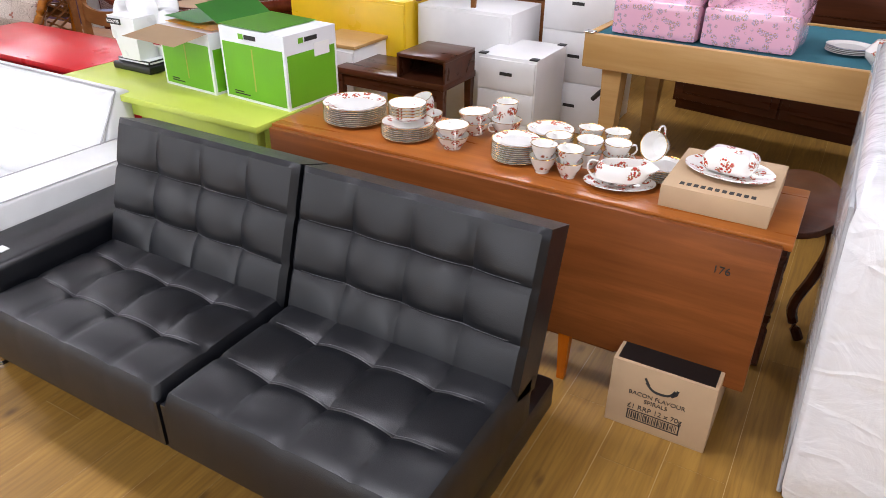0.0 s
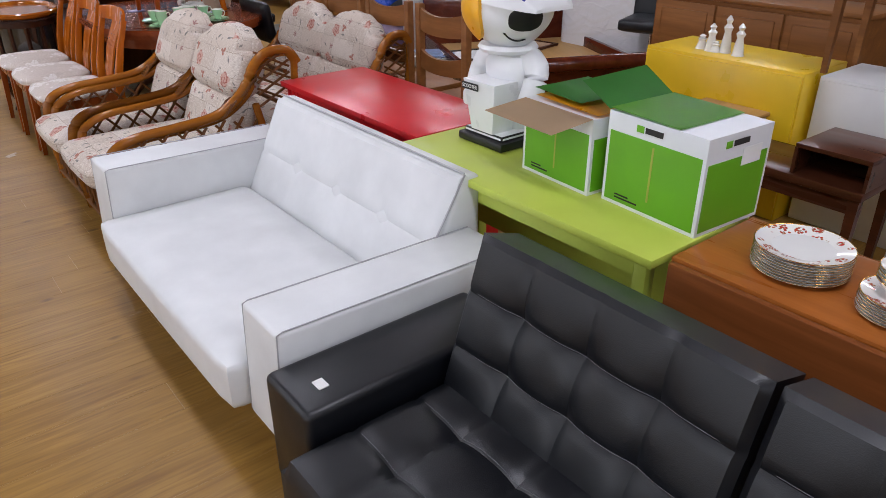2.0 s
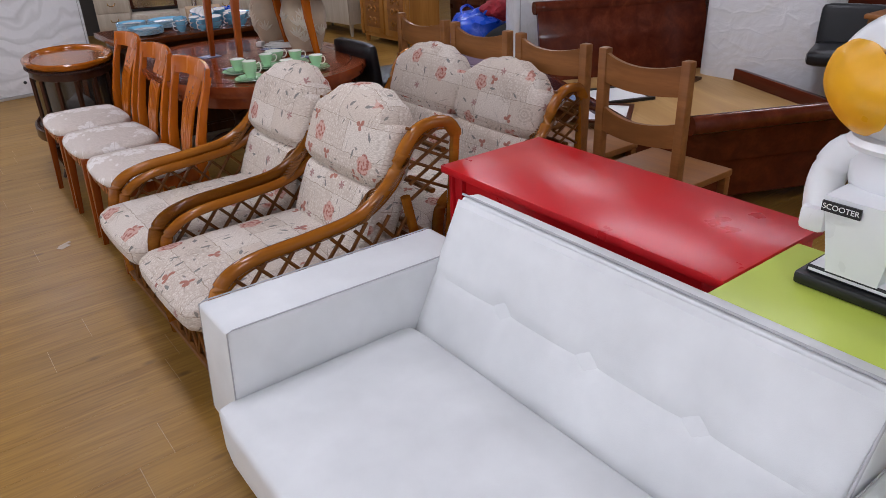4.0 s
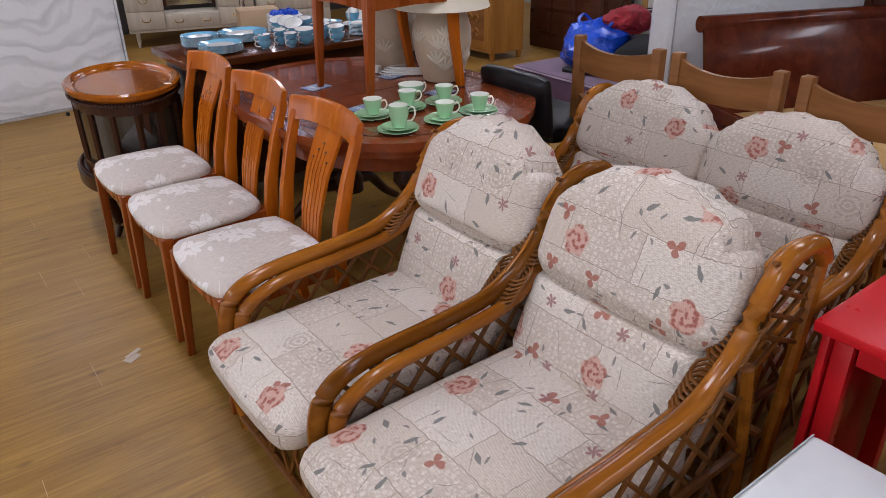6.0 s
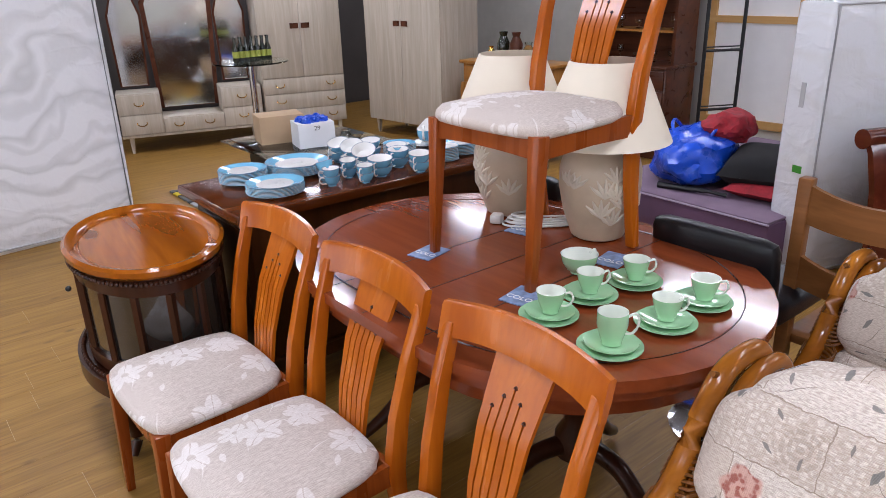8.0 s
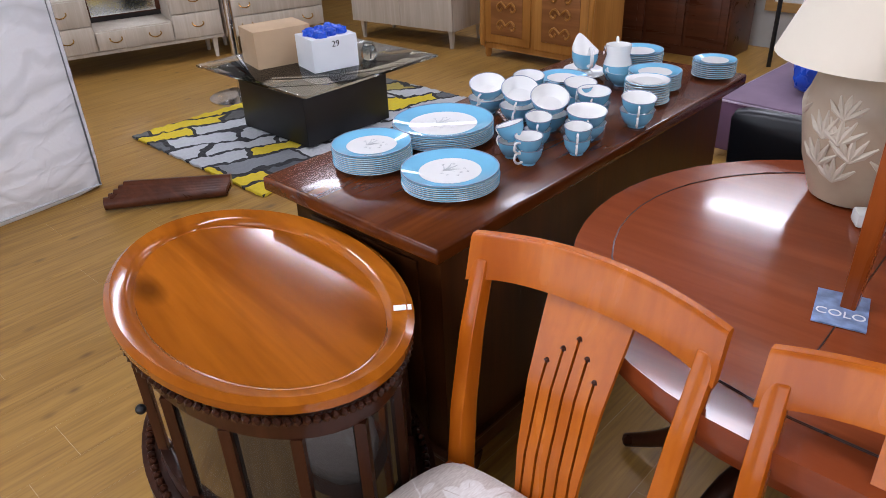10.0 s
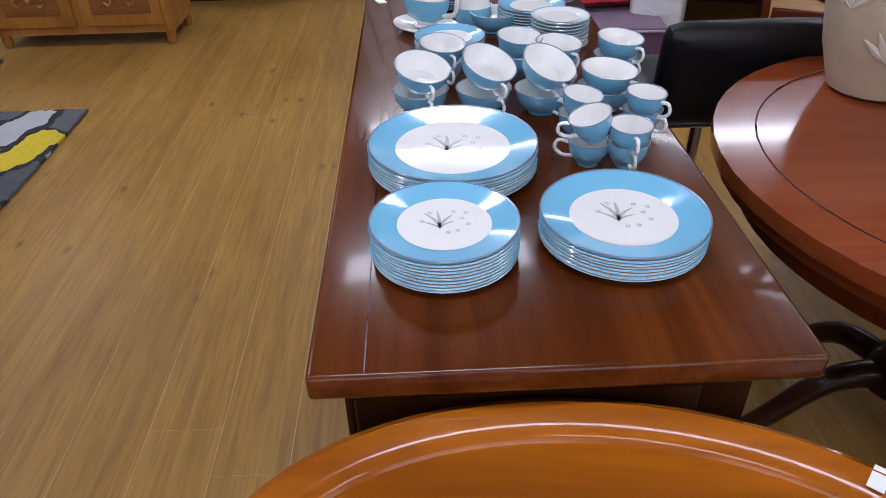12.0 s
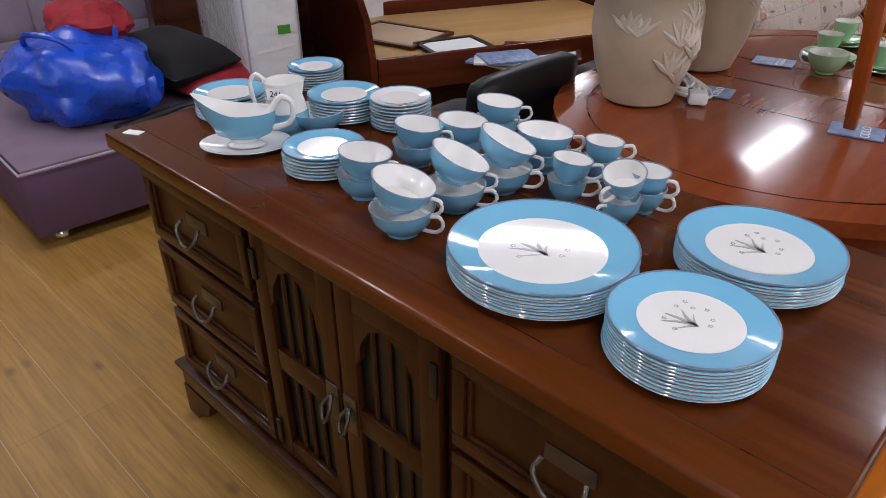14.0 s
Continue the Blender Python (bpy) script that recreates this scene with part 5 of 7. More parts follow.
def sideboard():
    x0, x1, y0, y1 = SB
    s = thing("sideboard", "dark stained pine sideboard with drawers, arched lattice doors and worn top", "sideboard", x0, y0, 0)
    L, W = x1 - x0, y1 - y0
    S = M["side_wood"]
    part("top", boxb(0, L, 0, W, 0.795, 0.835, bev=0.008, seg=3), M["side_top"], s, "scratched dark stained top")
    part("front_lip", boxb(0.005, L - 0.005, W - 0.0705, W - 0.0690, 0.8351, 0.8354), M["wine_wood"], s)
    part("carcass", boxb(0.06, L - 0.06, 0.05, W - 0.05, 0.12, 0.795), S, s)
    b = B()
    box(b, 0.045, L - 0.045, 0.04, W - 0.025, 0.10, 0.165, 0.012)
    box(b, 0.035, L - 0.035, 0.03, W - 0.015, 0.165, 0.18, 0.006)
    part("plinth", b, S, s, "moulded plinth with bracket feet")
    for xx in (0.045, L - 0.185):
        for yy in (0.04, W - 0.085):
            b = B()
            prism(b, [(0, 0), (0.14, 0), (0.12, 0.05), (0.07, 0.075), (0.05, 0.10), (0, 0.10)] if xx < 1 else [(0, 0), (0.14, 0), (0.14, 0.10), (0.09, 0.10), (0.07, 0.075), (0.02, 0.05)], 0, 0.06)
            bmesh.ops.transform(b, matrix=Matrix.Translation((xx, yy + 0.06, 0.10)) @ Matrix.Rotation(radians(90), 4, "X") @ Matrix.Scale(-1, 4, (0, 1, 0)), verts=b.verts[:])
            part("bracket_foot", b, S, s)
    f = W - 0.05
    def pull(parent, x, z, big=1.0):
        pb = part("handle_plate", boxb(x - 0.042 * big, x + 0.042 * big, f + 0.0105, f + 0.0135, z - 0.012, z + 0.02, bev=0.001), M["wine_metal"], parent, "dark antique plate")
        b = B()
        tube(b, [(x - 0.036 * big, f + 0.026, z + 0.006), (x - 0.04 * big, f + 0.04, z - 0.012), (x - 0.02 * big, f + 0.046, z - 0.034), (x, f + 0.048, z - 0.040), (x + 0.02 * big, f + 0.046, z - 0.034), (x + 0.04 * big, f + 0.04, z - 0.012), (x + 0.036 * big, f + 0.026, z + 0.006)], 0.0045, 8, 5)
        part("handle", b, M["wine_metal"], pb, "swan-neck antique handle")
    for xa, xb in ((0.09, 0.51), (L - 0.51, L - 0.09)):
        for k in range(3):
            z0 = 0.20 + k * 0.196
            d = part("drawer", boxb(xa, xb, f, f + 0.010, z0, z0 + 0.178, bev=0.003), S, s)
            for q, (e0, e1, dep) in enumerate(((0.0, 0.026, 0.022), (0.026, 0.036, 0.016))):
                fr = B()
                box(fr, xa + e0, xb - e0, f + 0.009, f + dep, z0 + e0, z0 + e1, 0.003), box(fr, xa + e0, xb - e0, f + 0.009, f + dep, z0 + 0.178 - e1, z0 + 0.178 - e0, 0.003)
                box(fr, xa + e0, xa + e1, f + 0.009, f + dep, z0 + e1, z0 + 0.178 - e1, 0.003), box(fr, xb - e1, xb - e0, f + 0.009, f + dep, z0 + e1, z0 + 0.178 - e1, 0.003)
                part(("drawer_frame", "drawer_moulding")[q], fr, S, d)
            pull(d, (xa + xb) / 2, z0 + 0.096)
    mid = L / 2
    for xa, xb in ((0.535, mid - 0.004), (mid + 0.004, L - 0.535)):
        z0, z1 = 0.20, 0.772
        # black backing panel stands in for the shaded inside behind the openings
        d = part("door", boxb(xa, xb, f, f + 0.006, z0, z1), M["black"], s, "door with black backing for the shade behind its arched and plain openings")
        fr = B()
        box(fr, xa, xa + 0.045, f + 0.006, f + 0.022, z0, z1, 0.003), box(fr, xb - 0.045, xb, f + 0.006, f + 0.022, z0, z1, 0.003)
        for za, zb in ((z0, z0 + 0.05), (0.455, 0.51), (z1 - 0.045, z1)):
            box(fr, xa + 0.045, xb - 0.045, f + 0.006, f + 0.021, za, zb, 0.002)
        c, hw = (xa + xb) / 2, (xb - xa) / 2 - 0.045
        for s2 in (-1, 1):
            o = [(c + s2 * hw, 0), (c + s2 * hw, -0.11), (c + s2 * hw * 0.86, -0.095), (c + s2 * hw * 0.80, -0.06), (c + s2 * hw * 0.5, -0.02), (c, 0)]
            for base in (z1 - 0.045,):
                bb = B()
                prism(bb, o, 0, 0.013)
                bmesh.ops.transform(bb, matrix=Matrix.Translation((0, f + 0.0205, base)) @ Matrix.Rotation(radians(90), 4, "X"), verts=bb.verts[:])
                tmp = bpy.data.meshes.new("tmp")
                bb.to_mesh(tmp)
                bb.free()
                fr.from_mesh(tmp)
                bpy.data.meshes.remove(tmp)
        part("door_frame", fr, S, d)
        bars = B()
        for k in range(1, 4):
            xx = xa + 0.045 + (xb - xa - 0.09) * k / 4
            tube(bars, [(xx, f + 0.010, z0 + 0.05), (xx, f + 0.010, z1 - 0.045)], 0.005, 6)
        part("lattice_bar", bars, S, d)
        lx = xb - 0.022 if xa < mid - 0.1 else xa + 0.022
        pb = part("latch_plate", boxb(lx - 0.018, lx + 0.018, f + 0.0225, f + 0.026, 0.44, 0.53, bev=0.001), M["wine_metal"], d)
        b = B()
        tube(b, [(lx, f + 0.028, 0.505), (lx - 0.012, f + 0.045, 0.48), (lx, f + 0.05, 0.45), (lx + 0.012, f + 0.045, 0.48), (lx, f + 0.028, 0.505)], 0.004, 8, 4)
        part("latch_ring", b, M["wine_metal"], pb)
        hx = xa + 0.008 if xa < mid - 0.1 else xb - 0.008
        for hz in (0.26, 0.70):
            part("hinge", boxb(hx - 0.008, hx + 0.008, f + 0.0225, f + 0.028, hz - 0.035, hz + 0.035, bev=0.002), M["black"], d)
    part("end_panel", boxb(0.052, 0.06, 0.12, W - 0.12, 0.22, 0.74, bev=0.002), S, s)
    st = part("price_sticker", boxb(-0.022, 0.022, -0.012, 0.012, 0, 0.001), M["paper"], s, "white lot number sticker")
    st.matrix_local = pose(L - 0.06, W - 0.045, 0.8355, 0, 0, 25)


M["wine_metal"] = plain("antique_pewter", (0.16, 0.14, 0.12), 0.35, 0.9)
sideboard()
ZS = 0.8355


def plate(name, r, z, parent, outer, centre, rim, motif=False):
    h = r * 0.12
    p = part(name, lathe(B(), [(r * 0.55, z), (r * 0.62, z + 0.002), (r, z + h), (r, z + h + 0.0025), (r * 0.64, z + 0.006), (r * 0.62, z + 0.0055)], 48), outer, parent)
    part("well", lathe(B(), [(r * 0.005, z + 0.0052), (r * 0.60, z + 0.0056), (r * 0.632, z + 0.0068)], 48), centre, p)
    b = B()
    tube(b, [((r - 0.001) * math.cos(a), (r - 0.001) * math.sin(a), z + h + 0.002) for a in [i * 2 * math.pi / 48 for i in range(49)]], 0.0016, 5)
    part("rim", b, rim, p)
    return p, z + 0.0065


def plate_stack(name, label, x, y, z, r, n, outer, centre, rim, group, pitch=0.0068, motif=None, rz=0):
    s = thing(name, label, "plates", x, y, z, rz, group=group)
    for k in range(n):
        top = k == n - 1
        zz = k * pitch
        if top:
            p, zt = plate("plate", r, zz, s, outer, centre, rim)
            if motif:
                motif(p, zt + 0.0010, r * 1.15)
        else:
            h = r * 0.12
            jx, jy = random.uniform(-0.0015, 0.0015), random.uniform(-0.0015, 0.0015)
            p = part("plate", lathe(B(), [(r * 0.55, zz), (r * 0.62, zz + 0.002), (r, zz + h), (r, zz + h + 0.0025), (r * 0.8, zz + h * 0.5 + 0.004)], 40, (jx, jy, 0)), centre, s)
            b = B()
            tube(b, [((r - 0.0006) * math.cos(a) + jx, (r - 0.0006) * math.sin(a) + jy, zz + h + 0.0018) for a in [i * 2 * math.pi / 40 for i in range(41)]], 0.0011, 5)
            part("rim", b, outer if rim is M["silver"] else rim, p)
    return s


def leaf_motif(p, z, r):
    b = B()
    for d, L in ((-0.9, 0.22), (-0.45, 0.34), (-0.1, 0.36), (0.35, 0.30), (0.7, 0.2)):
        L *= r
        pts = [(math.sin(d * q * 1.3) * L * q - 0.05 * r, -0.12 * r + math.cos(d) * L * q, z) for q in (0, 0.35, 0.7, 1)]
        rings = []
        for q, pt in zip((0, 0.35, 0.7, 1), pts):
            w = 0.019 * r * math.sin(math.pi * (0.08 + 0.86 * q)) + 0.0004
            rings.append([(pt[0] - w, pt[1], z), (pt[0] + w, pt[1], z), (pt[0] + w, pt[1], z + 0.0004), (pt[0] - w, pt[1], z + 0.0004)])
        loft(b, rings)
    for cx, cy in ((0.20, 0.10), (0.28, -0.02), (0.10, 0.24), (-0.18, 0.2), (0.24, 0.22), (-0.26, 0.02), (0.05, -0.2), (0.16, -0.16)):
        for k in range(5):
            a = k * 1.257
            box(b, cx * r + 0.02 * r * math.cos(a) - 0.007 * r, cx * r + 0.02 * r * math.cos(a) + 0.007 * r, cy * r + 0.02 * r * math.sin(a) - 0.007 * r, cy * r + 0.02 * r * math.sin(a) + 0.007 * r, z, z + 0.0004)
    part("leaf_print", b, M["grey_motif"], p, "grey leaf and star print")


# ---- blue dinner service on the sideboard ----
BG = "blue dinner service"
PB = (M["blue"], M["china"], M["silver"], BG)
plate_stack("dinner_plate_stack", "stack of sky blue rimmed dinner plates with grey leaf print", 2.155, 6.755, ZS, 0.142, 9, *PB, pitch=0.0050, motif=leaf_motif, rz=-100)
plate_stack("dessert_plate_stack", "stack of smaller sky blue rimmed plates with grey leaf print", 1.905, 6.780, ZS, 0.105, 10, *PB, pitch=0.0054, motif=leaf_motif, rz=-95)
plate_stack("salad_plate_stack", "stack of sky blue rimmed plates with grey leaf print", 1.926, 6.522, ZS, 0.120, 8, *PB, pitch=0.0052, motif=leaf_motif, rz=-105)
plate_stack("saucer_stack", "stack of sky blue saucers with white wells", 2.714, 6.732, ZS, 0.082, 7, *PB)
plate_stack("side_plate_stack", "stack of sky blue side plates on the sideboard", 3.131, 6.686, ZS, 0.086, 8, *PB)
plate_stack("side_plate_stack", "stack of sky blue side plates on the sideboard", 3.16, 6.415, ZS, 0.072, 8, *PB)
plate_stack("side_plate_stack", "stack of sky blue side plates on the sideboard", 2.922, 6.511, ZS, 0.086, 8, *PB)
plate_stack("bowl_stack", "stack of white and blue fruit bowls", 2.781, 6.462, ZS, 0.070, 9, M["china"], M["china"], M["blue"], BG, pitch=0.0075)


def cup_pair(x, y, r, h, rz, tip, label, two=False):
    t = thing("stacked_cups", label, "cups", x, y, ZS, rz, group=BG)
    split_cup("cup", r, h, M["blue"], M["china"], M["china"], t, pose(0, 0, 0), 1.0, 0.5, two=two, rim=M["silver"])
    up = split_cup("cup", r, h, M["blue"], M["china"], M["china"], t, pose(-0.010 * (tip > 12), 0, h * 0.60 + 0.0012 * tip, -tip * 0.35, tip, 0), 1.0, 0.5, two=two, rim=M["silver"])


SL = "two stacked sky blue soup cups with white handles"
for (x, y), tip, rz in zip([[2.408, 6.805], [2.405, 6.68], [2.393, 6.565], [2.396, 6.439]], (16, 24, 24, 5), (196, 205, 205, 215)):
    cup_pair(x, y, 0.056, 0.048, rz, tip, SL)
for (x, y), tip, rz in zip([[2.562, 6.759], [2.595, 6.589], [2.548, 6.512], [2.567, 6.376]], (7, 6, 5, 6), (200, 204, 206, 210)):
    cup_pair(x, y, 0.050, 0.050, rz, tip, "two stacked sky blue breakfast cups")
for (x, y), tip, rz in zip([[2.279, 6.517], [2.167, 6.52], [2.287, 6.395], [2.156, 6.456]], (8, 18, 4, 3), (212, 80, 212, 178)):
    cup_pair(x, y, 0.037, 0.046, rz, tip, "two stacked small sky blue coffee cups")
gb = thing("gravy_boat", "blue and white gravy boat standing on its oval dish", "gravy boat", 2.923, 6.783, ZS, 45, group=BG)
part("dish", lathe(B(), saucer_prof(0.085, 0.014), 32, sx=1.15, sy=0.85), M["china"], gb)
def spouted(profile, lift, reach, sx=1.25, sy=0.8, z0=0.05):
    """A turned vessel drawn out to a spout along x and raised behind."""
    b = lathe(B(), profile, 32, sx=sx, sy=sy, cap=False)
    for v in b.verts:
        if v.co.z > z0:
            k = (v.co.z - z0) / 0.045
            f = max(0.0, v.co.x) / 0.07
            v.co.z += lift * f * f * k
            v.co.x += reach * f * f * k
            v.co.y *= 1 - 0.45 * min(1.0, f * f) * min(1.0, k)
    return b


part("foot", lathe(B(), [(0.034, 0.010), (0.024, 0.018), (0.030, 0.028)], 24, sx=1.2, sy=0.85), M["china"], gb)
part("boat", spouted([(0.026, 0.024), (0.046, 0.036), (0.056, 0.062), (0.057, 0.085)], 0.045, 0.035), M["blue"], gb)
part("lining", spouted([(0.057, 0.0855), (0.053, 0.062), (0.040, 0.040), (0.002, 0.032)], 0.045, 0.035), M["china"], gb)
hb1 = B()
tube(hb1, [(-0.062, 0, 0.082), (-0.085, 0, 0.112), (-0.108, 0, 0.098), (-0.100, 0, 0.058), (-0.062, 0, 0.046)], 0.0065, 10, 6)
part("handle", hb1, M["china"], gb)
jg = thing("milk_jug", "blue and white lidded milk jug with leaf print", "jug", 2.941, 6.662, ZS, 215, group=BG)
part("body", lathe(B(), [(0.035, 0), (0.05, 0.03), (0.048, 0.055)], 24), M["blue"], jg)
part("neck", spouted([(0.0485, 0.054), (0.039, 0.085), (0.044, 0.118), (0.042, 0.118), (0.036, 0.085), (0.02, 0.05)], 0.012, 0.016, 1.0, 1.0, 0.08), M["china"], jg)
hb1 = B()
tube(hb1, [(-0.040, 0, 0.112), (-0.060, 0, 0.128), (-0.076, 0, 0.108), (-0.070, 0, 0.062), (-0.046, 0, 0.040)], 0.005, 10, 6)
part("handle", hb1, M["china"], jg)
tg = part("lot_tag", boxb(-0.02, 0.02, -0.012, 0.012, 0, 0.001), M["paper"], jg, "small paper lot tag")
tg.matrix_local = pose(0.0, -0.047, 0.10, 80, 0, 0)
lettering("241", 0.018, pose(0, 0, 0.0012), tg, "lot_number")
sb2 = thing("sugar_basin", "open sky blue sugar basin with white lining", "bowl", 2.896, 6.61, ZS, 0, group=BG)
split_cup("bowl", 0.062, 0.05, M["blue"], M["china"], M["china"], sb2, pose(0, 0, 0), 1.0, 0.5)

# ---- rose tea service on the drop-leaf table ----
RG = "rose tea service"
RP = (M["rose_china"], M["china"], M["gold"], RG)
ZT = 0.7205
for x, y, r, n, lab in ((2.13, 0.44, 0.125, 9, "dinner plates"), (2.09, 0.17, 0.098, 7, "salad plates"), (2.10, -0.27, 0.086, 9, "side plates"), (2.26, -0.33, 0.086, 9, "side plates"), (2.20, -0.755, 0.075, 6, "saucers")):
    plate_stack("plate_stack", "stack of gilt-edged rose pattern " + lab, x, y, ZT, r, n, *RP, pitch=0.0075)
for x, y, two, nm in ((2.075, -0.03, 1, "soup cups"), (2.25, -0.03, 1, "soup cups"), (2.04, -0.395, 0, "tea cups"), (2.045, -0.485, 0, "tea cups"), (2.14, -0.41, 0, "tea cups"), (2.16, -0.51, 0, "tea cups"), (2.27, -0.475, 0, "tea cups"), (2.28, -0.57, 0, "tea cups"), (2.18, -0.60, 0, "tea cups")):
    t = thing("rose_cups", "two stacked rose pattern " + nm + " with gilt rims", "cups", x, y, ZT, random.uniform(-70, 60), group=RG)
    r, h = (0.056, 0.050) if two else (0.042, 0.058)
    for k in range(2):
        split_cup("cup", r, h, M["rose_china"], M["china"], M["rose_china"], t, pose(0, 0, k * h * 0.72, random.uniform(-3, 3) * k, random.uniform(-4, 4) * k, 0), 1.1, 0.55, two=bool(two), rim=M["gold"])
bw = thing("rose_bowls", "stack of rose pattern bowls standing on plates", "bowls", 2.09, 0.17, ZT + 0.062, group=RG)
for k in range(4):
    split_cup("bowl", 0.068, 0.034, M["rose_china"], M["china"], M["rose_china"], bw, pose(0, 0, k * 0.011), 1.05, 0.45, rim=M["gold"])
for x, y, z0, lab in ((2.22, 0.16, 0.05, "rose pattern milk jug perched tilted on a stack of cups"), (2.31, -0.13, 0.0, "rose pattern lidded sugar pot")):
    t = thing("rose_jug", lab, "jug", x, y, ZT, 150, group=RG)
    split_cup("bowl", 0.058, 0.055, M["rose_china"], M["china"], M["rose_china"], t, pose(0, 0, 0), 1.0, 0.55, rim=M["gold"])
    split_cup("jug", 0.045, 0.08, M["rose_china"], M["china"], M["rose_china"], t, pose(0, 0, 0.045, 0, 22 if z0 else 0, 0), 0.95, 0.6, rim=M["gold"])
gv = thing("rose_gravy_boat", "rose pattern gravy boat on an oval dish", "gravy boat", 2.06, -0.655, ZT, -70, group=RG)
part("dish", lathe(B(), saucer_prof(0.10, 0.016), 36, sx=1.15, sy=0.75), M["rose_china"], gv)
b = lathe(B(), [(0.035, 0.012), (0.06, 0.03), (0.062, 0.055), (0.05, 0.08), (0.046, 0.08), (0.05, 0.05), (0.03, 0.025)], 28, sx=1.35, sy=0.85)
for v in b.verts:
    if v.co.z > 0.05:
        k = max(0, v.co.x) / 0.08
        v.co.x += 0.03 * k * k
        v.co.z += 0.015 * k * k
part("boat", b, M["rose_china"], gv)
part("handle", handle_mesh(0.07, 0.09, 0.035), M["rose_china"], gv).matrix_local = pose(0, 0, 0, 0, 0, 180)
cp = thing("leaning_cup", "rose pattern cup lying on its saucers", "cup", 2.22, -0.74, ZT + 0.055, 0, group=RG)
split_cup("cup", 0.045, 0.06, M["rose_china"], M["china"], M["rose_china"], cp, pose(0, 0, 0.045, 0, -75, -20), 1.1, 0.55, rim=M["gold"])


def carton(name, label, x, y, z, w, l, h, rz=0, mat=None):
    c = thing(name, label, "box", x, y, z, rz)
    part("body", boxb(0, w, 0, l, 0, h, bev=0.002), mat or M["card"], c)
    return c


fb = carton("flat_carton", "flat brown cardboard box with black print on the lid", 1.985, -1.115, ZT, 0.355, 0.315, 0.07)
pr = B()
for k in range(11):
    box(pr, 0.03, 0.052, 0.05 + k * 0.0205, 0.063 + k * 0.0205, 0.0702, 0.0708)
part("print", pr, M["ink"], fb, "row of black printed letters")
tu = thing("tureen", "rose pattern covered dish on an oval platter", "dish", 2.17, -0.96, ZT + 0.0705, 80, group=RG)
part("platter", lathe(B(), saucer_prof(0.125, 0.018), 40, sx=1.1, sy=0.8), M["rose_china"], tu)
part("lid", cushion(B(), -0.075, 0.075, -0.05, 0.05, 0.012, 0.075, 0.022, 0.006, 8), M["rose_china"], tu, "domed rectangular lid")

cb = carton("crisp_carton", "open brown cardboard carton printed with a snack label", 1.80, -1.11, 0.0, 0.35, 0.325, 0.255)
# flat black sheet on the solid box, standing for its shaded inside
part("opening", boxb(0.012, 0.338, 0.012, 0.313, 0.2553, 0.2563), M["black"], cb)
for k, (txt, sz, z) in enumerate((("BACON FLAVOUR", 0.022, 0.145), ("SPIRALS", 0.022, 0.122), ("£1 RRP 12 x 70g", 0.026, 0.09))):
    lettering(txt, sz, pose(-0.0008, 0.17, z, 90, 0, -90), cb, "printed_text")
bars = B()
box(bars, -0.0012, 0, 0.085, 0.255, 0.035, 0.038), box(bars, -0.0012, 0, 0.085, 0.255, 0.072, 0.075)
box(bars, -0.0012, 0, 0.085, 0.089, 0.035, 0.075), box(bars, -0.0012, 0, 0.251, 0.255, 0.035, 0.075)
rr = random.Random(4)
q = 0.095
while q < 0.245:
    w = rr.choice((0.0015, 0.003, 0.0045))
    box(bars, -0.0012, 0, q, q + w, 0.042, 0.068)
    q += w + rr.choice((0.002, 0.0035))
part("bar_print", bars, M["ink"], cb, "black bar print in a frame")
lg = B()
tube(lg, [(-0.0008, 0.21, 0.20), (-0.0008, 0.19, 0.178), (-0.0008, 0.165, 0.172), (-0.0008, 0.135, 0.178), (-0.0008, 0.12, 0.20)], 0.004, 6, 4)
tube(lg, [(-0.0008, 0.215, 0.215), (-0.0008, 0.20, 0.19)], 0.004, 6), tube(lg, [(-0.0008, 0.128, 0.178), (-0.0008, 0.115, 0.19), (-0.0008, 0.112, 0.205)], 0.005, 6)
part("emblem", lg, M["ink"], cb, "plain curved black emblem")


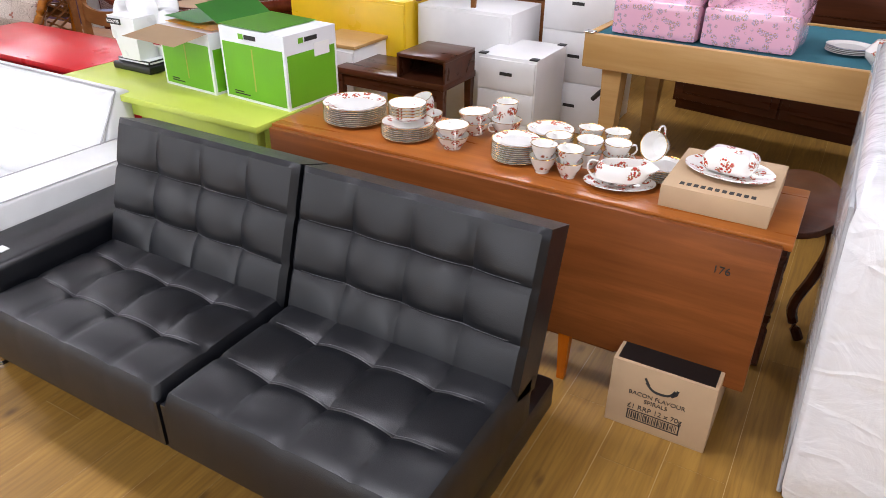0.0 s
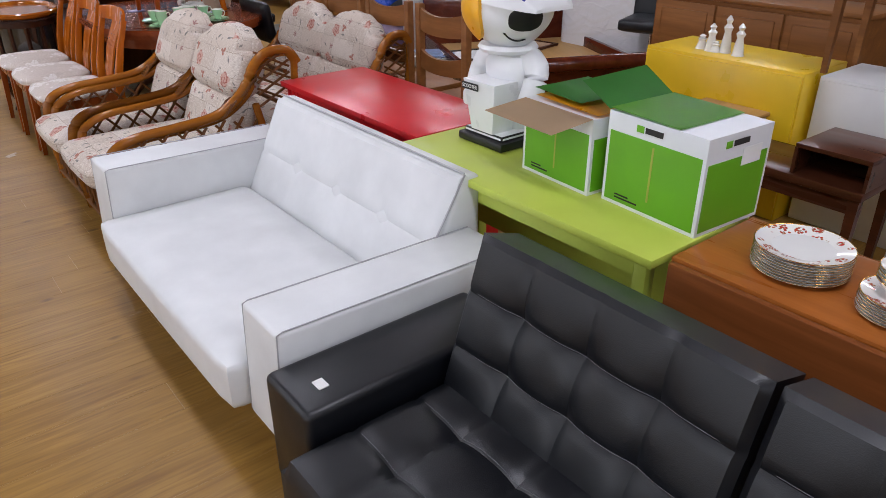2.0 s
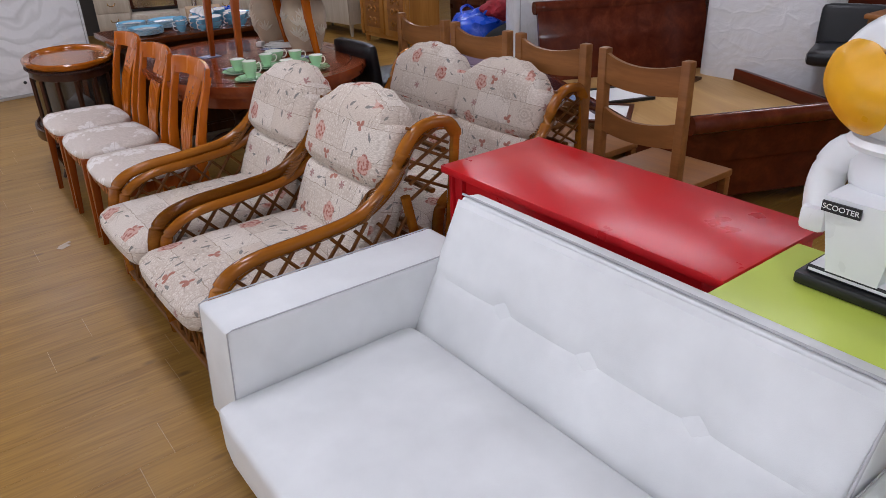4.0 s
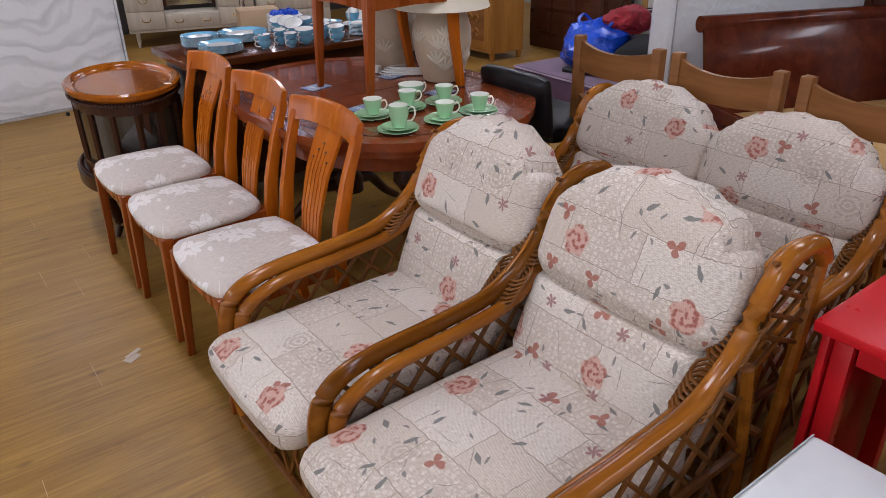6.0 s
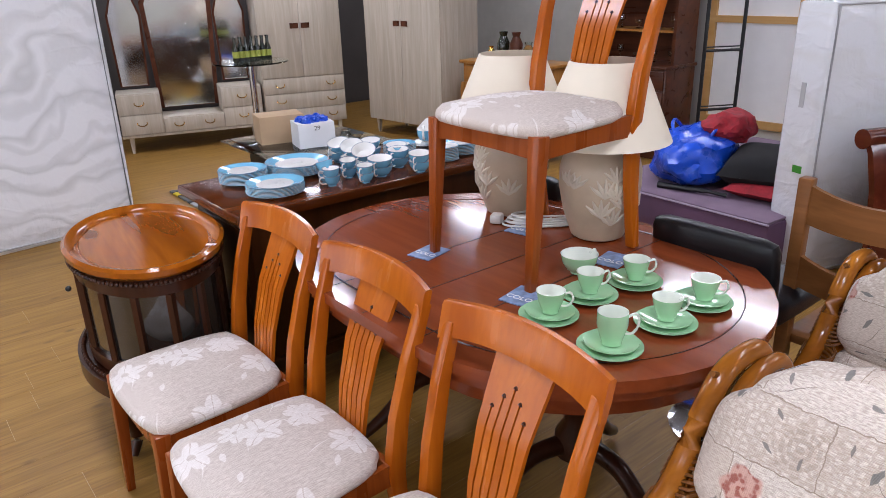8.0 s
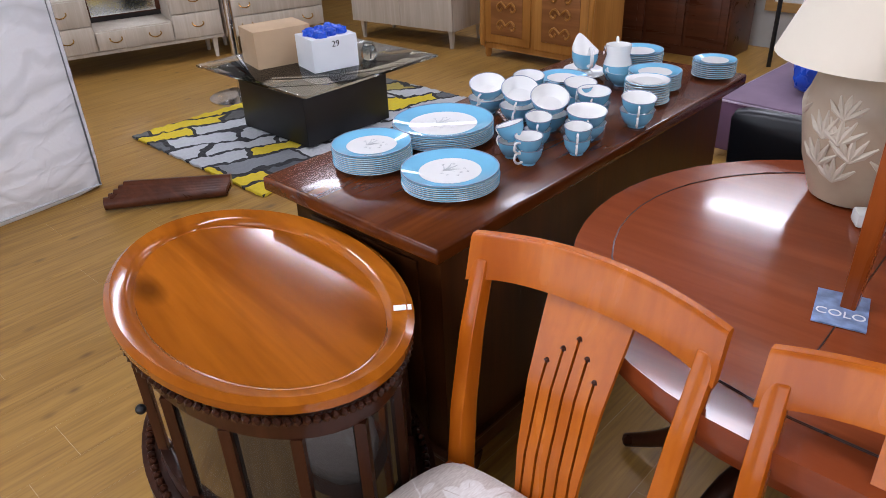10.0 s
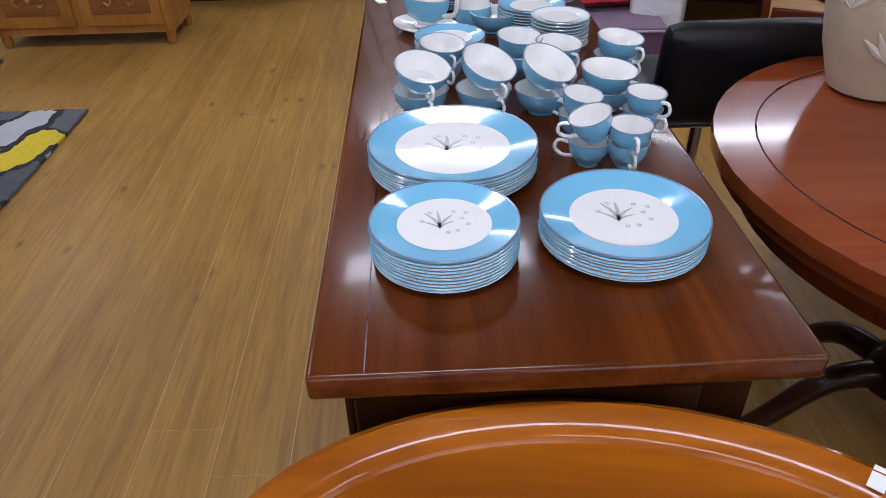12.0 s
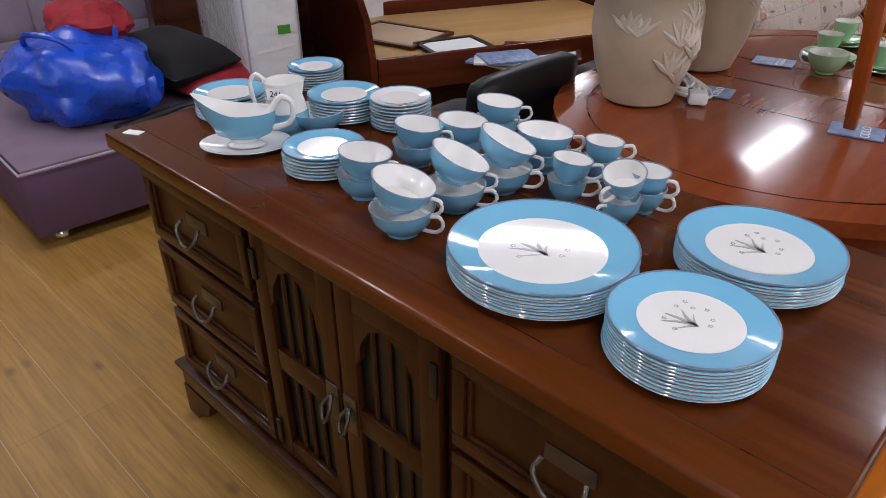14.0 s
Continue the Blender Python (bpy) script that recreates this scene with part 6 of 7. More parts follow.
# ---- green cartons and the collecting-box figure on the green desk ----
def green_carton(label, x, y, w, l, h, flaps):
    c = thing("green_carton", label, "box", x, y, 0.7205, -4)
    b = B()
    box(b, 0, w, 0, l, 0, h)
    body = part("body", b, M["boxwhite"], c)
    g = B()
    e = 0.012
    box(g, -0.0012, 0, e, l - e, 0.012, h * 0.80), box(g, e, w - e, -0.0012, 0, 0.012, h * 0.74)
    box(g, w, w + 0.0012, e, l - e, 0.012, h * 0.80), box(g, e, w - e, l, l + 0.0012, 0.012, h * 0.74)
    part("green_print", g, M["boxgreen"], body, "bright green printed panels")
    d = B()
    box(d, -0.0022, -0.0012, l * 0.60, l * 0.85, 0.025, 0.030), box(d, -0.0022, -0.0012, l * 0.7, l * 0.85, 0.035, 0.040)
    box(d, -0.0022, -0.0012, l * 0.42, l * 0.60, h * 0.87, h * 0.93), box(d, w * 0.38, w * 0.62, -0.0022, -0.0012, h * 0.87, h * 0.93)
    tagged(part("print_bars", d, M["ink"], body), kind="stuff")
    lo = B()
    box(lo, -0.0026, -0.0012, l * 0.615, l * 0.69, h * 0.865, h * 0.935), box(lo, w * 0.26, w * 0.35, -0.0026, -0.0012, h * 0.865, h * 0.935)
    tagged(part("emblem", lo, M["boxgreen"], body), kind="stuff")
    part("tape", boxb(-0.0024, -0.0012, l * 0.49, l * 0.51, 0.05, h * 0.75), M["label"], body)
    part("address_label", boxb(w * 0.55, w * 0.85, -0.0024, -0.0012, h * 0.64, h * 0.82), M["paper"], body, "white address label")
    for pts, mat in flaps:
        f = B()
        vs = [f.verts.new(p) for p in pts]
        f.faces.new(vs)
        ex = bmesh.ops.solidify(f, geom=f.faces[:], thickness=0.004)
        part("flap", f, mat, c, "open cardboard flap")
    return c


green_carton("closed bright green and white printed cardboard box", 2.07, 0.725, 0.30, 0.37, 0.30, [([(0.0, 0.37, 0.302), (0.30, 0.37, 0.302), (0.30, 0.50, 0.375), (0.0, 0.50, 0.365)], M["boxgreen2"]), ([(0, 0.10, 0.304), (0.30, 0.10, 0.304), (0.30, 0.37, 0.308), (0, 0.37, 0.308)], M["boxgreen"])])
green_carton("open bright green cardboard box with brown flaps", 2.07, 1.135, 0.34, 0.33, 0.26, [([(0.0, 0.0, 0.262), (0.0, 0.33, 0.262), (-0.16, 0.36, 0.235), (-0.16, 0.02, 0.235)], M["card_in"]), ([(0.02, 0.0, 0.27), (0.34, 0.0, 0.27), (0.34, 0.30, 0.275), (0.02, 0.30, 0.275)], M["toy_amber"]), ([(0.04, 0.10, 0.285), (0.30, 0.10, 0.285), (0.30, 0.33, 0.292), (0.04, 0.33, 0.292)], M["boxgreen2"])])


def figure():
    """A plain moulded helmet-headed collecting-box figure, one mesh."""
    b = B()
    done = [0]

    def paint(m):
        b.faces.ensure_lookup_table()
        for f in b.faces[done[0]:]:
            f.material_index = m
        done[0] = len(b.faces)
    HC, HR = Vector((0.022, 0.012, 0.508)), Vector((0.158, 0.180, 0.165))

    def skin(az, el, k):
        """A place on the helmet: az from the near side (0) to the face (90), el upwards, in degrees."""
        a, e = radians(az), radians(el)
        q = Vector((-math.cos(a) * math.cos(e), -math.sin(a) * math.cos(e), math.sin(e)))
        jaw = 1.0 - 0.22 * max(0.0, -q.z) ** 1.5
        return HC + Vector((q.x * HR.x * jaw, q.y * HR.y * jaw, q.z * HR.z * (1.0 if q.z > 0 else 0.92))) * 1.0 + q * k

    def shell(a0, a1, e0, e1, k0, k1, n=10, cut=0.0):
        grid = []
        for kk in (k0, k1):
            g = []
            for i in range(n + 1):
                row = []
                for j in range(n + 1):
                    s, t = i / n * 2 - 1, j / n * 2 - 1
                    w = 1 - cut * abs(t) ** 3 - (0.10 * (abs(t) > 0.99) if kk == k1 else 0)
                    h = 1 - cut * 0.6 * abs(s) ** 3
                    row.append(b.verts.new(skin((a0 + a1) / 2 + s * (a1 - a0) / 2 * w, (e0 + e1) / 2 + t * (e1 - e0) / 2 * h, kk)))
                g.append(row)
            grid.append(g)
        for g in grid:
            for i in range(n):
                for j in range(n):
                    b.faces.new((g[i][j], g[i + 1][j], g[i + 1][j + 1], g[i][j + 1]))
        ring = [(i, 0) for i in range(n)] + [(n, j) for j in range(n)] + [(i, n) for i in range(n, 0, -1)] + [(0, j) for j in range(n, 0, -1)]
        for q, r in zip(ring, ring[1:] + ring[:1]):
            b.faces.new((grid[0][q[0]][q[1]], grid[0][r[0]][r[1]], grid[1][r[0]][r[1]], grid[1][q[0]][q[1]]))
    box(b, -0.13, 0.15, -0.13, 0.13, 0, 0.035, 0.010), box(b, -0.11, 0.13, -0.11, 0.11, 0.035, 0.055, 0.006)
    paint(1)
    # trunk, shoulders and sleeves
    lathe(b, [(0.080, 0.05), (0.088, 0.11), (0.098, 0.19), (0.122, 0.265), (0.125, 0.305), (0.105, 0.340), (0.075, 0.352), (0.075, 0.37)], 28, (0.05, 0, 0), 0.85, 1.0)
    for s in (-1, 1):
        tube(b, [(0.05, s * 0.085, 0.325), (0.03, s * 0.14, 0.300), (0.00, s * 0.156, 0.23), (-0.03, s * 0.14, 0.15)], lambda q: 0.052 - 0.012 * q, 14, 5)
        box(b, -0.075, 0.0, s * 0.14 - 0.035, s * 0.14 + 0.035, 0.12, 0.19, 0.018)
    # collecting bin
    loft(b, [[(-0.115 - k, -0.085 * w, z), (-0.01, -0.085 * w, z), (-0.01, 0.085 * w, z), (-0.115 - k, 0.085 * w, z)] for z, w, k in ((0.056, 0.72, 0.0), (0.255, 1.05, 0.022))], cap=True)
    # helmet
    n0 = len(b.verts)
    bmesh.ops.create_uvsphere(b, u_segments=40, v_segments=24, radius=1.0)
    b.verts.ensure_lookup_table()
    for v in b.verts[n0:]:
        q = v.co.copy()
        jaw = 1.0 - 0.22 * max(0.0, -q.z) ** 1.5
        v.co = HC + Vector((q.x * HR.x * jaw, q.y * HR.y * jaw, q.z * HR.z * (1.0 if q.z > 0 else 0.92)))
    lathe(b, [(0.108, 0.354), (0.118, 0.368), (0.108, 0.382)], 28, (HC.x, HC.y, 0))
    # broad peak over the face
    loft(b, [[(HC.x + hw * math.cos(a), HC.y - yy, HC.z + zb + (zt - zb) * max(0.0, math.sin(a)) ** 0.7) for a in [math.pi * i / 12 for i in range(13)]] for yy, hw, zb, zt in ((0.02, 0.160, 0.035, 0.166), (0.09, 0.158, 0.030, 0.160), (0.15, 0.145, 0.026, 0.128), (0.205, 0.120, 0.020, 0.075), (0.235, 0.095, 0.016, 0.034))])
    paint(0)
    shell(-62, 6, -42, 34, -0.004, 0.016, 12, 0.30)
    paint(2)
    shell(42, 88, -22, 8, -0.004, 0.005, 8, 0.25)
    paint(1)
    # blue badge laid over the top of the peak
    for ya, yb in ((0.07, 0.195),):
        rows = []
        for q in range(7):
            yy = ya + (yb - ya) * q / 6
            hw = float(np.interp(yy, (0.02, 0.09, 0.15, 0.205, 0.235), (0.160, 0.158, 0.145, 0.120, 0.095)))
            zb = float(np.interp(yy, (0.02, 0.09, 0.15, 0.205, 0.235), (0.035, 0.030, 0.026, 0.020, 0.016)))
            zt = float(np.interp(yy, (0.02, 0.09, 0.15, 0.205, 0.235), (0.166, 0.160, 0.128, 0.075, 0.034)))
            arc = [math.pi * (0.56 + 0.30 * k / 6) for k in range(7)]
            up = [(HC.x + (hw + 0.003) * math.cos(a), HC.y - yy, HC.z + zb + (zt - zb) * max(0.0, math.sin(a)) ** 0.7 + 0.004) for a in arc]
            rows.append(up + [(px, py, pz - 0.006) for px, py, pz in up[::-1]])
        loft(b, rows)
    paint(3)
    tube(b, [skin(az, el, 0.002) for az, el in ((36, -26), (46, -36), (60, -40), (74, -37))], 0.0035, 6, 4)
    box(b, -0.1425, -0.1375, 0.0, 0.09, 0.218, 0.244)
    paint(1)
    box(b, -0.078, -0.06, -0.178, -0.172, 0.13, 0.175)
    box(b, -0.079, -0.0755, -0.165, -0.125, 0.135, 0.17)
    paint(4)
    ob = solo("collecting_box_figure", b, [M["toy_white"], M["black"], M["toy_amber"], M["toy_blue"], M["redcloth"]], "white helmeted collecting-box figure on a black base", "figurine", 2.26, 1.75, 0.7205, 0)
    lettering("SCOOTER", 0.019, pose(-0.1432, 0.045, 0.231, 90, 0, -90), ob, "lettering", M["paper"])


figure()


# ---- wrapped mattresses ----
def mattress(label, x, y, z, w, l, h, rz, mat, rx=0, ry=0):
    m = thing("wrapped_mattress", label, "mattress", x, y, z, rz, rx=rx, ry=ry)
    part("mattress", cushion(B(), 0, w, 0, l, 0, h, 0.05, 0.02, 12), mat, m)
    b = B()
    for q in (0.01, l - 0.01):
        tube(b, [(0.03, q, 0.03), (w - 0.03, q, 0.03), (w - 0.03, q, h - 0.03), (0.03, q, h - 0.03), (0.03, q, 0.03)], 0.007, 6)
    part("piping", b, M["piping"], m, "grey edge piping")
    return m


mattress("marbled grey and white mattress standing upright in clear film", 0.10, 9.07, 0, 2.0, 0.22, 2.05, 5, M["film_vein"])
mattress("white mattress standing on its long edge in clear film", 1.72, -1.66, 0, 1.95, 0.33, 0.98, 0, M["film"], rx=-3)
m2 = mattress("white mattress standing upright in clear film", 4.52, 5.50, 0, 1.6, 0.27, 1.50, -20, M["film"])
part("strap", boxb(-0.012, -0.006, 0.11, 0.14, 0.95, 1.08), M["piping"], m2)
part("green_tag", boxb(-0.012, -0.006, 0.06, 0.12, 0.60, 0.64), M["boxgreen2"], m2, "small green tag")

# ---- divan with bag and cushions ----
dv = thing("divan_base", "mauve velvet divan base on small castors", "divan", 4.36, 5.61, 0, -3)
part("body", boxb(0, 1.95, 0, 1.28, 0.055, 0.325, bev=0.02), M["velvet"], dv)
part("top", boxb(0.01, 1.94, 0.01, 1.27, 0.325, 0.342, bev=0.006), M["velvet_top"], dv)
b = B()
tube(b, [(0, 0, 0.33), (0, 1.28, 0.33), (1.95, 1.28, 0.33)], 0.006, 6)
part("piping", b, M["lilac"], dv)
for x, y in ((0.08, 1.18), (0.08, 0.1), (1.85, 1.18), (1.85, 0.1)):
    part("castor", lathe(B(), [(0.012, 0), (0.028, 0.012), (0.028, 0.035), (0.012, 0.055)], 14, (x, y, 0)), M["chrome"], dv)


def lump(name, label, cat, mat, x, y, z, sx, sy, sz, rz=0, amp=0.14, seed=1, flat=0.0):
    b = B()
    bmesh.ops.create_icosphere(b, subdivisions=4, radius=1.0)
    for v in b.verts:
        n = noise.noise(v.co * 1.7 + Vector((seed * 7.1, 0, 0))) * amp + noise.noise(v.co * 5 + Vector((0, seed * 3.3, 0))) * amp * 0.45
        c = v.co * (1 + n)
        v.co = (c.x * sx, c.y * sy, max(-flat, c.z) * sz + flat * sz)
    return solo(name, b, mat, label, cat, x, y, z, rz)


def pillow(label, mat, x, y, z, w, l, t, rz, rx=0, ry=0):
    b = B()
    bmesh.ops.create_grid(b, x_segments=14, y_segments=14, size=1.0)
    low = [v for v in b.verts]
    ex = bmesh.ops.solidify(b, geom=b.faces[:], thickness=0.02)
    for v in b.verts:
        u, q = max(-1, min(1, v.co.x)), max(-1, min(1, v.co.y))
        puff = ((1 - u ** 4) * (1 - q ** 4)) ** 0.6
        s = 1 if v.co.z >= -0.001 else -1
        pinch = 1 - 0.07 * (1 - abs(u) ** 2) * abs(q) ** 2
        v.co = (u * w / 2, q * l / 2 * (1 - 0.05 * (1 - u * u)), t / 2 + s * t / 2 * puff + 0.004 * noise.noise(Vector((u * 3, q * 3, s))))
    return solo("cushion", b, mat, label, "cushion", x, y, z, rz, rx=rx, ry=ry)


bag = lump("carrier_bag", "large bright blue woven plastic bag stuffed full", "bag", M["bluebag"], 4.90, 6.42, 0.343, 0.36, 0.27, 0.20, 20, 0.22, 1, 0.75)
for s in (-1, 1):
    hb0 = B()
    tube(hb0, [(-0.14, s * 0.10, 0.30), (-0.10, s * 0.14, 0.36), (0.06, s * 0.16, 0.37), (0.14, s * 0.12, 0.30)], 0.012, 8, 5)
    part("strap", hb0, M["bluebag"], bag, "blue webbing strap")
lump("folded_blanket", "crumpled crimson cloth spilling from the blue bag", "cloth", M["redcloth"], 5.05, 6.28, 0.60, 0.22, 0.16, 0.12, 10, 0.25, 3, 0.6)
pillow("plump black scatter cushion on the divan", M["blackcloth"], 4.95, 5.98, 0.40, 0.50, 0.42, 0.20, 15, 0, -8)
pillow("crimson crushed velvet cushion lying on the divan", M["redcloth"], 4.92, 5.86, 0.343, 0.56, 0.46, 0.10, 5)
um = B()
tube(um, [(4.55, 6.45, 0.36), (4.60, 6.12, 0.37)], lambda q: 0.022 - 0.008 * q, 8)
tube(um, [(4.60, 6.12, 0.37), (4.61, 6.05, 0.365), (4.63, 6.02, 0.36)], 0.012, 8)
solo("folded_umbrella", um, M["black"], "small folded black umbrella on the divan", "umbrella")


# ---- bar stools ----
def bar_stool(x, y, rz, zs=0.55, first={}):
    if zs in first:
        return copy_thing(first[zs], pose(x, y, 0, 0, 0, rz))
    s = thing("bar_stool", "black leather bar stool on a round chrome base", "stool", x, y, 0, rz, group="black bar stools")
    part("base", lathe(B(), [(0.20, 0.0), (0.20, 0.008), (0.17, 0.018), (0.05, 0.035), (0.03, 0.07)], 36), M["chrome"], s)
    part("column", lathe(B(), [(0.028, 0.05), (0.028, 0.3), (0.02, 0.3), (0.02, zs)], 16), M["chrome"], s)
    b = B()
    tube(b, [(0.02, 0, 0.24), (0.10, 0.10, 0.24), (0.20, 0.08, 0.24), (0.23, 0, 0.24), (0.20, -0.08, 0.24), (0.10, -0.10, 0.24), (0.02, 0, 0.24)], 0.009, 8, 5)
    part("foot_ring", b, M["chrome"], s)
    part("seat", cushion(B(), -0.18, 0.22, -0.22, 0.22, zs, zs + 0.09, 0.03, 0.01, 8), M["black_leather"], s)
    bk = cushion(B(), -0.035, 0.035, -0.22, 0.22, 0.0, 0.28, 0.03, 0.006, 8)
    bmesh.ops.transform(bk, matrix=Matrix.Translation((-0.19, 0, zs + 0.04)) @ Matrix.Rotation(radians(-8), 4, "Y"), verts=bk.verts[:])
    part("backrest", bk, M["black_leather"], s)
    first[zs] = s
    return s


bar_stool(3.03, 5.97, 0)
bar_stool(2.95, 5.02, 0)
for x, y in ((5.2, 3.2), (5.3, 2.65)):
    bar_stool(x, y, 200, 0.62)


# ---- sleigh bed ----
bed = thing("sleigh_bed", "dark mahogany sleigh bed with pictures lying on it", "bed", 4.42, 5.12, 0, -24)
for k, (yo, H, name) in enumerate(((0.0, 0.90, "headboard"), (-2.0, 0.62, "footboard"))):
    b = B()
    sgn = 1 if k == 0 else -1
    prof = [(0.0, 0.10), (0.01, 0.40), (0.03, H - 0.30), (0.08, H - 0.12), (0.12, H - 0.05)]
    rings = []
    for px in (0.0, 1.42):
        o = [(px, yo + sgn * a, z) for a, z in prof] + [(px, yo + sgn * (a + 0.035), z) for a, z in prof[::-1]]
        rings.append(o)
    loft(b, rings)
    tube(b, [(-0.01, yo + sgn * 0.15, H - 0.055), (1.43, yo + sgn * 0.15, H - 0.055)], 0.05, 18)
    part(name, b, M["bed_wood"], bed, "rolled-over sleigh end")
for px in (0.0, 1.38):
    part("side_rail", boxb(px, px + 0.04, -1.98, 0.0, 0.22, 0.40, bev=0.006), M["bed_wood"], bed)
part("slat_base", boxb(0.04, 1.38, -1.98, 0.0, 0.28, 0.31), M["pine"], bed)
for k, (x, y, w, l, rz) in enumerate(((4.15, 4.35, 0.5, 0.4, -20), (4.75, 4.2, 0.6, 0.45, 10), (4.0, 3.9, 0.45, 0.35, 35))):
    p = thing("framed_picture", "framed picture laid flat on the bed base", "picture", x, y, 0.312, rz)
    b = B()
    box(b, 0, w, 0, 0.03, 0, 0.02), box(b, 0, w, l - 0.03, l, 0, 0.02), box(b, 0, 0.03, 0.03, l - 0.03, 0, 0.02), box(b, w - 0.03, w, 0.03, l - 0.03, 0, 0.02)
    part("frame", b, M["brown"] if k else M["black"], p)
    part("sheet", boxb(0.03, w - 0.03, 0.03, l - 0.03, 0.002, 0.012), M["card_in"] if k == 1 else M["paper"], p)
for k in range(4):
    solo("magazine", boxb(0, 0.30, 0, 0.22, 0, 0.012, bev=0.002), (M["paper"], M["mat_blue"])[k % 2], "glossy magazine in a small pile on the bed", "magazine", 3.95 + 0.03 * k, 4.42 - 0.02 * k, 0.333 + k * 0.0125, 20 * k, "pile of magazines")


# ---- cream bedroom suite at the back ----
def bail(parent, x, y, z, mat="gold", w=0.045):
    b = B()
    tube(b, [(x - w, y, z + 0.01), (x - w, y - 0.02, z - 0.005), (x - w * 0.4, y - 0.025, z - 0.022), (x + w * 0.4, y - 0.025, z - 0.022), (x + w, y - 0.02, z - 0.005), (x + w, y, z + 0.01)], 0.005, 6, 3)
    part("handle", b, M[mat], parent, "small brass drop handle")


def vanity():
    v = thing("dressing_table", "cream woodgrain dressing table with triple mirror", "dressing table", 2.72, 11.62, 0, -17)
    C = M["cream_unit"]
    W = 1.45
    part("carcass", boxb(0.0, W, 0, 0.42, 0.17, 0.20, bev=0.004), C, v)
    for xa, xb, z1, n in ((0.0, 0.42, 0.62, 2), (W - 0.42, W, 0.62, 2), (0.42, W - 0.42, 0.36, 1)):
        part("pedestal", boxb(xa, xb, 0.004, 0.42, 0.20, z1, bev=0.004), C, v)
        for k in range(n):
            h = (z1 - 0.21) / n
            d = part("drawer", boxb(xa + 0.008, xb - 0.008, -0.014, 0.003, 0.205 + k * h, 0.198 + (k + 1) * h, bev=0.003), C, v)
            for hx in ([(xa + xb) / 2] if n == 2 else [xa + 0.15, xb - 0.15]):
                bail(d, hx, -0.015, 0.205 + (k + 0.55) * h)
    for x, y in ((0.08, 0.06), (W - 0.08, 0.06), (0.08, 0.36), (W - 0.08, 0.36)):
        b = B()
        taper(b, x, y, 0, 0.17, 0.025, 0.045)
        part("leg", b, C, v)
    for cx, w, z0, z1 in ((0.20, 0.15, 0.63, 1.55), (W / 2, 0.32, 0.37, 1.75), (W - 0.20, 0.15, 0.63, 1.55)):
        o = [(cx + w * sx * (0.82 + 0.18 * t), z0 + (z1 - z0) * t) for sx, t in ((-1, 0.03), (-1, 0.4), (-1, 0.8))] + [(cx - w * 0.6, z1), (cx + w * 0.6, z1)] + [(cx + w * (0.82 + 0.18 * t), z0 + (z1 - z0) * t) for t in (0.8, 0.4, 0.03)]
        fr = B()
        prism(fr, [(cx + (x - cx) * 1.16, (z - z0) * 1.02 + z0 - 0.01) for x, z in o], 0, 0.02)
        bmesh.ops.transform(fr, matrix=Matrix.Translation((0, 0.40, 0)) @ Matrix.Rotation(radians(90), 4, "X"), verts=fr.verts[:])
        f = part("mirror_frame", fr, M["brown"], v)
        mi = B()
        prism(mi, o, 0.021, 0.026)
        bmesh.ops.transform(mi, matrix=Matrix.Translation((0, 0.40, 0)) @ Matrix.Rotation(radians(90), 4, "X"), verts=mi.verts[:])
        part("mirror", mi, M["mirror"], f, "tall shaped mirror glass")


vanity()


def wardrobe(label, x, y, rz, w, d, h, ndraw, ajar=0):
    c = thing("wardrobe", label, "wardrobe", x, y, 0, rz)
    C = M["cream_unit"]
    part("body", boxb(0, w, 0, d, 0.16, h, bev=0.005), C, c)
    zd = 0.16 + ndraw * 0.17
    for k in range(ndraw):
        dr = part("drawer", boxb(0.006, w - 0.006, -0.018, -0.001, 0.165 + k * 0.17, 0.325 + k * 0.17, bev=0.003), C, c)
        for hx in (0.18, w - 0.16):
            bail(dr, hx, -0.019, 0.255 + k * 0.17)
    for k in range(2):
        a, b2 = (0.006, w / 2 - 0.002) if k == 0 else (w / 2 + 0.002, w - 0.006)
        dr = part("door", boxb(a, b2, -0.020, -0.001, zd + 0.006, h - 0.01, bev=0.003), C, c)
        hx = w / 2 - 0.06 if k == 0 else w / 2 + 0.06
        part("handle_plate", boxb(hx - 0.045, hx + 0.045, -0.028, -0.020, 1.18, 1.235), M["brown"], dr, "dark plate handle")
    for xx in (0.07, w - 0.07):
        for yy in (0.06, d - 0.06):
            b = B()
            taper(b, xx, yy, 0, 0.16, 0.025, 0.045)
            part("leg", b, C, c)


wardrobe("cream woodgrain wardrobe with three lower drawers", 4.12, 11.16, -17, 0.90, 0.52, 1.9, 3)
wardrobe("cream woodgrain double wardrobe with dark handles", 5.22, 10.75, -83, 1.15, 0.55, 1.9, 0)


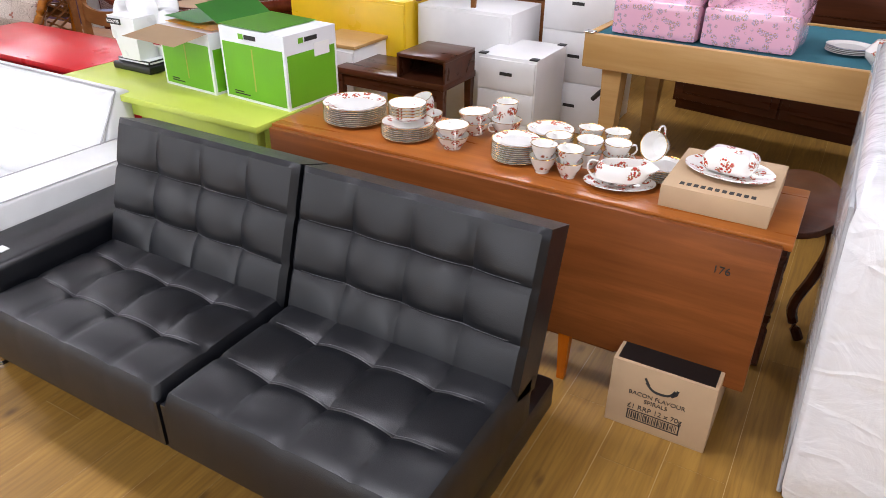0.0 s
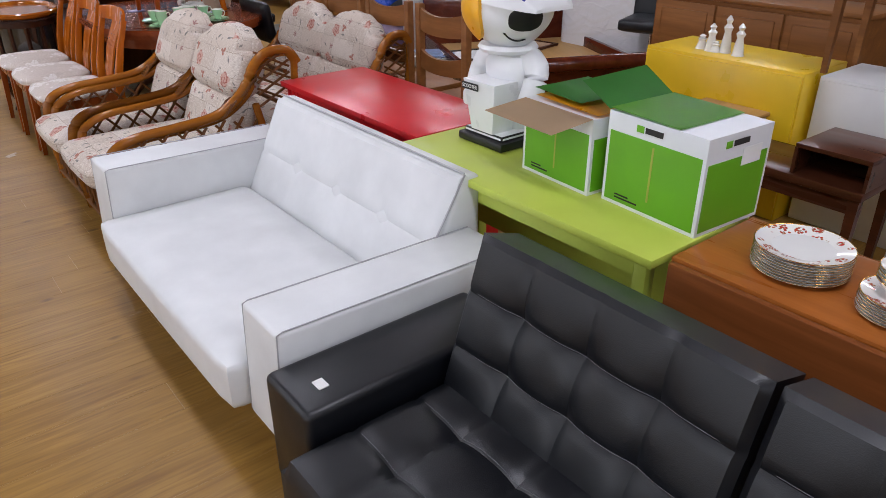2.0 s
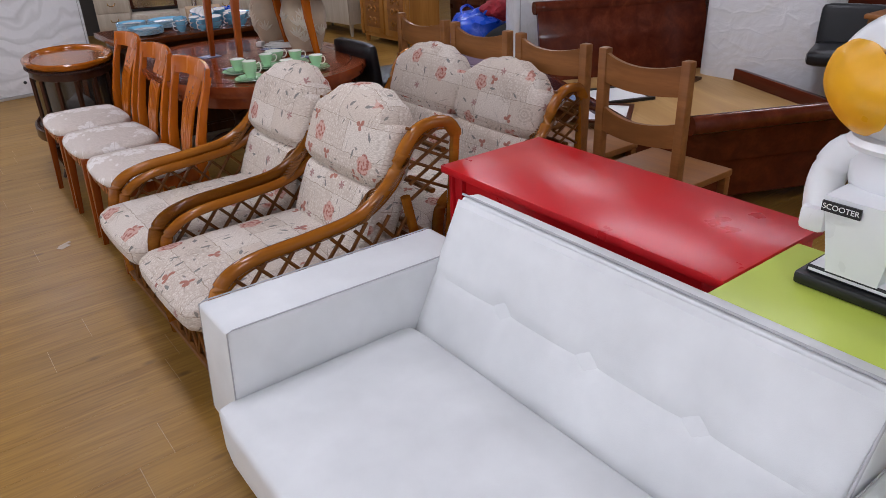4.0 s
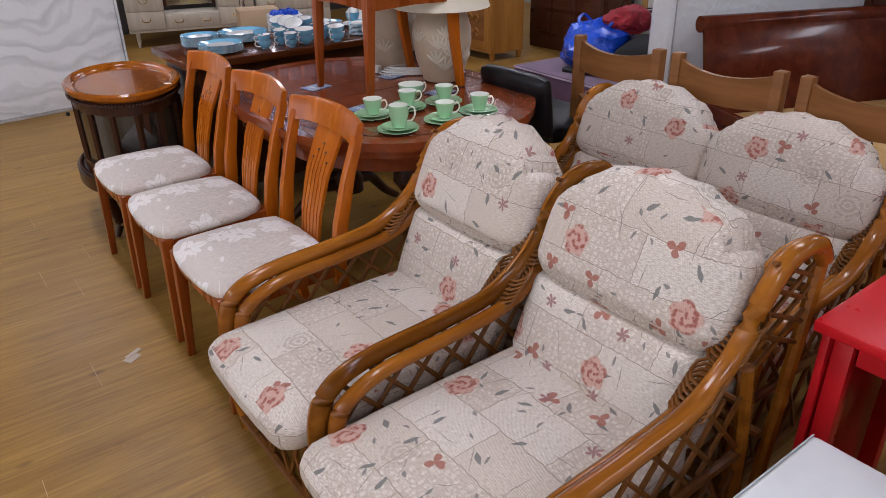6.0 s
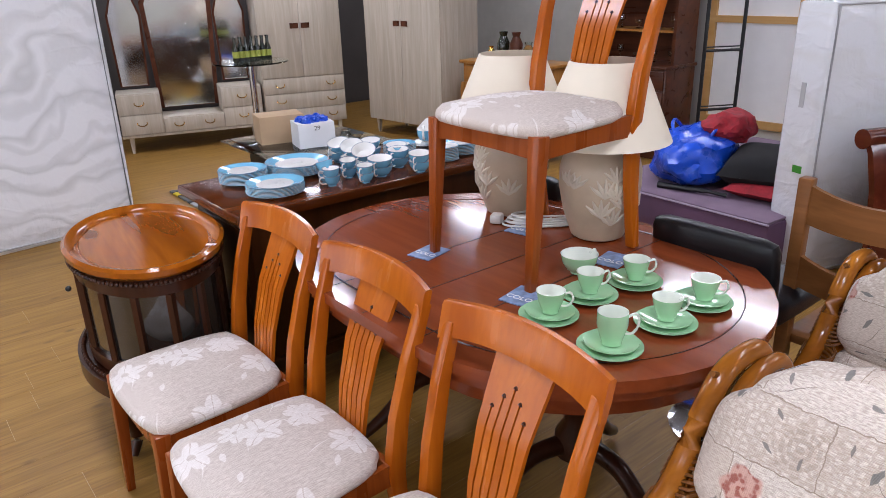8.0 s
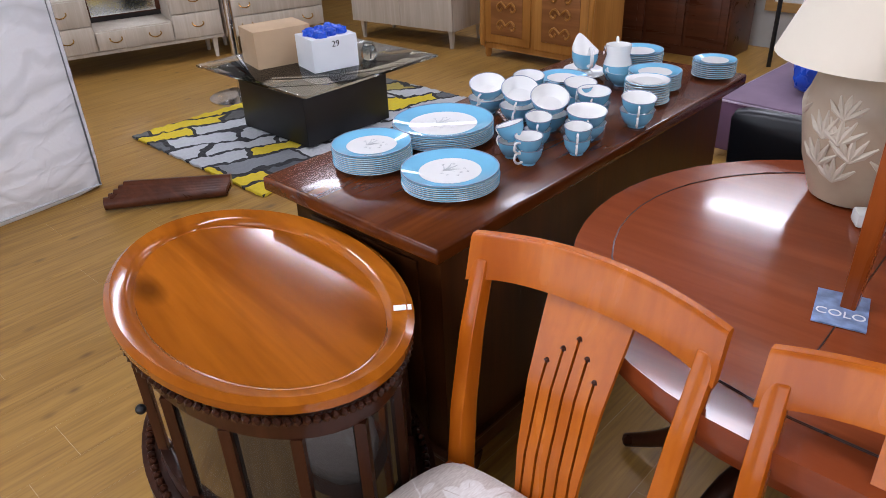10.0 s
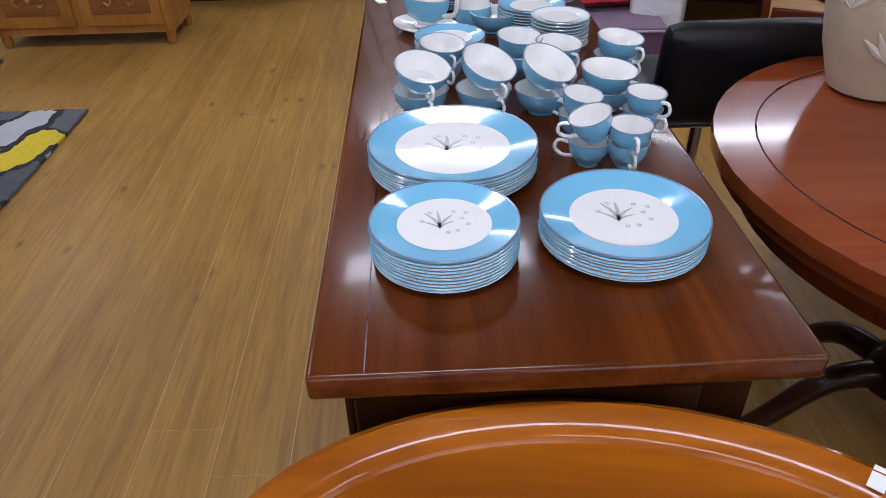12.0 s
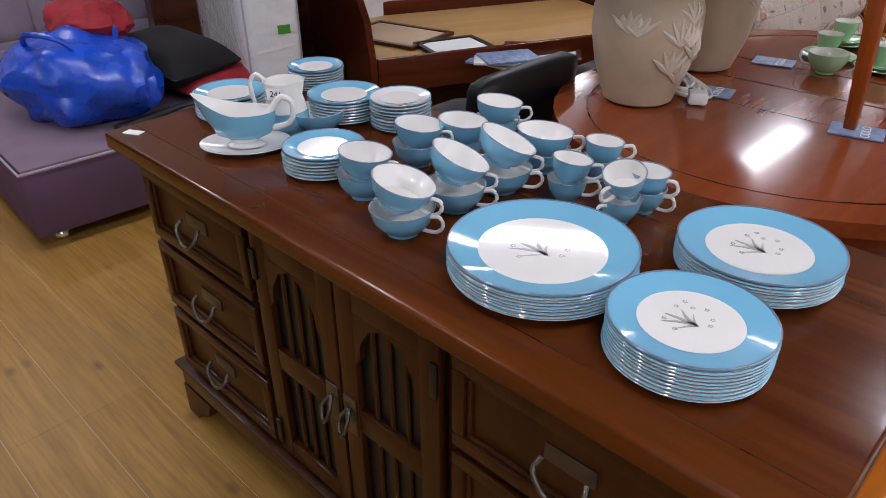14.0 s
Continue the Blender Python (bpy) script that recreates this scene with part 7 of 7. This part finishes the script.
def carved_dresser():
    c = thing("carved_dresser", "honey pine sideboard with carved doors and two drawers", "sideboard", 5.36, 8.24, 0, 0)
    P = M["oldpine"]
    L = 1.08
    part("body", boxb(0.02, 0.45, 0.02, L - 0.02, 0.08, 0.86), P, c)
    part("top", boxb(-0.02, 0.48, -0.01, L + 0.01, 0.86, 0.89, bev=0.008), P, c)
    for y in (0.05, L - 0.05):
        for x in (0.05, 0.42):
            part("foot", lathe(B(), [(0.02, 0), (0.03, 0.03), (0.03, 0.08)], 12, (x, y, 0)), P, c)
    for k in range(2):
        ya, yb = 0.05 + k * L / 2 - 0.015 * k, L / 2 - 0.01 + k * (L / 2 - 0.04)
        d = part("drawer", boxb(0.0, 0.02, ya, yb, 0.70, 0.84, bev=0.004), P, c)
        part("handle", boxb(-0.012, 0.0, (ya + yb) / 2 - 0.05, (ya + yb) / 2 + 0.05, 0.755, 0.785, bev=0.003), M["black"], d)
        d = part("door", boxb(0.0, 0.02, ya, yb, 0.13, 0.68, bev=0.004), P, c)
        part("door_panel", boxb(-0.006, 0.001, ya + 0.07, yb - 0.07, 0.20, 0.61, bev=0.005), M["ladder_wood"], d)
        b = B()
        cy = (ya + yb) / 2
        for s in (-1, 1):
            for z in (0.28, 0.42, 0.54):
                tube(b, [(-0.008, cy, z), (-0.010, cy + s * 0.05, z + 0.04), (-0.010, cy + s * 0.09, z), (-0.008, cy + s * 0.06, z - 0.03), (-0.008, cy + s * 0.04, z)], 0.009, 6, 4)
        tagged(part("carving", b, P, d, "scrolling carved leaves"), kind="stuff")
    for y in (0.03, L - 0.03):
        part("corner_column", lathe(B(), [(0.02, 0.1), (0.03, 0.2), (0.02, 0.4), (0.03, 0.6), (0.02, 0.68)], 12, (0.0, y, 0)), P, c)


carved_dresser()
for k, (y, h, r) in enumerate(((8.95, 0.26, 0.06), (8.78, 0.26, 0.06), (9.12, 0.12, 0.035), (8.62, 0.18, 0.05), (8.48, 0.14, 0.04))):
    solo("vase", lathe(B(), [(r * 0.6, 0), (r, h * 0.3), (r * 1.05, h * 0.6), (r * 0.55, h * 0.85), (r * 0.75, h), (r * 0.65, h), (r * 0.45, h * 0.85)], 20), (M["bottle"], M["brown"], M["gold"], M["glass"], M["glass"])[k], "small ornamental vase on the pine sideboard", "vase", 5.58, y, 0.891)


def bookcase():
    c = thing("display_cabinet", "dark mahogany display cabinet with open shelves and drawers", "cabinet", 6.30, 7.62, 0)
    D = M["brown"]
    L, H = 1.05, 2.0
    part("base", boxb(0, 0.45, 0, L, 0, 0.82, bev=0.006), D, c)
    part("base_top", boxb(-0.02, 0.47, -0.01, L + 0.01, 0.82, 0.85, bev=0.006), D, c)
    part("back", boxb(0.40, 0.43, 0, L, 0.85, H), D, c)
    for y in (0, L - 0.03):
        part("side", boxb(0.1, 0.40, y, y + 0.03, 0.85, H), D, c)
    for z in (1.15, 1.45, 1.75, H):
        part("shelf", boxb(0.1, 0.40, 0.03, L - 0.03, z - 0.02, z), M["oldpine"] if z < 1.2 else D, c)
    for k in range(3):
        d = part("drawer", boxb(-0.015, 0.0, 0.02 + k * L / 3, L / 3 * (k + 1) - 0.01, 0.64, 0.80, bev=0.003), D, c)
        d2 = part("door", boxb(-0.015, 0.0, 0.02 + k * L / 3, L / 3 * (k + 1) - 0.01, 0.08, 0.62, bev=0.003), D, c)
        part("door_panel", boxb(-0.022, -0.014, 0.08 + k * L / 3, L / 3 * (k + 1) - 0.07, 0.16, 0.54, bev=0.004), D, d2)


bookcase()
rr = random.Random(9)
for z in (0.851, 1.151, 1.451):
    for k in range(5):
        h = rr.uniform(0.07, 0.15)
        solo("glass_goblet", lathe(B(), [(0.03, 0), (0.006, 0.008), (0.006, h * 0.5), (0.03, h * 0.65), (0.034, h), (0.031, h), (0.026, h * 0.68)], 14), M["glass"], "cut glass goblet standing on a cabinet shelf", "glass", 6.55, 7.75 + k * 0.19, z, group="glasses in the cabinet")

fs = thing("folding_rack", "black metal folding rack standing beside the cabinet", "rack", 6.35, 7.30, 0, -30)
for x in (0.0, 0.34):
    b = B()
    tube(b, [(x, 0, 0), (x, 0, 1.9)], 0.016, 8)
    part("upright", b, M["black"], fs)
for z in (0.5, 1.0, 1.5):
    b = B()
    tube(b, [(0, 0, z), (0.34, 0, z)], 0.012, 8), tube(b, [(0, 0, z + 0.03), (0.34, 0, z + 0.03)], 0.006, 8)
    part("rung", b, M["black"], fs)

# ---- north-east wall with boards and door ----
NE = 6.9
structure("wall_partition", boxb(NE, NE + 0.12, 5.0, 8.6, 0, ZC), M["wall"], "white partition wall behind the cabinets", "wall")
bd = structure("window_5", boxb(NE - 0.02, NE - 0.001, 6.75, 7.55, 0.35, 2.2), M["white"], "white boarded opening in a wooden frame", "window")
for a in ((6.72, 6.78, 0.30, 2.25), (7.52, 7.58, 0.30, 2.25), (6.78, 7.52, 0.30, 0.37), (6.78, 7.52, 1.20, 1.26)):
    part("window_frame", boxb(NE - 0.05, NE - 0.021, *a), M["pine"], bd)
dr = structure("door_1", boxb(NE - 0.04, NE - 0.001, 5.75, 6.55, 0.0, 2.05), M["wall"], "plain cream painted door with steel hinges", "door")
for z in (0.4, 1.1, 1.8):
    part("hinge", boxb(NE - 0.055, NE - 0.041, 6.52, 6.56, z, z + 0.10), M["silver"], dr)
hb = thing("panelled_headboard", "lilac upholstered panel headboard leaning on the wall", "headboard", 6.62, 5.2, 0)
for i in range(3):
    for j in range(4):
        part("panel", cushion(B(), 0.0, 0.10, i * 0.42, i * 0.42 + 0.415, 0.02 + j * 0.30, 0.315 + j * 0.30, 0.02, 0.01, 5), M["lilac"], hb)

# ---- glass coffee table, rug, tall bottle table ----
rg = B()
bmesh.ops.create_grid(rg, x_segments=60, y_segments=50, size=1.0)
for v in rg.verts:
    v.co = (3.48 + v.co.x * 0.93 + 0.012 * noise.noise(v.co * 20), 9.16 + v.co.y * 0.72 + 0.012 * noise.noise(v.co * 23), 0.018 + 0.012 * noise.noise(v.co * 40))
bmesh.ops.solidify(rg, geom=rg.faces[:], thickness=0.014)
solo("shag_rug", rg, M["rug"], "yellow, grey and black patterned shag rug", "rug")
ct = thing("coffee_table", "smoked glass coffee table on a black block base", "coffee table", 3.46, 9.05, 0.03, 0)
part("tabletop", boxb(-0.52, 0.52, -0.55, 0.55, 0.385, 0.40, bev=0.003), M["glass"], ct, "thick glass top").visible_shadow = False
part("base", boxb(-0.36, 0.30, -0.30, 0.36, 0.0, 0.36, bev=0.006), M["black"], ct)
part("base_plate", boxb(-0.42, 0.36, -0.36, 0.42, 0.36, 0.384), M["black"], ct)
cx = carton("carton", "plain brown cardboard box on the coffee table", 3.10, 9.15, 0.4305, 0.36, 0.26, 0.22, -14)
wx = carton("white_carton", "white cardboard box full of blue wrapped goods", 3.25, 8.80, 0.4305, 0.29, 0.24, 0.19, -14, M["boxwhite"])
lettering("29", 0.05, pose(0.15, -0.002, 0.15, 90, 0, 0), wx, "lot_number")
for k in range(9):
    lump("wrapped_item", "small goods in crumpled blue wrapping", "parcel", M["bluebag"], 3.34 + (k % 3) * 0.075, 8.83 + (k // 3) * 0.05, 0.615, 0.045, 0.04, 0.035, k * 40, 0.3, k + 5, 0.4)
solo("glass_ornament", lathe(B(), [(0.035, 0), (0.05, 0.02), (0.05, 0.06), (0.03, 0.09), (0.035, 0.10), (0.03, 0.10)], 18), M["glass"], "round glass ornament on the coffee table", "ornament", 3.66, 8.78, 0.4305)
bt = thing("glass_bar_table", "tall round glass bar table on a chrome pole", "table", 3.50, 10.05, 0)
part("pole", lathe(B(), [(0.03, 0.02), (0.03, 0.98)], 18), M["chrome"], bt)
part("foot", lathe(B(), [(0.24, 0), (0.24, 0.01), (0.06, 0.03)], 32), M["chrome"], bt)
part("tabletop", lathe(B(), [(0.33, 0.98), (0.335, 0.986), (0.33, 0.992)], 48), M["glass"], bt).visible_shadow = False
BOT = []
for k in range(14):
    x, y = 3.36 + (k % 7) * 0.052 + 0.02 * (k // 7), 10.02 + (k // 7) * 0.06
    if BOT:
        copy_thing(BOT[0], pose(x, y, 0.993))
        continue
    bo = thing("beer_bottle", "small dark bottle with lime label", "bottle", x, y, 0.993, group="bottles on the glass table")
    part("body", lathe(B(), [(0.022, 0), (0.025, 0.005), (0.025, 0.11), (0.011, 0.15), (0.010, 0.20), (0.013, 0.20), (0.013, 0.215)], 14), M["bottle"], bo)
    part("label", lathe(B(), [(0.0258, 0.04), (0.0258, 0.095)], 14, cap=False), M["label"], bo)
    BOT.append(bo)
rr2 = B()
for k in range(5):
    tube(rr2, [(1.95 + k * 0.03, 8.95, 0.045 + 0.012 * k), (2.45 + k * 0.01, 8.62, 0.035 + 0.01 * k)], 0.035, 10)
solo("rolled_rug", rr2, M["brown"], "rolled brown rug lying on the floor", "rug")


# ---- furniture behind the desks ----
def pool_table():
    p = thing("games_table", "pine framed games table with teal baize top", "games table", 3.704, 0.074, 0, -2.5)
    P = M["pine"]
    L, W, Z = 1.9, 1.0, 0.80
    part("front_frame", boxb(0, 0.045, -L, 0.0, Z - 0.17, Z + 0.01, bev=0.006), P, p)
    part("back_frame", boxb(W - 0.045, W, -L, 0.0, Z - 0.17, Z + 0.01, bev=0.006), P, p)
    part("end_frame", boxb(0.045, W - 0.045, -0.045, 0, Z - 0.17, Z + 0.01, bev=0.006), P, p)
    part("end_frame", boxb(0.045, W - 0.045, -L, -L + 0.045, Z - 0.17, Z + 0.01, bev=0.006), P, p)
    part("baize", boxb(0.045, W - 0.045, -L + 0.045, -0.045, Z - 0.03, Z + 0.002), M["felt"], p, "teal baize cloth")
    for y in (-0.16, -L + 0.16):
        for x in (0.10, W - 0.10):
            b = B()
            taper(b, x, y, 0, Z - 0.17, 0.07, 0.11)
            part("leg", b, P, p)
        b = B()
        tube(b, [(0.12, y - 0.04, 0.60), (0.12, y + 0.12, 0.42)], 0.014, 8)
        part("brace", b, M["black"], p, "black metal brace")
    part("corner_cap", boxb(-0.004, 0.05, -0.05, 0.004, Z + 0.0105, Z + 0.02, bev=0.004), M["chrome"], p)


pool_table()


def pink_chair(x, y, rz):
    c = thing("childs_armchair", "small pink printed foam armchair standing on the games table", "armchair", x, y, 0.803, rz, group="pink child armchairs")
    P = M["pink"]
    part("seat", cushion(B(), 0, 0.40, -0.225, 0.225, 0, 0.19, 0.02, 0.008, 8), P, c)
    for s in (-1, 1):
        part("arm", cushion(B(), 0.02, 0.42, s * 0.18 - 0.047, s * 0.18 + 0.047, 0.17, 0.30, 0.03, 0.006, 8), P, c)
    part("back", cushion(B(), 0.32, 0.44, -0.225, 0.225, 0.1, 0.48, 0.035, 0.008, 8), P, c)


pink_chair(3.790, -0.259, -3)
pink_chair(3.777, -0.726, -3)
tp = thing("teapot", "white and gilt teapot on the games table", "teapot", 3.850, -1.328, 0.803)
part("body", lathe(B(), [(0.05, 0), (0.08, 0.03), (0.085, 0.06), (0.05, 0.11), (0.015, 0.115), (0.012, 0.135)], 24), M["rose_china"], tp)
part("handle", handle_mesh(0.075, 0.10, 0.04), M["gold"], tp)
plate_stack("white_plate_stack", "stack of white plates on the games table", 4.018, -1.177, 0.803, 0.11, 4, M["china"], M["china"], M["silver"], "white plates", pitch=0.008)
solo("red_box", boxb(0, 0.09, 0, 0.10, 0, 0.05, bev=0.003), M["redcloth"], "small red box on the games table", "box", 4.141, -0.954, 0.803)


def drawers(name, label, x, y, w, d, h, n, mat, top=None, rz=0, slot=True):
    c = thing(name, label, "drawers", x, y, 0, rz)
    part("body", boxb(0, d, 0, w, 0.0, h, bev=0.006), mat, c)
    if top:
        part("top", boxb(-0.01, d + 0.01, -0.01, w + 0.01, h, h + 0.022, bev=0.004), top, c)
    for k in range(n):
        z0, z1 = 0.02 + k * (h - 0.03) / n, 0.012 + (k + 1) * (h - 0.03) / n
        dd = part("drawer", boxb(-0.012, -0.001, 0.008, w - 0.008, z0, z1, bev=0.003), mat, c)
        if slot:
            # ink-dark bar on the drawer face replaces the shade of a recessed slot
            part("handle", boxb(-0.016, -0.0125, w / 2 - 0.04, w / 2 + 0.04, (z0 + z1) / 2, (z0 + z1) / 2 + 0.02, bev=0.001), M["ink"], dd, "dark bar standing for the shaded slot handle")
    return c


wd = drawers("drawer_pedestal", "white metal three-drawer office pedestal", 3.77, 0.36, 0.38, 0.46, 0.60, 3, M["white"])
for x, y in ((-0.005, 0.0), (-0.005, 0.33), (0.42, 0.0)):
    part("corner_cap", boxb(x, x + 0.05, y, y + 0.05, 0.598, 0.606, bev=0.003), M["black"], wd)
drawers("filing_cabinet", "tall white metal filing cabinet", 4.35, 0.12, 0.46, 0.60, 1.32, 4, M["white"])
drawers("bedside_cabinet", "small white bedside cabinet with pine top", 3.55, 1.50, 0.36, 0.36, 0.56, 3, M["white"], M["pine"], slot=False)
drawers("yellow_cabinet", "glossy yellow low cabinet with plain doors", 3.93, 1.36, 0.95, 0.45, 0.80, 1, M["yellow"], slot=False)
drawers("white_cabinet", "white low cabinet with plain front", 4.05, 0.66, 0.68, 0.45, 0.78, 1, M["white"], slot=False)

bn = thing("telephone_seat", "dark brown telephone bench with a small shelf box", "bench", 3.42, 0.78, 0)
part("seat", boxb(0, 0.40, 0, 0.78, 0.44, 0.48, bev=0.006), M["brown"], bn)
part("rail", boxb(0.02, 0.04, 0.03, 0.75, 0.37, 0.44), M["brown"], bn)
for y in (0.03, 0.75):
    for x in (0.03, 0.37):
        b = B()
        taper(b, x, y, 0, 0.44, 0.03, 0.045)
        part("leg", b, M["brown"], bn)
part("shelf_box_top", boxb(0.02, 0.38, 0.0, 0.33, 0.60, 0.62, bev=0.003), M["brown"], bn)
for y in (0.0, 0.315):
    part("shelf_box_side", boxb(0.02, 0.38, y, y + 0.015, 0.48, 0.60), M["brown"], bn)
part("shelf_box_back", boxb(0.365, 0.38, 0.015, 0.315, 0.48, 0.60), M["brown"], bn)

# chair upturned legs on the yellow and white cabinets
st = thing("dark_chair", "dark wooden chair standing on the low cabinets", "chair", 4.20, 1.12, 0.8, 0)
part("seat", boxb(-0.2, 0.2, -0.24, 0.24, 0.42, 0.45, bev=0.008), M["brown"], st)
for x in (-0.17, 0.17):
    for y in (-0.2, 0.2):
        b = B()
        taper(b, x, y, 0, 0.42, 0.026, 0.04)
        part("leg", b, M["ladder_wood"], st)
for k, (y, h) in enumerate(((1.98, 0.15), (1.90, 0.20), (1.81, 0.17), (2.05, 0.08), (1.95, 0.06))):
    b = lathe(B(), [(0.035, 0), (0.03, 0.01), (0.026, h * 0.3), (0.018, h * 0.55), (0.026, h * 0.68), (0.012, h * 0.78), (0.020, h * 0.88), (0.004, h)], 14)
    solo("figurine", b, M["china"], "small white china figurine on the yellow cabinet", "figurine", 4.06 + 0.02 * (k % 2), y, 0.801, group="china figurines")

# dark furniture further back
def chest(name, label, x, y, rz, w, d, h, mat, rows, cols):
    c = thing(name, label, "cabinet", x, y, 0, rz)
    part("body", boxb(0, d, 0, w, 0.06, h - 0.03), mat, c)
    part("plinth", boxb(0.02, d - 0.02, 0.02, w - 0.02, 0, 0.06), mat, c)
    part("top", boxb(-0.02, d + 0.02, -0.02, w + 0.02, h - 0.03, h, bev=0.008), mat, c)
    for i in range(rows):
        for j in range(cols):
            ya, yb = 0.02 + j * (w - 0.02) / cols, (j + 1) * (w - 0.02) / cols
            za, zb = 0.08 + i * (h - 0.13) / rows, 0.07 + (i + 1) * (h - 0.13) / rows
            p = part("door_panel", boxb(-0.015, -0.001, ya, yb, za, zb, bev=0.004), mat, c)
            part("raised_field", boxb(-0.022, -0.0145, ya + 0.05, yb - 0.05, za + 0.05, zb - 0.05, bev=0.006), mat, p)


chest("oak_sideboard", "brown wooden sideboard with glassware on top", 6.0, 1.2, 0, 1.6, 0.5, 1.0, M["ladder_wood"], 2, 3)
chest("tall_bookcase", "tall dark wooden cupboard among the stock", 5.75, 4.35, -20, 1.2, 0.5, 2.0, M["brown"], 3, 2)
chest("low_cupboard", "dark brown low cupboard with panelled doors", 5.0, 1.55, 0, 1.5, 0.45, 0.95, M["ladder_wood"], 2, 3)
chest("mahogany_wardrobe", "dark mahogany panelled wardrobe", 6.3, 3.2, 0, 1.3, 0.6, 1.9, M["bed_wood"], 2, 2)
chest("mahogany_chest", "dark mahogany chest against the wall", 5.0, -1.6, -10, 1.5, 0.55, 1.1, M["brown"], 3, 2)
chest("walnut_cupboard", "walnut cupboard with panelled doors", 6.2, -0.1, 0, 1.2, 0.5, 1.7, M["brown"], 2, 2)
mattress("quilted white mattress standing rolled among the furniture", 5.5, 3.55, 0, 0.35, 0.9, 1.05, 0, M["film"])
for k in range(5):
    solo("glass_vase", lathe(B(), [(0.04, 0), (0.05, 0.05), (0.035, 0.14), (0.05, 0.2), (0.046, 0.2), (0.03, 0.14)], 16), M["glass"], "cut glass vase on the oak sideboard", "vase", 6.2, 1.4 + 0.25 * k, 1.001, group="glass vases")
kd = thing("oval_side_table", "dark oval side table with curved legs", "table", 2.60, -1.165, 0)
part("tabletop", prism(B(), ellipse(0.30, 0.15, 40), 0.56, 0.585, 0.006), M["brown"], kd)
for a in (0, 90, 180, 270):
    ca, sa = math.cos(radians(a)), math.sin(radians(a))
    b = B()
    tube(b, [(0.16 * ca, 0.09 * sa, 0.56), (0.27 * ca, 0.14 * sa, 0.44), (0.25 * ca, 0.12 * sa, 0.30), (0.15 * ca, 0.08 * sa, 0.14), (0.26 * ca, 0.13 * sa, 0.012)], 0.02, 8, 5)
    part("leg", b, M["brown"], kd)
rt = B()
box(rt, 0, 0.06, 0, 0.04, 0, 0.002), box(rt, 0.02, 0.09, 0.03, 0.05, 0, 0.003)
solo("floor_patch", rt, M["lampstone"], "torn grey patch on the plank floor", "patch", 0.88, 5.15, 0.0005, 30)

# ---- floor planks ----
PW, PL = 0.19, 1.22
pm = mesh_of("plank", boxb(0.0006, PL - 0.0006, 0.0006, PW - 0.0006, -0.0055, 0.0), M["floor"])
rest = []
count = 0
rng = random.Random(7)
row = 0
y = Y0
while y < Y1 - 0.01:
    x = X0 - rng.uniform(0, PL)
    while x < X1:
        xa, xb = max(x, X0), min(x + PL, X1)
        near = -0.9 < x < 2.4 and -1.3 < y < 10.5 and xb - xa > PL - 0.001 and y + PW < Y1
        if near and count < 300:
            ob = new("plank", pm)
            ob.parent = floor
            ob.location = (x, y, 0)
            count += 1
        elif xb - xa > 0.01:
            rest.append((xa, xb, y, min(y + PW, Y1)))
        x += PL
    y += PW
    row += 1
vs, fs2 = [], []
for xa, xb, ya, yb in rest:
    n = len(vs)
    e = 0.0006
    vs += [(xa + e, ya + e, 0), (xb - e, ya + e, 0), (xb - e, yb - e, 0), (xa + e, yb - e, 0), (xa + e, ya + e, -0.0055), (xb - e, ya + e, -0.0055), (xb - e, yb - e, -0.0055), (xa + e, yb - e, -0.0055)]
    fs2 += [(n, n + 1, n + 2, n + 3), (n, n + 4, n + 5, n + 1), (n + 1, n + 5, n + 6, n + 2), (n + 2, n + 6, n + 7, n + 3), (n + 3, n + 7, n + 4, n)]
me = bpy.data.meshes.new("planks")
me.from_pydata(vs, [], fs2)
me.materials.append(M["floor"])
far = new("planks", me)
far.parent = floor
tagged(far, kind="stuff")
